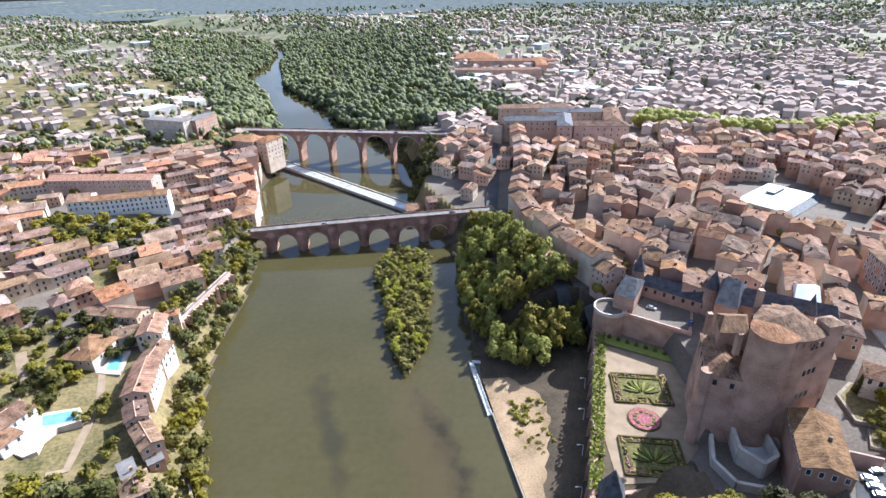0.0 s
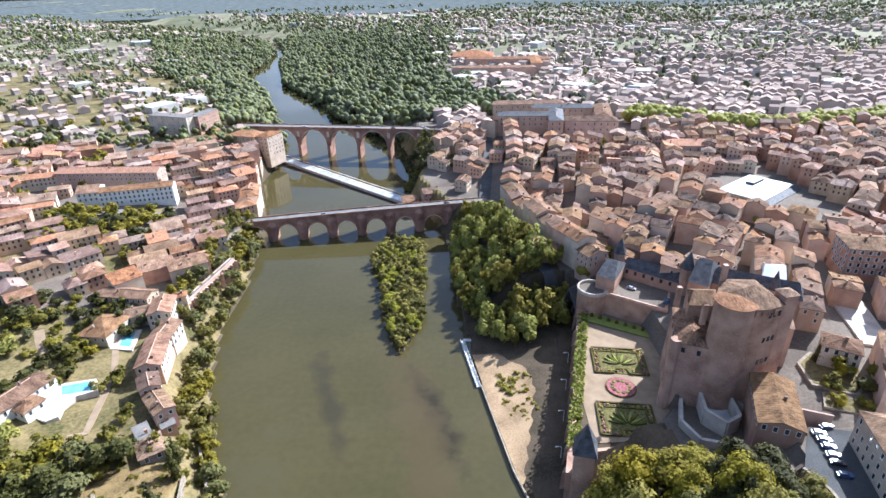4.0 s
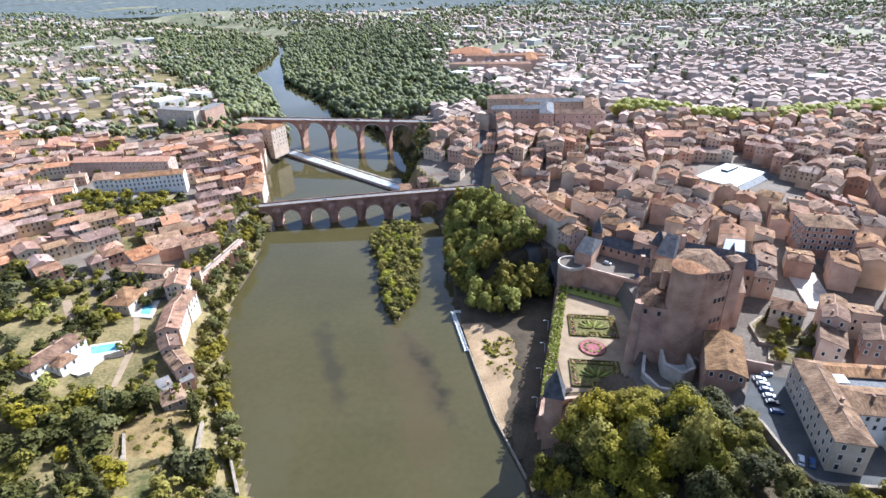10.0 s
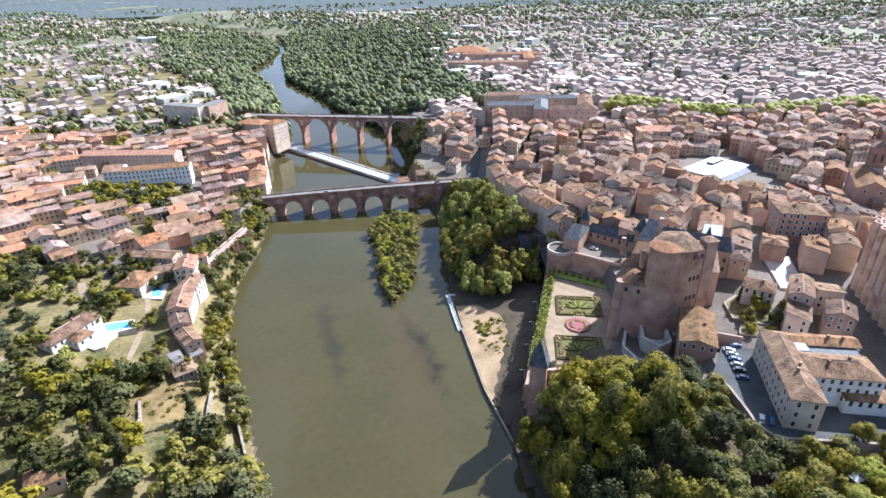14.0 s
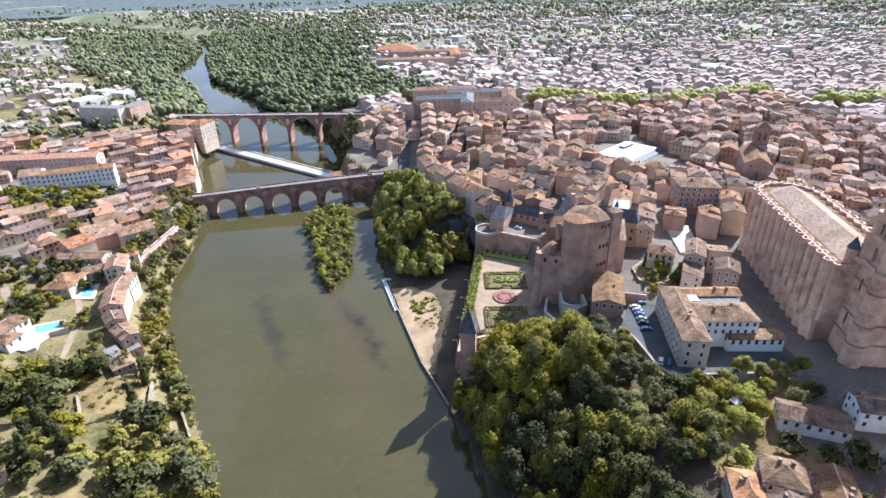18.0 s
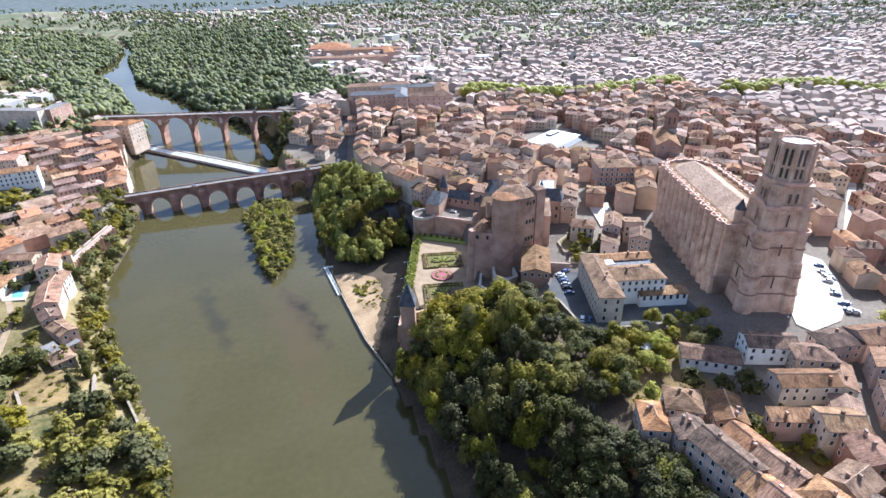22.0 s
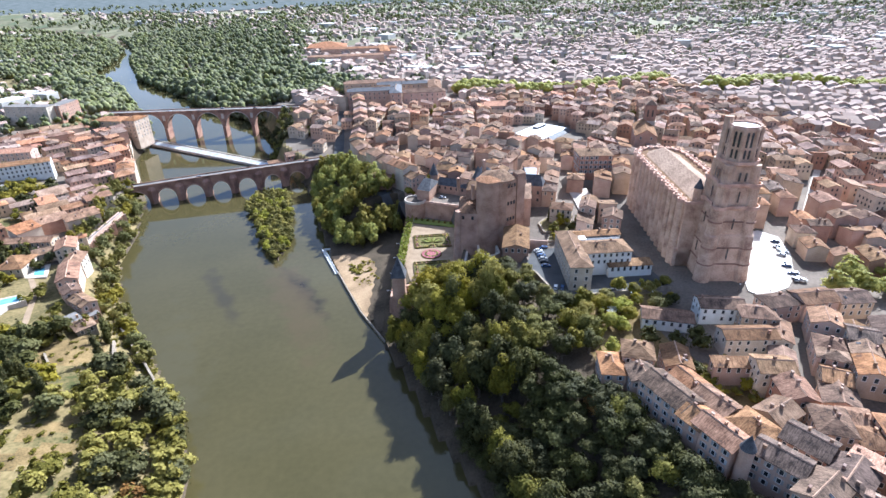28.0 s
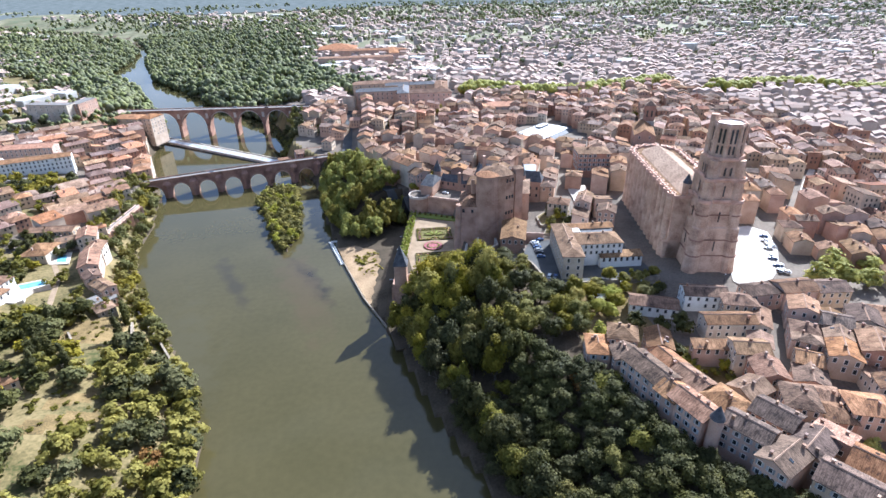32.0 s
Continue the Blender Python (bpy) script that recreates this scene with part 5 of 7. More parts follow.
for x, y in ((45.5, 121), (50, 138.5), (54.6, 156), (59.2, 173.5)):
    lp = thing("street_lamp", "curved white lamp bracketed over the quay road", "street lamp", "rampart lamps", at=pose(x - 3.2, y, 1.5))
    part("post", Build().cyl(0, 0, 0, 8.0, 0.12, 0.08, n=8), WHITE_ROOF, lp)
    part("arm", Build().loft([[(px, -0.06, pz), (px, 0.06, pz), (px, 0.06, pz + 0.14), (px, -0.06, pz + 0.14)] for px, pz in ((0, 7.9), (-0.6, 8.3), (-1.5, 8.4))]), WHITE_ROOF, lp)
    part("lantern", Build().box(-1.8, 0, 8.25, 0.9, 0.4, 0.22), WHITE, lp)
# lamps and parasols of the terrace below the cathedral
for x, y in ((118, 58), (127, 56), (136, 54), (145, 52), (183, 46), (191, 38)):
    lp = thing("street_lamp", "slender lamp post with a white globe", "street lamp", "street lamps", at=pose(x, y, land(x, y) - 0.1))
    part("post", Build().cyl(0, 0, 0, 4.2, 0.09, 0.06, n=8), GLASS, lp)
    part("globe", Build().loft([[(0.34 * math.cos(a) * math.sin(b), 0.34 * math.sin(a) * math.sin(b), 4.5 - 0.34 * math.cos(b)) for a in (math.pi * k / 5 for k in range(10))] for b in (0.25, 0.8, 1.57, 2.3, 2.9)]), WHITE, lp)
for x, y in ((122, 51), (125, 50), (123.5, 47.5), (127, 48)):
    ps = thing("parasol", "white square parasol over a terrace table", "parasol", "parasols", at=pose(x, y, land(x, y) - 0.05, 0, 0, 20))
    part("pole", Build().cyl(0, 0, 0, 2.5, 0.05, n=6), TRIMW, ps)
    part("canopy", Build().loft([[(sx * r, sy * r, z) for sx, sy in ((-1, -1), (1, -1), (1, 1), (-1, 1))] for z, r in ((2.2, 1.5), (2.3, 1.5), (2.9, 0.1))]), WHITE, ps)
# landmarks of the old town and the far bank
hall = thing("market_hall", "covered market hall with a wide faceted white metal roof", "market hall", at=pose(204, 311, 24, 0, 0, 38))
part("hall_wall", Build().box(0, 0, -3, 42, 27, 11.5), WALLS[3], hall)
part("white_roof", Build().add([(-22, -14, 8.5), (22, -14, 8.5), (22, 14, 8.5), (-22, 14, 8.5), (-11, -5, 11.6), (12, -5, 11.6), (12, 6, 11.6), (-11, 6, 11.6)], [(0, 1, 5, 4), (1, 2, 6, 5), (2, 3, 7, 6), (3, 0, 4, 7), (4, 5, 6, 7), (3, 2, 1, 0)]), WHITE_ROOF, hall)
part("roof_lantern", Build().box(0.5, 1.5, 11.0, 15, 4.6, 1.9), SLATE, hall, "dark louvred roof lantern")
part("lantern_cap", Build().box(0.5, 1.5, 12.9, 15.8, 5.4, 0.25), CONCRETE, hall)
part("glazed_apron", Build().add([(-22, -14.2, 8.3), (22, -14.2, 8.3), (22, -19, 6.6), (-22, -19, 6.6), (-22, -14.2, 8.0), (22, -14.2, 8.0), (22, -19, 6.3), (-22, -19, 6.3)], [(3, 2, 1, 0), (4, 5, 6, 7), (0, 4, 7, 3), (1, 2, 6, 5), (2, 3, 7, 6)]), SLATE, hall)
for x, y, a, w, d, h, rm in ((82, 470, -5, 56, 14, 17, SLATE), (104, 462, 80, 46, 12, 18, SLATE), (131, 447, -8, 44, 15, 17, ROOF_R), (150, 480, 78, 52, 14, 17, ROOF_R), (120, 505, -6, 60, 13, 16, SLATE), (90, 530, -4, 70, 14, 15, ROOF_R), (192, 384, -8, 34, 17, 12, ROOF_N)):
    house(x, y, a, w, d, h, "hip", rng.choice((WALLS[2], WALLS[1])), rm, windows=2, chim=2, label="large institutional range with a long hipped roof", group="institution ranges", gap=5.0, step=4.5, win=WIN[2])
for x, y, a, w, d, h in ((60, 960, -6, 70, 60, 12), (110, 880, -8, 130, 18, 14), (80, 800, -6, 120, 16, 13), (150, 860, 84, 90, 16, 14)):
    house(x, y, a, w, d, h, "hip", WALLS[2], ROOF_L, windows=0, chim=0, label="long barrack-like brick range with a tile roof", group="barrack ranges", slope=0.25)
house(2, 368.5, 13, 30, 12, 9, "gable", WALLS[0], ROOF_R, z=6, windows=2, chim=1, label="old brick water mill beside the weir", name="water_mill", category="mill", group="")
house(-22, 369, 13, 12, 9, 4, "shed", STONE, ROOF_R, z=3, windows=1, chim=0, label="low stone sluice house at the weir end", name="sluice_house", category="mill", group="")
for x, y, a, w, d, h in ((-176, 478, -22, 30, 20, 24), (-155, 474, -22, 13, 22, 24), (-205, 486, -22, 22, 18, 18)):
    house(x, y, a, w, d, h, "hip", WALLS[1], ROOF_L, z=10, windows=5, chim=1, label="tall cream flour mill converted to dwellings", name="mill_building", category="mill", group="mill buildings", gap=4.0, step=3.6, slope=0.25)
house(-256, 508, -20, 46, 13, 19, "flat", WALLS[3], ROADM, z=27, windows=7, chim=1, label="long concrete apartment block with balconies", name="apartment_block", category="apartment block", group="", gap=6.0, win=WIN[3])
house(-231, 520, 78, 34, 12, 18, "flat", WALLS[0], ROADM, z=27, windows=7, chim=1, label="brick-faced apartment block with stacked balconies", name="apartment_block", category="apartment block", group="", gap=3.6, win=WIN[2])
house(-238, 363, -2, 74, 13, 11, "gable", WALLS[2], ROOF_N, windows=2, chim=3, label="long range with a bright orange tile roof", group="", gap=3.4)
house(-203, 330, 14, 46, 11, 10.5, "gable", WHITE, ROOF_L, windows=3, chim=2, label="terrace of white houses with many shuttered windows", group="", gap=2.8)
house(-232, 326, 14, 13, 16, 11, "gable", WHITE, ROOF_L, windows=2, chim=1, label="white gabled end house", group="")
house(194, 200, -14, 22, 17, 15.5, "hip", WALLS[0], ROOF_R, z=31, windows=4, chim=3, label="tall brick corner block with shuttered windows", name="apartment_house", group="", gap=2.9, win=WIN[2], shut=True, slope=0.3)
house(256, 238, 62, 36, 15, 15, "gable", WALLS[0], ROOF_R, z=32, windows=1, chim=0, label="old brick church with a long tiled nave", name="church", category="church", group="", gap=5.5, win=WIN[2], slope=0.6)
ct = thing("church_tower", "square church tower of pale stone topped in brick", "tower", at=pose(268, 252, 31, 0, 0, 62))
part("lower_stage", Build().box(0, 0, -3, 9, 9, 22), STONE, ct)
part("cornice", Build().box(0, 0, 19, 9.6, 9.6, 0.6), STONE, ct)
part("upper_stage", Build().box(0, 0, 19.6, 8.2, 8.2, 12), WALLS[0], ct)
for k in range(4):
    for o in (-1.7, 1.7):
        part("belfry_opening", Build().box(o, -4.12, 23, 1.2, 0.16, 5), GLASS, ct).matrix_basis = pose(0, 0, 0, 0, 0, 90 * k)
part("cap_roof", Build().cyl(0, 0, 31.6, 35, 6.1, 0.3, n=4, start=math.pi / 4), ROOF_R, ct)
for pts, hgt in (([(-88.1, 129), (-79, 112), (-70.5, 97), (-64, 84)], 3.0), ([(-86.1, 112.8), (-83.7, 103.5), (-80.1, 90.3)], 2.6), ([(-101.5, 89.1), (-100.7, 81), (-100.9, 74.5), (-95.3, 65.8)], 2.0), ([(-108, 101), (-101.5, 89.1)], 1.2)):
    gw = thing("garden_wall", "weathered stone terrace wall on the garden slope", "wall", "garden walls")
    for (ax, ay), (bx, by) in zip(pts, pts[1:]):
        part("wall_length", Build().loft([[(px - 0.5, py, land(px, py) - 3), (px + 0.5, py, land(px, py) - 3), (px + 0.5, py, land(px, py) + hgt), (px - 0.5, py, land(px, py) + hgt)] for px, py in ((ax, ay), ((ax + bx) / 2, (ay + by) / 2), (bx, by))]), RUBBLE, gw)
for x, y, a, w, d, h in ((8, 466, 80, 13, 10, 10), (16, 452, 75, 12, 10, 11), (21, 438, 80, 13, 10, 10), (23, 424, 82, 12, 10, 9), (24, 408, 84, 13, 10, 10), (25, 394, 80, 12, 10, 9), (18, 362, 70, 12, 9, 8), (14, 480, 70, 12, 11, 10)):
    house(x, y, a, w, d, h, "gable", rng.choice((WALLS[1], WALLS[2], WALLS[3])), ROOF_R, windows=2, chim=1, label="tall pale house beside the quay road", group="quay houses", win=WIN[1])
# villas and the row along the left bank
for x, y, a, w, d, h, k, wm, rm, lab in (
    (-155.8, 138.5, 70, 24, 11, 5.0, "hip", WHITE, ROOF_R, "white villa with a brown hipped roof beside a pool"),
    (-149.5, 135, -20, 9, 8, 4.6, "hip", WHITE, ROOF_R, "white villa wing with a brown hipped roof"),
    (-150.2, 186.5, -7, 14, 17, 5.0, "hip", WALLS[3], ROOF_R, "cream bungalow with a hipped brown roof"),
    (-141, 198, 20, 10, 9, 5.5, "gable", WALLS[1], ROOF_R, "narrow riverside house with a tile roof"),
    (-129.5, 199, 104, 15, 10, 8, "gable", WALLS[3], ROOF_L, "pale riverside house with a tile roof"),
    (-120.8, 183, 92, 11.5, 9.4, 8, "gable", WALLS[3], ROOF_R, "pale riverside house with balconies over the river"),
    (-118.6, 166.5, 104, 21, 9.6, 7.5, "gable", WALLS[2], ROOF_L, "long riverside house with an ivy-clad gable"),
    (-112.2, 148.5, 122, 9, 7.5, 6.5, "gable", WALLS[2], ROOF_R, "small riverside house of pink brick"),
    (-105.0, 139.8, 133, 14, 7.2, 6.5, "gable", WALLS[2], ROOF_R, "narrow brick riverside house with a loggia"),
    (-100, 133.5, 128, 5.5, 5, 3.8, "flat", WALLS[0], ROADM, "small brick summer house with a roof terrace"),
    (-104.5, 126.0, 130, 9, 5, 2.6, "flat", RUBBLE, ROADM, "low stone garden shed with a flat dark roof"),
    (-99.2, 120.0, 125, 10, 8, 3.2, "hip", RUBBLE, ROOF_R, "low stone garden house under a worn roof"),
    (-115.5, 60.5, 35, 10, 9, 5.0, "hip", WALLS[1], ROOF_R, "cream garden house with a hipped roof among trees"),
    (-126, 210, 20, 6, 5, 9, "hip", WALLS[1], ROOF_L, "small stone lookout tower by the river"),
    (-152, 212, -9, 26, 9, 6.5, "gable", WALLS[1], ROOF_R, "long cream house with a tile roof above the gardens"),
):
    house(x, y, a, w, d, h, k, wm, rm, windows=2, chim=1, label=lab, group="")
    TAKEN.append(rect(x, y, a, w, d, 2.5))
for pts, deck in (
    ([(-147, 149.6), (-136.3, 152.4), (-133, 147), (-144, 144.5)], [(-150, 149.5), (-147.6, 151.2), (-136, 153.8), (-131.6, 147), (-138, 143.6), (-139.5, 138), (-138, 133), (-141, 130.5), (-145, 132), (-149, 137), (-149.5, 146)]),
    ([(-140.6, 178.5), (-135.4, 177.6), (-138.3, 187.6), (-142.6, 186.2)], [(-143.8, 176.4), (-133.2, 175), (-136.8, 191), (-144.6, 190)]),
):
    mx, my = sum(p[0] for p in deck) / len(deck), sum(p[1] for p in deck) / len(deck)
    z = max(land(*p) for p in deck) + 0.12
    pl = thing("swimming_pool", "turquoise swimming pool set in a white terrace", "pool")
    part("terrace_slab", Build().prism(deck, z - 4, z), STONE, pl)
    part("pool_surface", Build().prism(pts, z - 0.5, z + 0.05), POOL, pl)
ribbon("garden_path", "pale gravel garden path curving down to the house", "path", [(-141.8, 177.7), (-132.8, 159.1), (-128.8, 140.1), (-125.9, 127.5), (-130.8, 124.9)], 2.6, GRAVEL, lift=0.1)
ribbon("drive", "pale earth drive between the villa gardens", "path", [(-178, 184), (-166, 168), (-160, 150), (-163, 128), (-176, 112)], 4.0, GRAVEL, lift=0.1)
TAKEN.append([(-190, 60), (-80, 60), (-95, 110), (-128, 212), (-165, 216), (-200, 195)])
TAKEN += [[(-280, 345), (-195, 345), (-195, 380), (-280, 380)], [(-245, 305), (-170, 305), (-170, 348), (-245, 340)], [(-290, 485), (-215, 485), (-215, 545), (-290, 545)], [(-220, 455), (-140, 455), (-140, 500), (-220, 500)], [(-190, 275), (-165, 275), (-190, 305), (-240, 305), (-240, 285)]]


def quarter(seed, bounds, ok, size, street, roofs, walls, group, keep_p, heights, bearing, lengths=(5.5, 11.5)):
    """Fills a quarter with blocks of houses: every block has its own bearing, with streets between the blocks."""
    r = random.Random(seed)
    x0, y0, x1, y1 = bounds
    seeds = []
    for j in range(int((y1 - y0) / size)):
        for i in range(int((x1 - x0) / size)):
            bx, by = x0 + (i + 0.5 + r.uniform(-0.35, 0.35)) * size, y0 + (j + 0.5 + r.uniform(-0.35, 0.35)) * size
            seeds.append((bx, by, (bearing or 60) + 30 * noise.noise((bx * 0.006, by * 0.006, seed)) + r.uniform(-9, 9)))
    arr = np.array([(a, b) for a, b, _ in seeds])
    made = []
    for k, (bx, by, ang) in enumerate(seeds):
        c, s = math.cos(radians(ang)), math.sin(radians(ang))
        v = -size
        while v < size:
            dd = r.uniform(7.5, 11.5)
            u = -size
            while u < size:
                ww = r.uniform(*lengths)
                x, y = bx + c * (u + ww / 2) - s * (v + dd / 2), by + s * (u + ww / 2) + c * (v + dd / 2)
                u += ww + (0.02 if r.random() < 0.8 else r.uniform(1, 4))
                if not (x0 < x < x1 and y0 < y < y1) or r.random() > keep_p:
                    continue
                ds = np.sort(np.hypot(arr[:, 0] - x, arr[:, 1] - y))
                if np.argmin(np.hypot(arr[:, 0] - x, arr[:, 1] - y)) != k or ds[1] - ds[0] < street:
                    continue
                if not ok(x, y) or not free_of(x, y, 5):
                    continue
                made.append((x, y, ang + (90 if r.random() < 0.4 and abs(ww - dd) < 3 else 0), ww, dd * 1.02, r.uniform(*heights) * (0.7 if y < 75 and x > 0 else 1.0), r.choice(("gable", "gable", "gable", "hip", "shed")), r.choice(walls), r.choice(roofs)))
            v += dd + (0.02 if r.random() < 0.55 else r.uniform(2, 6))
    return made


LABEL_R = ("old brick town house with a weathered tile roof", "narrow rendered town house under a low tile roof", "tall town house with faded pink walls and a tile roof", "pale rendered town house with a tile roof")
LABEL_L = ("brick house with an orange tile roof", "cream house with an orange tile roof", "pink rendered house with a tile roof", "pale house with a low tile roof")
ok_r = lambda x, y: x - shore_r(y) > (20 if y > 395 else 46) and x < 262 + 1.05 * (y + 60) and x > -48
ok_l = lambda x, y: shore_l(y) - x > (8 if y > 325 else 20) and x > -140 - 0.85 * (y + 40)
town = quarter(3, (-48, -110, 420, 470), ok_r, 44, 3.6, [ROOF_R, ROOF_R, ROOF_R, ROOF_D, ROOF_L], [WALLS[0], WALLS[2], WALLS[1], WALLS[2], WALLS[3]], "old town", 0.97, (6.5, 14), 62, (6, 14))
east = quarter(11, (-430, 195, -110, 470), ok_l, 46, 4.6, [ROOF_L, ROOF_L, ROOF_R, ROOF_L, ROOF_R, ROOF_L, ROOF_R, ROOF_L, ROOF_L, ROOF_N], [WALLS[1], WALLS[2], WALLS[2], WALLS[0], WALLS[1], WALLS[3]], "left bank", 0.86, (5, 9), 38, (8, 20))
# the terrace of tall fronts along the quay road
QUAY = [(72, 214), (60, 240), (52, 272), (46, 302), (42, 335), (50, 372), (55, 420), (57, 462)]
for (ax, ay), (bx, by) in zip(QUAY, QUAY[1:]):
    dl, ang = math.hypot(bx - ax, by - ay), math.degrees(math.atan2(by - ay, bx - ax))
    n = max(2, round(dl / 11))
    for k in range(n):
        t = (k + 0.5) / n
        x, y = ax + (bx - ax) * t + 6.5 * math.sin(radians(ang)), ay + (by - ay) * t - 6.5 * math.cos(radians(ang))
        near_town = [q for q in town if math.hypot(q[0] - x, q[1] - y) < 9]
        for q in near_town:
            town.remove(q)
        town.append((x, y, ang, dl / n, 12.0, rng.uniform(11, 16), "gable", rng.choice((WALLS[2], WALLS[3], WALLS[1])), ROOF_R))
pool_all = sorted([(math.hypot(q[0] - 40, (q[1] - 0) * 0.8), n, q) for n, made in enumerate((town, east)) for q in made], key=lambda r: r[0])
rest = Build()
for k, (near, n, q) in enumerate(pool_all):
    x, y, a, w, d, h, kd, wm, rm = q
    lab = (LABEL_R, LABEL_L)[n][WALLS.index(wm) if wm in WALLS else 3]
    if k < 300:
        house(x, y, a, w, d, h, kd, wm, rm, windows=2 if window_total < 1750 else 0, chim=2 if rng.random() < 0.4 else 1, label=lab, group=("old town houses", "left bank houses")[n])
        continue
    z = land(x, y)
    T = pose(x, y, z, 0, 0, a)
    rise = d / 2 * 0.36 if kd != "shed" else d * 0.36 * 0.6
    MATS = [*WALLS, WHITE, ROOF_RI, ROOF_LI, ROOF_N, GLASS, PARAPET, ROOF_D]
    rm = {ROOF_R: ROOF_RI, ROOF_L: ROOF_LI}.get(rm, rm)
    for b, m, dz in ((wall_build(w, d, h, rise, kd), wm, 0), (roof_build(w, d, rise, kd), rm, h)):
        rest.add([T @ Vector((p[0], p[1], p[2] + dz)) for p in b.v], b.f, MATS.index(m))
    if rng.random() < 0.6:
        cb = Build().box(rng.uniform(-0.35, 0.35) * w * 0.6, rng.uniform(-0.2, 0.2) * d, h, 0.9, 0.7, rise + 1.4)
        rest.add([T @ Vector(p) for p in cb.v], cb.f, MATS.index(PARAPET))
    if y < 420:
        c, s = math.cos(radians(a)), math.sin(radians(a))
        for nx, ny, length, off in ((0, -1, w, d / 2), (1, 0, d, w / 2), (-1, 0, d, w / 2), (0, 1, w, d / 2)):
            if Vector((c * nx - s * ny, s * nx + c * ny)).dot((NEAR_SPOT - Vector((x, y))).normalized()) < 0.2:
                continue
            for fl in range(2):
                m = int((length - 1) // 2.8)
                for i in range(m):
                    t = (i - (m - 1) / 2) * 2.7
                    wb2 = Build().box(nx * off - ny * t, ny * off + nx * t, h - 3 * (fl + 1) + 0.8, 0.95 if ny else 0.12, 0.95 if nx else 0.12, 1.5)
                    rest.add([T @ Vector(p) for p in wb2.v], wb2.f, MATS.index(GLASS))
thing("town_houses", "crowded old houses with tiled roofs past counting", "houses", kind="stuff", b=rest, material=MATS)


for k in range(9):
    y = 342 + 13 * k
    if 452 < y:
        continue
    house(shore_l(y) - 8.5, y, 100 + rng.uniform(-6, 6), 12.6, 13, rng.uniform(12, 19), rng.choice(("gable", "hip")), WALLS[(1, 2, 3, 2)[k % 4]], ROOF_L, z=3.0, windows=3, chim=1, label="tall riverside house rising straight from the bank", group="left waterfront houses", gap=3.2, win=WIN[1])


# ---- houses of the farther town and suburbs, past counting ----
def far_town(name, label, seed, bounds, ok, size, street, keep_p, heights, scale=1.0):
    b = Build()
    for x, y, a, w, d, h, k, wm, rm in quarter(seed, bounds, ok, size, street, [0], [0], "", keep_p, heights, False):
        w, d = w * scale, d * scale
        z = land(x, y)
        if y > 560 and rng.random() < 0.5 * min(1.0, (y - 560) / 300):
            continue
        if y > 600 and rng.random() < 0.03:
            b.box(x, y, z - 2, w * 3.2, d * 2.2, h + 3.5, a, m=2)
            continue
        c, s = math.cos(radians(a)), math.sin(radians(a))
        T = lambda p: (x + c * p[0] - s * p[1], y + s * p[0] + c * p[1], z + p[2])
        hw, hd, rise = w / 2, d / 2, d * 0.18
        b.add([T(p) for p in ((-hw, -hd, -3), (hw, -hd, -3), (hw, hd, -3), (-hw, hd, -3), (-hw, -hd, h), (hw, -hd, h), (hw, hd, h), (-hw, hd, h), (-hw, 0, h + rise), (hw, 0, h + rise))], [(0, 1, 5, 4), (1, 2, 6, 9, 5), (2, 3, 7, 6), (3, 0, 4, 8, 7)], 0)
        e = 0.5
        kx = hw * 0.5 if k == "hip" else hw + e
        b.add([T(p) for p in ((-hw - e, -hd - e, h - 0.1), (hw + e, -hd - e, h - 0.1), (hw + e, hd + e, h - 0.1), (-hw - e, hd + e, h - 0.1), (-kx, 0, h + rise + 0.2), (kx, 0, h + rise + 0.2))], [(0, 1, 5, 4), (2, 3, 4, 5), (1, 2, 5), (3, 0, 4)], 1)
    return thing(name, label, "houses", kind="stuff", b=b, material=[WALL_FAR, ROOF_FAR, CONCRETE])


ok_fr = lambda x, y: x - shore_r(y) > (30 if y < 560 else 150 + (y - 560) * 0.25) and x < 330 + 1.4 * (y + 40)
ok_fl = lambda x, y: shore_l(y) - x > (25 if y < 560 else 70) and x > -160 - 1.0 * (y + 40)
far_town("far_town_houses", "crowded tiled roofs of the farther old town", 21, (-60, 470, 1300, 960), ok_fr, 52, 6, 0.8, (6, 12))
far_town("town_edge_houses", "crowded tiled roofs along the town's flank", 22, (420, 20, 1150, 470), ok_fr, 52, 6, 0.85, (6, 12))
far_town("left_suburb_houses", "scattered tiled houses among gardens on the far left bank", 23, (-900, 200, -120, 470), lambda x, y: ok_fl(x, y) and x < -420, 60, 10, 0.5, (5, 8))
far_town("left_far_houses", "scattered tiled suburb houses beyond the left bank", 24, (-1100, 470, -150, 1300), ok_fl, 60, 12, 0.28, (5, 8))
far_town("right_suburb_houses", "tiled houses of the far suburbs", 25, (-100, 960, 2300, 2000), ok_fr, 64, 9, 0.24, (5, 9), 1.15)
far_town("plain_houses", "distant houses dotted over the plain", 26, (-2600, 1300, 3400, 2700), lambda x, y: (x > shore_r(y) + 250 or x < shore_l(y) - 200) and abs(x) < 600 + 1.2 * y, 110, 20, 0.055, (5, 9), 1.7)

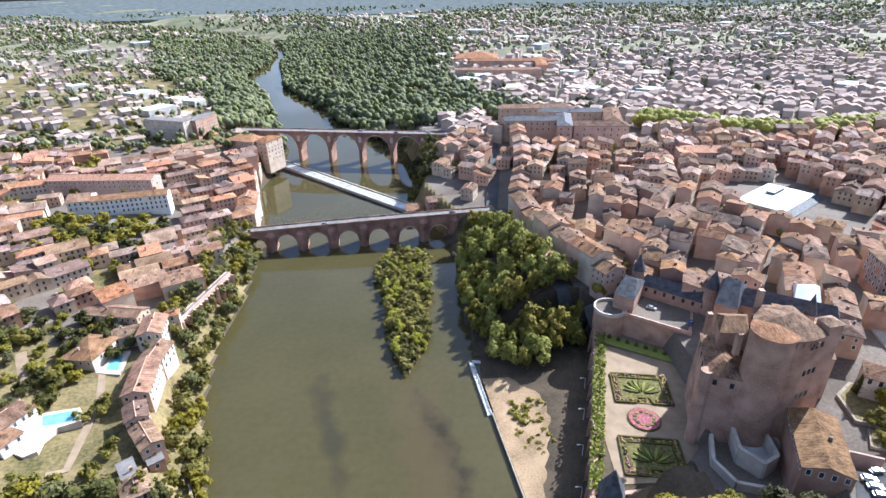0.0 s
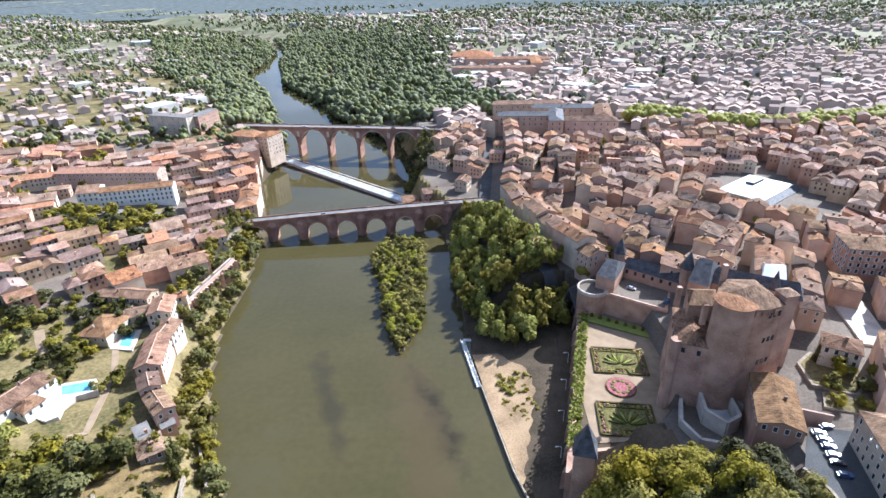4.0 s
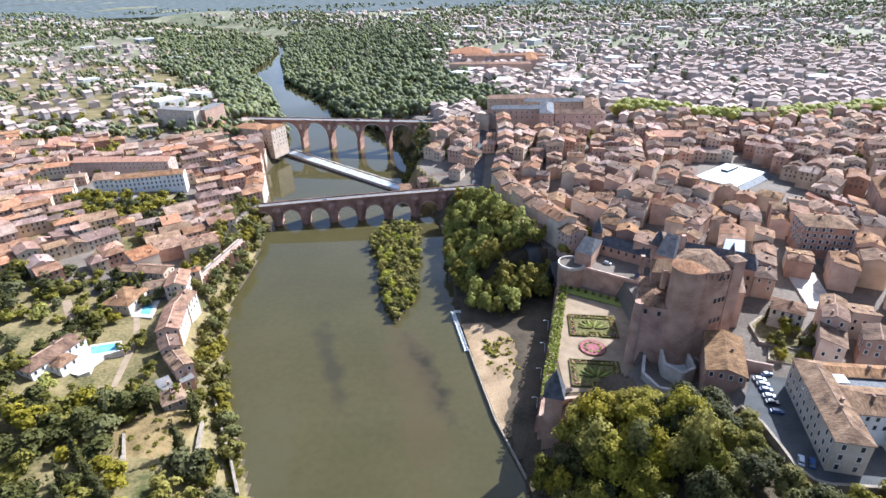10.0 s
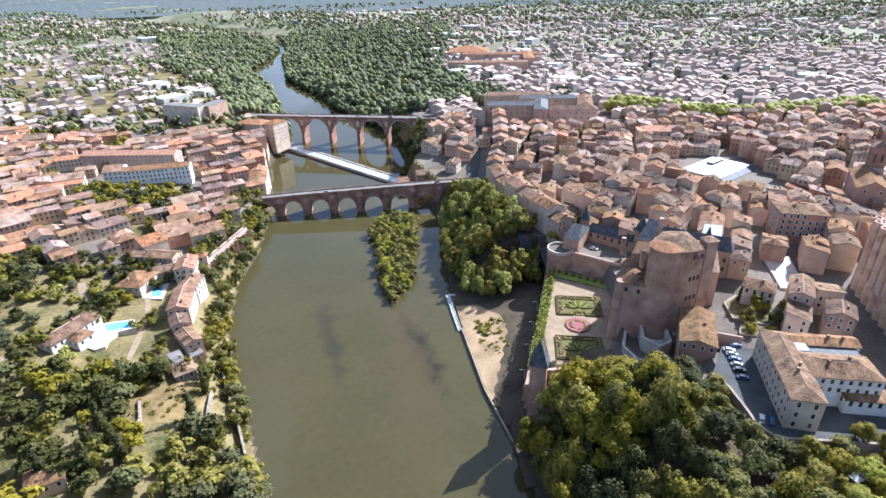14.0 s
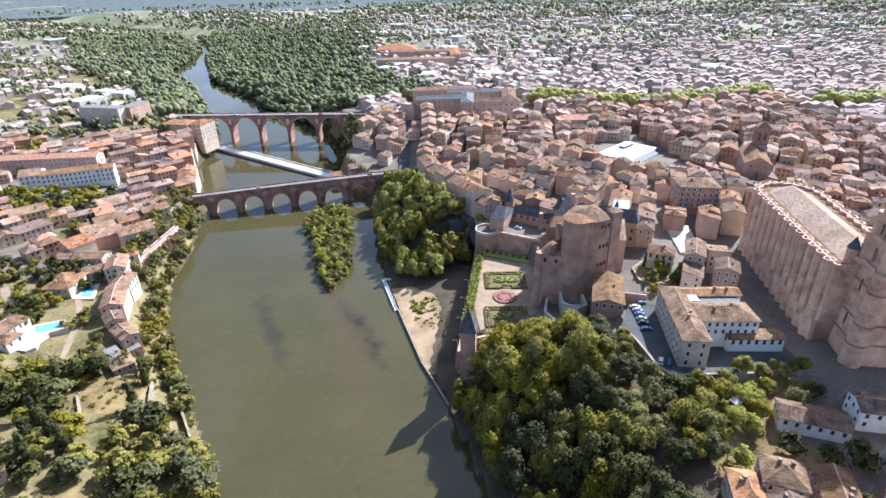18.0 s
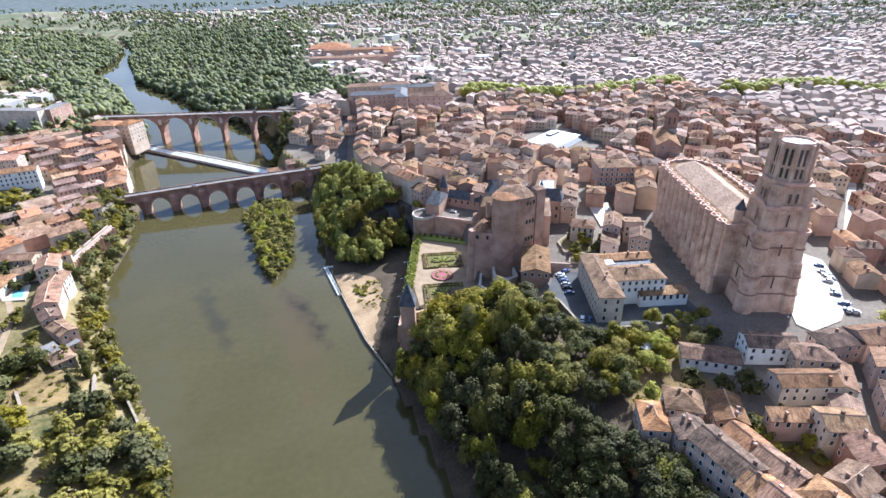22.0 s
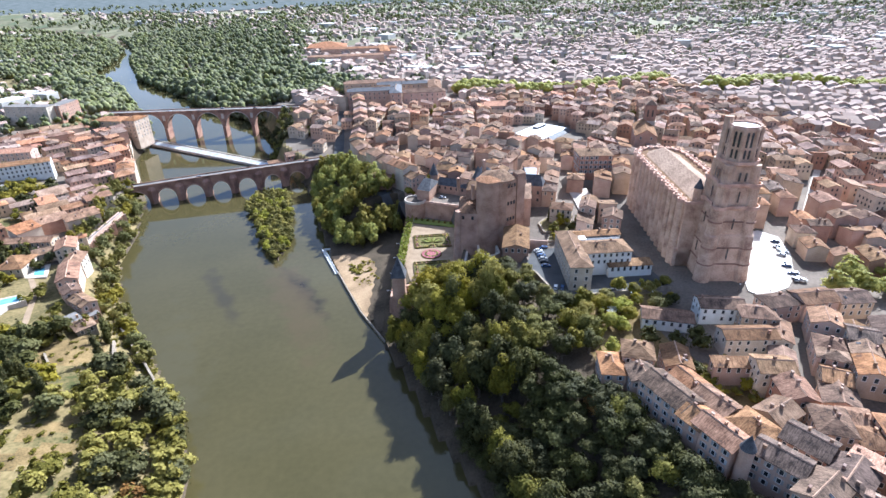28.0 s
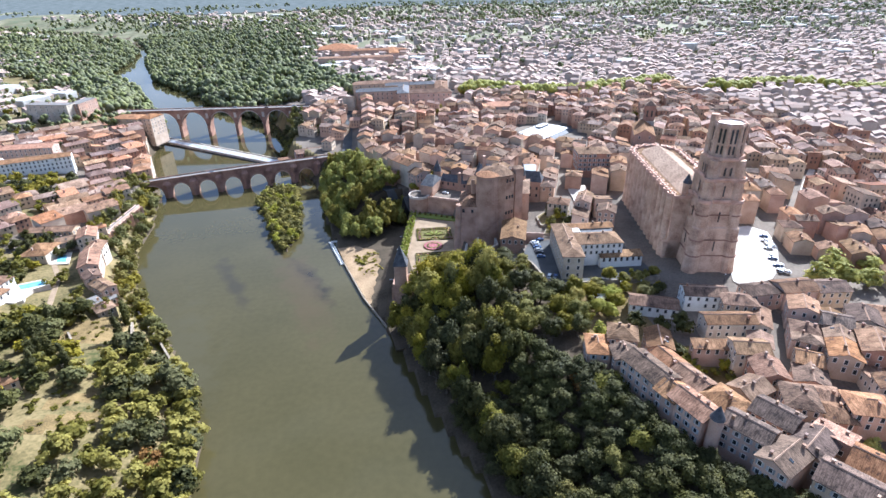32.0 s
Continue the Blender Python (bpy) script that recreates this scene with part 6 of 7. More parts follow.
# ---- trees ----
def crown_mesh(name, material, seed, n_blobs, leaves, rx, rz, leaf, shape="round", core=True):
    """A crown about the origin's axis from many leaf clumps set on a cluster of boughs; its foot is at height 0."""
    r = random.Random(seed)
    b = Build()
    blobs = []
    for k in range(n_blobs):
        for _ in range(40):
            p = Vector((r.uniform(-1, 1), r.uniform(-1, 1), r.uniform(-1, 1)))
            if 0.2 < p.length < 0.98:
                break
        if shape == "tall":
            t = (p.z + 1) / 2
            f = max(0.18, 1 - t) ** 0.6
            p = Vector((p.x * f * 0.55, p.y * f * 0.55, p.z))
            rad = r.uniform(0.35, 0.5) * f
            blobs.append((Vector((p.x * rx, p.y * rx, rz + p.z * rz)), rad * rx * 1.3, rad * rz * 0.35))
        else:
            rad = r.choice((0.17, 0.23, 0.3, 0.38)) * r.uniform(0.85, 1.15)
            low = 0.75 if p.z < 0 else 1.0
            blobs.append((Vector((p.x * rx * 0.76, p.y * rx * 0.76, rz * 0.95 + p.z * rz * 0.68 * low)), rad * rx, rad * (rx + rz) / 2))
    if core:
        for c, a, h in blobs:
            rings = []
            for t in (-0.85, 0.0, 0.85):
                f = math.sqrt(1 - t * t) * 0.62
                rings.append([(c.x + a * f * math.cos(q), c.y + a * f * math.sin(q), c.z + h * t * 0.8) for q in (math.pi * 2 * i / 5 for i in range(5))])
            b.loft(rings, 0)
    mid = Vector((0, 0, rz * 0.8))
    area = [a * a for _, a, _ in blobs]
    for c, a, h in r.choices(blobs, area, k=leaves):
        n = Vector((r.gauss(0, 1), r.gauss(0, 1), r.gauss(0.75, 1))).normalized()
        p = c + Vector((n.x * a, n.y * a, n.z * h)) * r.uniform(0.72, 1.28)
        out = (p - mid).normalized()
        n2 = (n + 0.9 * out + 0.32 * Vector((r.gauss(0, 1), r.gauss(0, 1), r.gauss(0, 1)))).normalized()
        t = n2.cross(Vector((r.gauss(0, 1), r.gauss(0, 1), r.gauss(0, 1)))).normalized()
        q = n2.cross(t)
        s = leaf * r.uniform(0.5, 1.4)
        b.add([p + t * s, p + q * s * 0.75, p - t * s, p - q * s * 0.75 + n2 * s * 0.3], [(0, 1, 2), (0, 2, 3)], 0)
    return b.mesh(name, [material])


def trunk_mesh(h, r0, seed):
    r = random.Random(seed)
    b = Build()
    bend = [(0, 0)] + [(r.uniform(-0.25, 0.25) * k, r.uniform(-0.25, 0.25) * k) for k in (0.5, 1.0)]
    b.loft([[(bend[i][0] + rr * math.cos(a), bend[i][1] + rr * math.sin(a), z) for a in (math.pi * k / 4 for k in range(8))] for i, (z, rr) in enumerate(((-1.2, r0 * 1.3), (h * 0.5, r0 * 0.85), (h, r0 * 0.6)))])
    for k in range(5):
        a = k * 1.257 + r.uniform(-0.3, 0.3)
        e = Vector((math.cos(a) * h * 0.55, math.sin(a) * h * 0.55, h * r.uniform(1.2, 1.7)))
        o = Vector((bend[2][0], bend[2][1], h * 0.9))
        b.loft([[o + Vector((rr * math.cos(q), rr * math.sin(q), 0)) for q in (0, 2.1, 4.2)] for rr in (r0 * 0.45,)] + [[e + Vector((r0 * 0.12 * math.cos(q), r0 * 0.12 * math.sin(q), 0)) for q in (0, 2.1, 4.2)]])
    return b.mesh("trunk", [BARK])


TR = [trunk_mesh(4.0, 0.34, 1), trunk_mesh(5.0, 0.45, 2)]
KINDS = {
    "dark": [crown_mesh("crown", LEAF_D, s, 26, 1900, 5.0, 5.4, 0.34) for s in (1, 2, 3)],
    "mid": [crown_mesh("crown", LEAF_M, s, 26, 1900, 5.0, 5.0, 0.34) for s in (4, 5, 6)],
    "yellow": [crown_mesh("crown", LEAF_Y, s, 34, 2200, 5.0, 5.6, 0.31) for s in (7, 8)],
    "plane": [crown_mesh("crown", LEAF_P, s, 34, 2200, 5.0, 5.0, 0.31) for s in (17, 18)],
    "grey": [crown_mesh("crown", LEAF_G, s, 24, 1900, 5.0, 4.6, 0.32) for s in (9, 10)],
    "autumn": [crown_mesh("crown", LEAF_O, s, 20, 1700, 5.0, 4.6, 0.3) for s in (11,)],
    "cypress": [crown_mesh("crown", LEAF_D, s, 34, 1300, 3.0, 7.5, 0.24, "tall") for s in (12, 13)],
    "bush": [crown_mesh("crown", LEAF_M, s, 12, 800, 5.0, 3.6, 0.42) for s in (14, 15, 16)],
}
WORDS = {"dark": "dark green broadleaf tree with a dense crown", "mid": "green broadleaf tree with a rounded crown", "yellow": "tall plane tree with yellowing leaves", "plane": "bright yellow-green plane tree beside the square", "grey": "grey-green willow-like tree with loose boughs", "autumn": "tree with rusty autumn leaves", "cypress": "slender dark green cypress tree", "bush": "spreading green leafy shrub"}
tr_rng = random.Random(5)
tree_count = 0
LOOSE = {}


LOW = {k: crown_mesh("crown", MT, s + 3, 14, 430, 5.0, 5.2, 0.62) for s, (k, MT) in enumerate((("dark", LEAF_D), ("mid", LEAF_M), ("yellow", LEAF_Y), ("plane", LEAF_P), ("grey", LEAF_G), ("autumn", LEAF_O), ("bush", LEAF_M)))}
def shape_of(me):
    return np.array([v.co for v in me.vertices]), [tuple(p.vertices) for p in me.polygons]


LOW_DATA = {k: shape_of(me) for k, me in LOW.items()}


def tree(x, y, kind, radius, height, z=None, group="trees", loose=False):
    """A tree of that crown radius and full height."""
    global tree_count
    z = land(x, y) if z is None else z
    if loose or tree_count >= 300 and kind != "cypress":
        v, f = LOW_DATA[kind]
        a = tr_rng.uniform(0, 6.28)
        c, s = math.cos(a), math.sin(a)
        g = LOOSE.setdefault((group, kind), Build())
        q = v * (radius / 5, radius / 5, height / 10.0)
        k = len(g.v)
        g.v += [(x + c * p[0] - s * p[1], y + s * p[0] + c * p[1], z + p[2] - 0.3) for p in q]
        g.f += [tuple(i + k for i in fc) for fc in f]
        return None
    tree_count += 1
    ob = thing("bush" if kind == "bush" else "tree", WORDS[kind], "bush" if kind == "bush" else "tree", group, at=pose(x, y, z - 0.1, 0, 0, tr_rng.uniform(0, 360)))
    me = tr_rng.choice(KINDS[kind])
    full = {"cypress": 15.0, "bush": 6.6}.get(kind, 10.2)
    foot = 0.0 if kind in ("bush", "cypress") else min(0.13 * height, 2.4)
    cr = part("crown", me, None, ob)
    base_r = 2.2 if kind == "cypress" else 5.0
    cr.matrix_basis = pose(0, 0, foot - (0.2 if foot else 0)) @ Matrix.Diagonal((radius / base_r, radius / base_r * tr_rng.uniform(0.88, 1.12), (height - foot) / full, 1))
    if kind != "bush":
        tk = part("trunk", tr_rng.choice(TR), None, ob)
        s = max(foot, 1.0) * 1.5 / 4.0
        tk.matrix_basis = Matrix.Diagonal((radius / 5, radius / 5, s, 1))
    return ob


def grove(poly, gap, kinds, radius, height, seed, group, clear=(), z=None, loose=False):
    r = random.Random(seed)
    xs, ys = [p[0] for p in poly], [p[1] for p in poly]
    done = []
    for _ in range(int((max(xs) - min(xs)) * (max(ys) - min(ys)) / gap**2 * 9)):
        x, y = r.uniform(min(xs), max(xs)), r.uniform(min(ys), max(ys))
        if not inside(x, y, poly) or any((x - a) ** 2 + (y - b) ** 2 < gap**2 for a, b in done) or any(inside(x, y, p) for p in clear):
            continue
        done.append((x, y))
        rad = r.uniform(*radius)
        tree(x, y, r.choice(kinds), rad, rad * r.uniform(*height), group=group, z=z, loose=loose)
    return done


for x, y in FOOT_TREES:
    tree(x, y, "dark", tr_rng.uniform(3.4, 4.6), tr_rng.uniform(7.5, 10.5), group="wooded bank")
FOREST_CLEAR = [[(99, 62), (104, 54), (126, 50), (126, 70), (114, 114), (101, 106)]]
grove([(36, 82), (46, 50), (50, 26), (76, 24), (82, 50), (78, 84), (40, 86)], 6.0, ["dark"] * 4 + ["mid"] * 5 + ["yellow", "yellow", "grey"], (4.6, 6.8), (2.9, 3.7), 31, "wooded bank", clear=FOREST_CLEAR)
grove([(77, 24), (106, 28), (112, 52), (102, 62), (96, 84), (79, 84), (83, 50)], 5.9, ["dark"] * 3 + ["mid"] * 4 + ["yellow", "grey"], (4.0, 6.0), (1.8, 2.5), 47, "wooded bank", clear=FOREST_CLEAR)
grove([(104, 44), (122, 38), (152, 48), (158, 60), (122, 61), (108, 57)], 6.5, ["yellow", "mid", "mid", "yellow", "dark"], (2.6, 4.2), (1.5, 2.1), 48, "terrace garden trees", clear=[[(128, 28), (152, 26), (152, 44), (130, 44)], [(118, 46), (130, 46), (130, 52), (118, 52)]])
grove([(40, 87), (97, 85), (99, 98), (80, 99), (60, 96)], 6.0, ["dark", "mid", "dark"], (3.4, 5.0), (1.5, 2.1), 46, "wooded bank", clear=FOREST_CLEAR)
grove([(50, 21), (62, -20), (75, -60), (95, -110), (142, -106), (134, -72), (118, -50), (109, -38), (106, -28), (102, -8), (97, 4), (94, 8), (88, 21)], 4.9, ["dark"] * 11 + ["mid", "grey"], (4.2, 6.2), (1.45, 1.95), 45, "wooded bank")
for k in range(15):
    y = 20 - 6.4 * k
    tree(lerp(y, [(-110, 96), (-60, 76), (-20, 63), (20, 52)]) + tr_rng.uniform(2, 6), y, ("dark", "dark", "mid")[k % 3], tr_rng.uniform(5.2, 6.6), tr_rng.uniform(16.5, 20.5), group="wooded bank")
for x, y, k, rad, h in ((50, 94, "yellow", 8, 18), (58, 95, "yellow", 9, 18), (66, 93, "yellow", 8.5, 15), (73, 90, "yellow", 7, 13), (55, 84, "yellow", 8.5, 22), (66, 82, "yellow", 8.5, 19), (57, 76, "yellow", 8.5, 22), (50, 66, "yellow", 7.5, 20), (68, 72, "yellow", 7.5, 21), (60, 62, "yellow", 7, 19), (78, 80, "yellow", 7, 20), (50, 80, "dark", 6.5, 17), (86, 95, "dark", 6, 11), (95, 94, "dark", 5.5, 9), (101, 84, "mid", 5, 10), (78, 86, "dark", 6.5, 15), (118, 40, "plane", 4.5, 9), (128, 48, "plane", 5, 8), (126, 57, "mid", 4, 7), (140, 58, "mid", 3.5, 6.5), (150, 58, "mid", 3.5, 6.5), (92, 2, "autumn", 4.5, 9), (133, 62, "mid", 3, 5.5), (138, 53, "yellow", 3, 5), (120, 50, "yellow", 4.5, 9), (122, 37, "plane", 4, 8), (118, 43, "mid", 4, 8), (110, 36, "mid", 4.5, 9), (112, 26, "plane", 4, 8), (143.7, 19.3, "dark", 5.5, 10), (137, 22, "dark", 4, 8), (136, 2, "mid", 4, 7), (146, -3, "yellow", 4, 6), (128, 28, "dark", 4.5, 8), (150, 47, "dark", 4, 7), (160, 42, "dark", 3, 5), (128, 60, "mid", 3, 5.5), (146, 60, "mid", 3, 5.5), (156, 60, "dark", 2.5, 4.5), (106, 22, "mid", 4, 8)):
    tree(x, y, k, rad, h, group="palace trees")
grove([(14, 215), (20, 195), (36, 188), (50, 195), (66, 205), (62, 230), (48, 260), (38, 300), (16, 318), (9, 300), (10, 250)], 5.9, ["plane", "mid", "yellow", "mid", "plane"], (4.6, 6.8), (2.5, 3.1), 32, "quay trees", clear=[[(60, 200), (90, 200), (90, 240), (66, 226)]])
for x, y, rad, h in ((40, 206, 8.5, 24), (52, 207, 8, 22), (28, 225, 8, 21)):
    tree(x, y, "yellow", rad, h, group="quay trees")
grove(ISLE, 3.6, ["mid", "mid", "yellow", "plane"], (2.8, 4.4), (1.5, 2.1), 33, "island trees")
grove(ISLE, 4.2, ["bush"], (1.8, 2.8), (0.8, 1.1), 34, "island scrub", loose=True)
for k in range(34):
    tree(25 + 14 * tr_rng.random(), 142 + 26 * tr_rng.random(), "yellow", tr_rng.uniform(0.8, 1.6), tr_rng.uniform(0.8, 1.5), group="strand grass", loose=True)
for k in range(14):
    tree(24 + 14 * tr_rng.random(), 156 + 16 * tr_rng.random(), "yellow", 1.8, 1.9, group="strand scrub")
left_edge = [(shore_l(y) - 1.5, y) for y in range(100, 330, 12)]
grove(left_edge + [(x - 22, y) for x, y in left_edge[::-1]], 5.6, ["mid", "mid", "mid", "grey", "yellow"], (4.2, 6.4), (1.5, 2.1), 35, "left bank trees", clear=[[(-74, 98), (-78, 112), (-88, 132), (-112, 134), (-112, 98)], [(-136, 210), (-113, 196), (-107, 165), (-103, 150), (-93, 130), (-110, 126), (-126, 160)]])
for k in range(80):
    y = tr_rng.uniform(88, 150)
    tree(shore_l(y) - tr_rng.uniform(1, 14), y, "bush", tr_rng.uniform(1.4, 3.0), tr_rng.uniform(1.4, 2.8), group="terrace shrubs", loose=True)
CYP = ((-88, 112, 15), (-86, 95, 16), (-112, 84, 16), (-108, 72, 17), (-97, 70, 15), (-116, 107, 14), (-90, 118, 12), (-118, 62, 14), (-104, 76, 15), (-106, 66, 16))
CLEAR = [[(-116, 109), (-102, 79), (-85, 92), (-85, 118), (-96, 124)], [(-106, 26), (-74, 42), (-68, 50), (-72, 58), (-88, 52), (-107, 43)], [(-101, 43), (-82, 52), (-84, 63), (-102, 58)]] + [rect(x, y, 0, 8, 8) for x, y, _ in CYP]
for k in range(25):
    y = -48 + 5.2 * k
    tree(shore_l(y) - tr_rng.uniform(1.5, 4.0), y, ("mid", "grey", "yellow", "mid", "dark", "mid", "yellow")[k % 7], tr_rng.uniform(4.6, 6.6), tr_rng.uniform(8, 12.5) if y < 66 else 6.5, group="left bank grove")
for x, y, k, rad, h in ((-80, 64, "yellow", 6.8, 12), (-58, 21, "autumn", 5, 8), (-55, 60, "grey", 7.5, 13), (-49, 31, "yellow", 7, 14), (-68, 33, "grey", 6.5, 10), (-79, 88, "dark", 7, 12), (-67, 71, "yellow", 6, 8), (-64, 50, "mid", 7.5, 13), (-52, 45, "mid", 6.5, 12), (-60, 36, "dark", 6.5, 11), (-52, 12, "mid", 7, 12), (-74, 74, "mid", 6, 10), (-70, 62, "grey", 6, 10)):
    tree(x, y, k, rad, h, group="left bank grove")
grove([(-46, -45), (-46, 30), (-56, 68), (-66, 86), (-84, 92), (-92, 62), (-88, 10), (-100, -45)], 7.2, ["mid", "yellow", "mid", "yellow", "dark", "yellow", "grey"], (4.6, 7.4), (1.3, 1.8), 36, "left bank grove", clear=CLEAR)
for x, y, k, rad, h in ((-105, 116, "dark", 6, 13), (-112, 113, "dark", 6.5, 13), (-98, 120, "mid", 4.5, 9), (-119, 110, "mid", 6, 11), (-127, 112, "yellow", 6, 10), (-135, 110, "mid", 6.5, 11), (-143, 108, "dark", 6.5, 12), (-152, 110, "mid", 6, 10), (-122, 104, "dark", 6.5, 13), (-130, 102, "mid", 6.5, 12), (-140, 100, "yellow", 6, 10), (-125, 120, "mid", 4, 7), (-160, 118, "dark", 6, 11), (-162, 132, "mid", 6, 11), (-158, 142, "dark", 6, 10), (-150, 148, "mid", 5, 9)):
    tree(x, y, k, rad, h, group="garden trees")
grove([(-92, 62), (-98, 84), (-114, 108), (-126, 104), (-180, 104), (-200, 60), (-190, -30), (-104, -40)], 8.0, ["dark", "dark", "dark", "mid", "grey", "dark", "yellow"], (4.8, 7.6), (1.25, 1.7), 37, "garden trees", clear=CLEAR)
for k in range(30):
    tree(-104 + 34 * tr_rng.random(), 32 + 26 * tr_rng.random(), "bush", tr_rng.uniform(0.8, 2.2), tr_rng.uniform(0.9, 2.0), group="terrace shrubs", loose=True)
for k in range(36):
    tree(-112 + 24 * tr_rng.random(), 86 + 32 * tr_rng.random(), "bush", tr_rng.uniform(0.9, 1.8), tr_rng.uniform(1.0, 1.8), group="terrace shrubs", loose=True)
for x, y, h in CYP + ((-155, 186, 9), (-146, 192, 9), (-152, 200, 9), (-125, 185, 8)):
    tree(x, y, "cypress", 2.3, h + 3.5, group="cypresses")
grove([(-200, 150), (-160, 145), (-155, 200), (-215, 215), (-240, 180)], 7, ["dark", "mid", "grey", "yellow"], (4.5, 7), (1.3, 1.8), 38, "villa garden trees", clear=TAKEN[-20:], loose=True)
grove([(-215, 215), (-150, 208), (-135, 196), (-150, 150), (-165, 160), (-230, 170)], 7, ["dark", "mid", "grey", "mid"], (3.5, 5.5), (1.2, 1.7), 42, "villa garden trees", clear=[rect(-139, 173, -10, 17, 15, 4)])
grove([(-200, 150), (-172, 146), (-172, 108), (-205, 100)], 7.5, ["dark", "mid", "grey"], (3.5, 5.5), (1.2, 1.7), 43, "villa garden trees", loose=True)
for x, y, k, rad in ((-155.7, 168.2, "mid", 5.5), (-148, 171, "yellow", 4), (-114.4, 134.3, "mid", 4.5), (-180.5, 191.7, "mid", 6), (-189.3, 187.7, "dark", 5.5), (-177.5, 167.6, "plane", 5.5), (-158, 150, "bush", 3), (-146, 121, "plane", 5.5), (-132.5, 119, "mid", 5.5), (-108.1, 117.1, "grey", 4.5), (-121.1, 114, "grey", 6), (-111.1, 109.3, "mid", 4.5), (-158.2, 186.5, "dark", 5), (-119, 126, "bush", 2.2), (-128, 155, "mid", 5), (-118, 158, "bush", 3.5), (-133, 150, "mid", 4), (-116, 125, "bush", 4), (-110, 118, "mid", 4.5), (-122, 118, "bush", 3), (-160, 150, "dark", 5.5), (-168, 128, "mid", 5), (-150, 160, "mid", 4), (238, 43, "plane", 8), (250, 36, "plane", 7), (146, 8, "mid", 3.5), (140, 7, "bush", 3), (136, 8, "dark", 3.5), (141, -5, "bush", 2.6), (136, -3, "yellow", 3), (145, -9, "mid", 3), (134, 2, "bush", 2.4), (222, 35, "plane", 7.5), (232, 32, "plane", 7.5), (240, 26, "plane", 7), (162, -47, "plane", 4), (150, 130, "mid", 5), (146, 138, "mid", 4), (131, 119, "yellow", 3.5), (138, 117, "mid", 3.5), (144, 124, "dark", 4.5), (148, 145, "dark", 4), (141, 133, "yellow", 5), (134, 126, "mid", 4.5), (137, 140, "cypress", 2), (170, 300, "dark", 6), (159, 288, "dark", 6)):
    tree(x, y, k, rad, rad * 1.6 if k != "cypress" else 12, group="garden trees")
grove([(-245, 266), (-165, 268), (-172, 312), (-246, 316)], 6.5, ["dark", "mid", "yellow"], (4.5, 6.5), (1.3, 1.7), 39, "court trees", loose=True)
for k in range(150):
    y = tr_rng.uniform(215, 560)
    x = shore_l(y) - tr_rng.uniform(60, 300)
    tree(x, y, tr_rng.choice(("dark", "mid", "mid", "yellow")), tr_rng.uniform(3.5, 6), tr_rng.uniform(6, 10), group="street trees", loose=True)
for x, y, k, rad in ((-370, 441, "mid", 8), (-324, 393, "mid", 8), (-332, 400, "dark", 7), (-354, 454, "dark", 8), (-362, 448, "mid", 7), (-269, 404, "yellow", 9), (-376, 514, "dark", 7), (-330, 569, "dark", 8), (-322, 560, "mid", 7), (-191, 565, "yellow", 7), (-204, 566, "mid", 7), (-218, 568, "yellow", 7), (-230, 566, "mid", 7), (143, 262, "dark", 5.5), (150, 264, "dark", 5), (99, 284, "mid", 4), (81, 270, "mid", 3.5)):
    tree(x, y, k, rad, rad * 1.7, group="street trees", loose=True)
grove([(-26, 400), (-10, 410), (-4, 470), (-24, 485), (-32, 470), (-22, 430)], 6, ["dark", "mid"], (4, 6), (1.8, 2.4), 40, "upper quay trees", loose=True)
grove([(-22, 402), (8, 398), (14, 420), (-10, 440)], 7, ["dark", "mid"], (3.5, 5), (1.3, 1.8), 44, "upper quay trees", loose=True)
grove([(48, 410), (150, 408), (150, 424), (48, 426)], 9, ["yellow", "mid"], (3.5, 5), (1.5, 2), 41, "avenue trees", loose=True)


for (g, k), b in LOOSE.items():
    thing(g.replace(" ", "_"), "many leafy green crowns grown together", "trees", kind="stuff", b=b, material={"dark": LEAF_D, "mid": LEAF_M, "yellow": LEAF_Y, "plane": LEAF_P, "grey": LEAF_G, "autumn": LEAF_O, "bush": LEAF_M}[k])


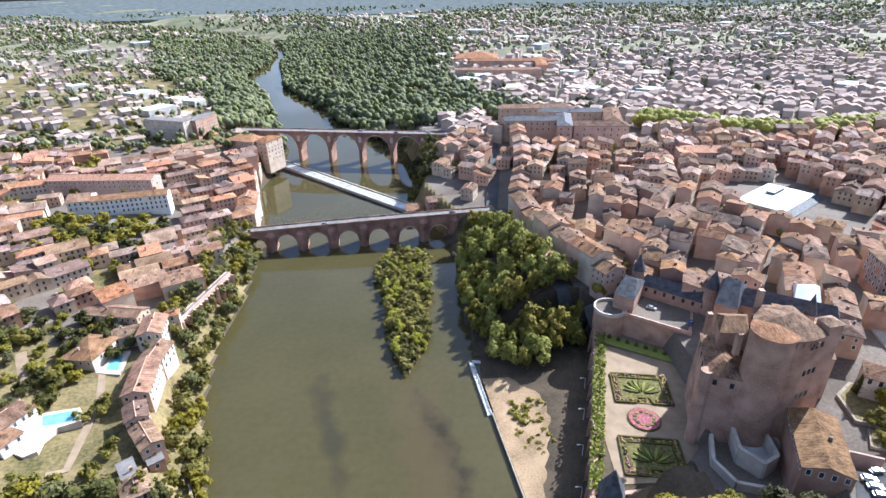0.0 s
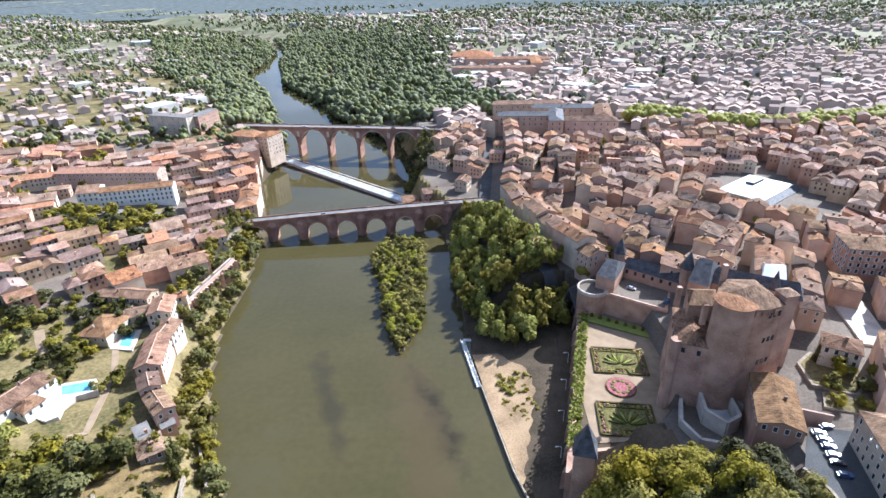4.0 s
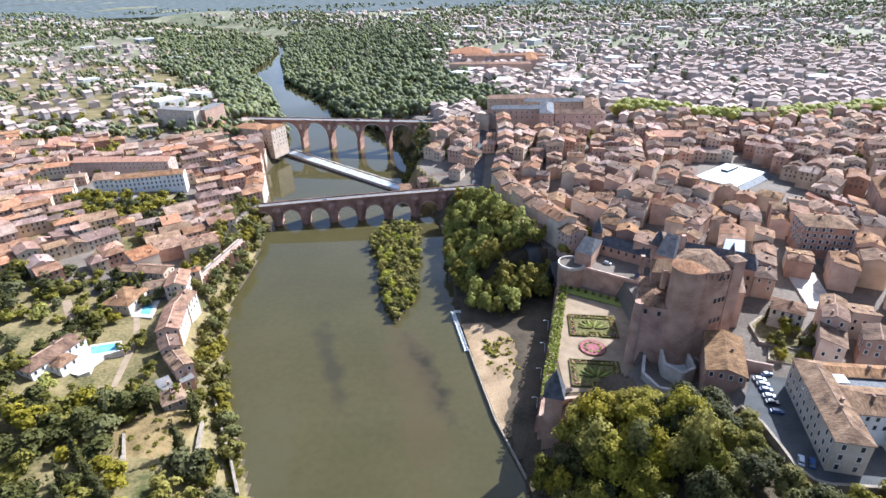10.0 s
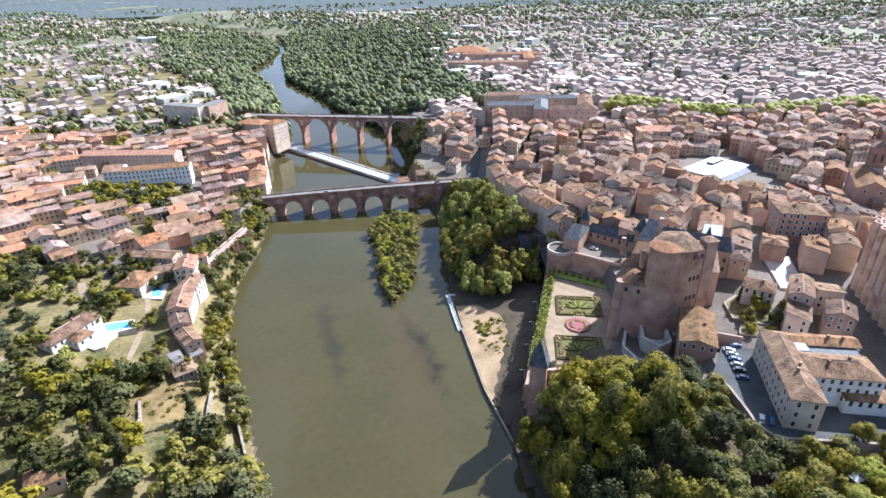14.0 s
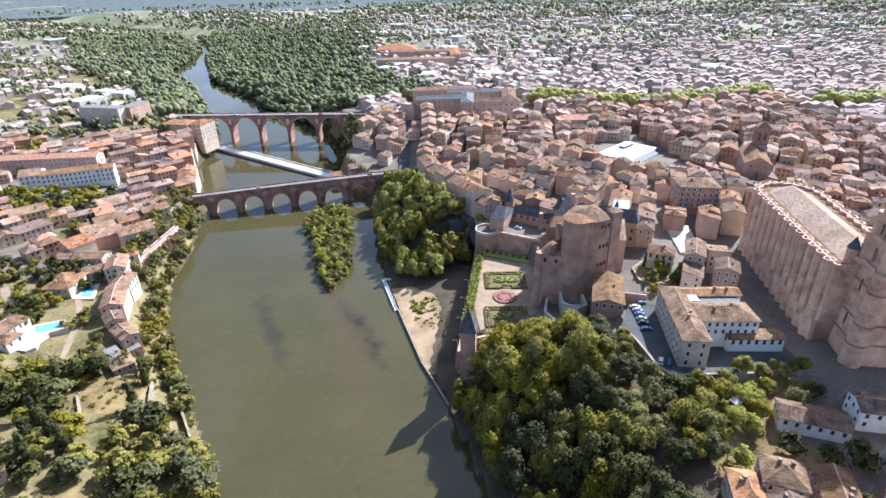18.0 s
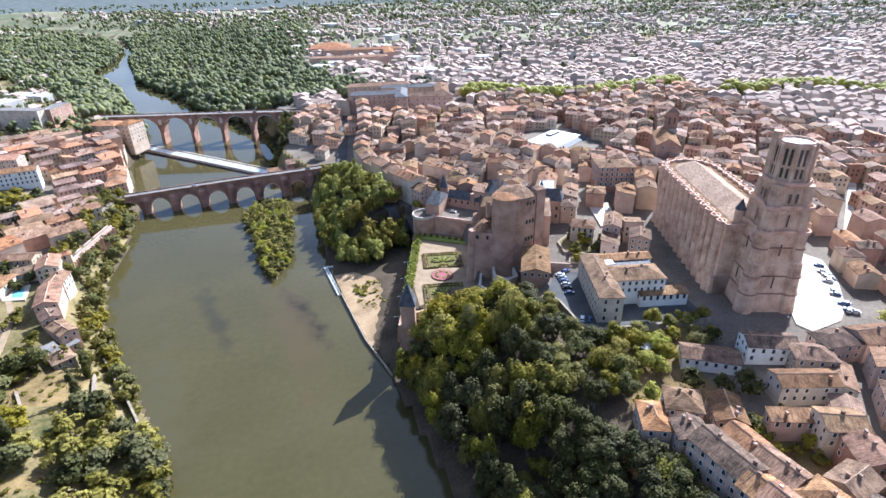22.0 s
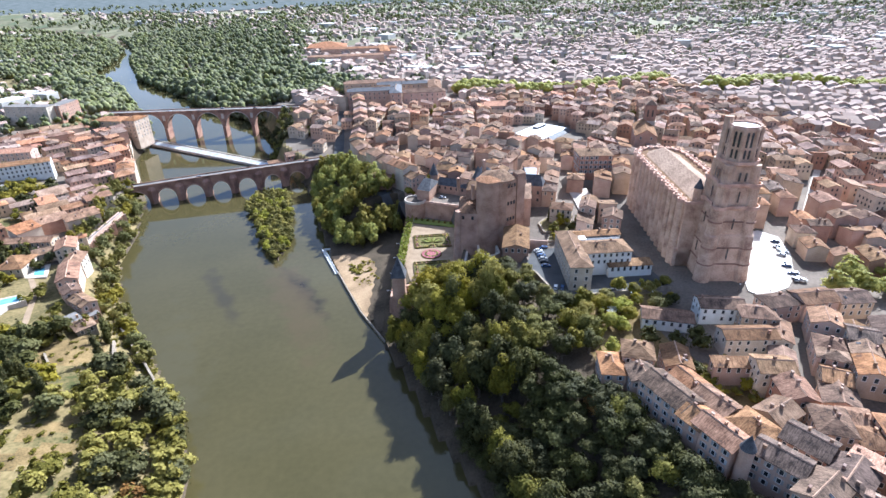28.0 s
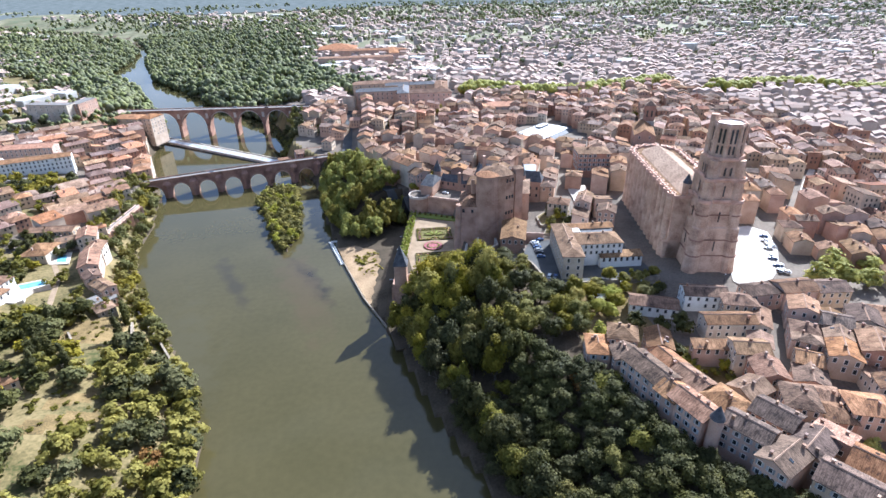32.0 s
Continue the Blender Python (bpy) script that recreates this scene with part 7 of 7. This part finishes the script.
# ---- woods past counting ----
def woods(name, label, seed, place, count, size, material=None, clumps=5, far=False):
    r = random.Random(seed)
    b = Build()
    done = 0
    for _ in range(count * 6):
        p = place(r)
        if p is None:
            continue
        x, y = p
        z = land(x, y)
        s = r.uniform(*size)
        for _ in range(clumps):
            cx, cy, cz = x + r.uniform(-0.6, 0.6) * s, y + r.uniform(-0.6, 0.6) * s, z + s * r.uniform(0.5, 1.5)
            a = s * r.uniform(0.28, 0.62)
            t0 = r.uniform(0, 6)
            verts = [(cx, cy, cz + a * r.uniform(0.8, 1.1))]
            if far:
                verts += [(cx + a * r.uniform(0.75, 1.2) * math.cos(t0 + q), cy + a * r.uniform(0.75, 1.2) * math.sin(t0 + q), cz + a * r.uniform(-0.2, 0.3)) for q in (2 * math.pi * i / 5 for i in range(5))] + [(cx, cy, cz - a * 1.3)]
                b.add(verts, [(0, 1 + i, 1 + (i + 1) % 5) for i in range(5)] + [(6, 1 + (i + 1) % 5, 1 + i) for i in range(5)], 0)
                continue
            for zz, f in ((0.45, 0.8), (-0.3, 1.0)):
                verts += [(cx + a * f * r.uniform(0.75, 1.2) * math.cos(t0 + q), cy + a * f * r.uniform(0.75, 1.2) * math.sin(t0 + q), cz + a * zz * r.uniform(0.7, 1.3)) for q in (2 * math.pi * i / 6 for i in range(6))]
            verts.append((cx, cy, cz - a * 1.3))
            faces = [(0, 1 + i, 1 + (i + 1) % 6) for i in range(6)] + [(1 + i, 7 + i, 7 + (i + 1) % 6, 1 + (i + 1) % 6) for i in range(6)] + [(13, 7 + (i + 1) % 6, 7 + i) for i in range(6)]
            b.add(verts, faces, 0)
        done += 1
        if done >= count:
            break
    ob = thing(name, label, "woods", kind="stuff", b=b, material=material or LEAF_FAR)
    ob.data.polygons.foreach_set("use_smooth", [True] * len(ob.data.polygons))
    return ob


def river_belt(r):
    y = r.uniform(545, 1700)
    if r.random() < 0.62:
        return shore_r(y) + r.random() ** 1.3 * (150 + (y - 545) * 0.32), y
    return shore_l(y) - r.random() ** 1.2 * (75 + max(0, y - 760) * 0.35), y


def suburb_l(r):
    y = r.uniform(450, 2100)
    x = shore_l(y) - r.uniform(30, 500 + y * 0.7)
    return (x, y) if noise.noise((x * 0.008, y * 0.008, 3)) > -0.1 else None


def suburb_r(r):
    y = r.uniform(560, 2300)
    x = shore_r(y) + r.uniform(120, 600 + y * 1.3)
    return (x, y) if noise.noise((x * 0.006, y * 0.006, 8)) > -0.22 else None


def plain(r):
    y = 1500 + 1500 * r.random() ** 1.2
    x = r.uniform(-1, 1) * (900 + 1.2 * y)
    return (x, y) if noise.noise((x * 0.0022, y * 0.005, 4)) > -0.08 else None


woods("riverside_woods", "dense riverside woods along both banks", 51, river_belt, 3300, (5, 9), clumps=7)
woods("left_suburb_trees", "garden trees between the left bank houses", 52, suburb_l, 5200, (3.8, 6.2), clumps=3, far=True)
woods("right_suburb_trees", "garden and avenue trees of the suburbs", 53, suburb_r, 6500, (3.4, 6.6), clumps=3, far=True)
def boulevard(r):
    t = r.random()
    if r.random() < 0.4:
        return 450 + 190 * t + r.uniform(-9, 9), lerp(450 + 190 * t, [(450, 415), (524, 417), (570, 408), (590, 362), (640, 348)]) + r.uniform(-9, 9)
    return 183 + 250 * t + r.uniform(-8, 8), lerp(183 + 250 * t, [(180, 502), (214, 498), (250, 465), (280, 452), (312, 452), (352, 459), (440, 478)]) + r.uniform(-8, 8)


def courts(r):
    x, y = r.uniform(60, 420), r.uniform(170, 470)
    return (x, y) if x < 262 + 1.05 * (y + 60) and free_of(x, y, 3) and noise.noise((x * 0.03, y * 0.03, 2)) > 0.3 else None


woods("boulevard_trees", "long row of yellow-green boulevard trees", 55, boulevard, 420, (6, 9), LEAF_P, clumps=9)
woods("court_garden_trees", "small trees in the courts between old houses", 56, courts, 90, (2.5, 4), LEAF_M)
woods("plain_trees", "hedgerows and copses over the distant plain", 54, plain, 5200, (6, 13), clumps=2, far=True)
vn = Build()
rv = random.Random(61)
for _ in range(900):
    t = rv.random()
    x, y = 40 + 21 * t + rv.uniform(-0.6, 3.6), 103 + 74 * t
    p = Vector((x, y, rv.uniform(26.2, 28.6)))
    n = Vector((rv.gauss(0, 1), rv.gauss(0, 1), rv.gauss(1, 1))).normalized()
    a = n.orthogonal().normalized() * 0.6
    c = n.cross(a)
    vn.add([p + a, p + c, p - a, p - c], [(0, 1, 2, 3)])
part("vine_leaves", vn, VINE, vp)
for k in range(14):
    t = (k + 0.5) / 14
    for o in (0.2, 2.6):
        part("post", Build().cyl(41 + 21 * t + o, 103 + 74 * t, 24.8, 27.6, 0.15, n=6), STONE, vp)
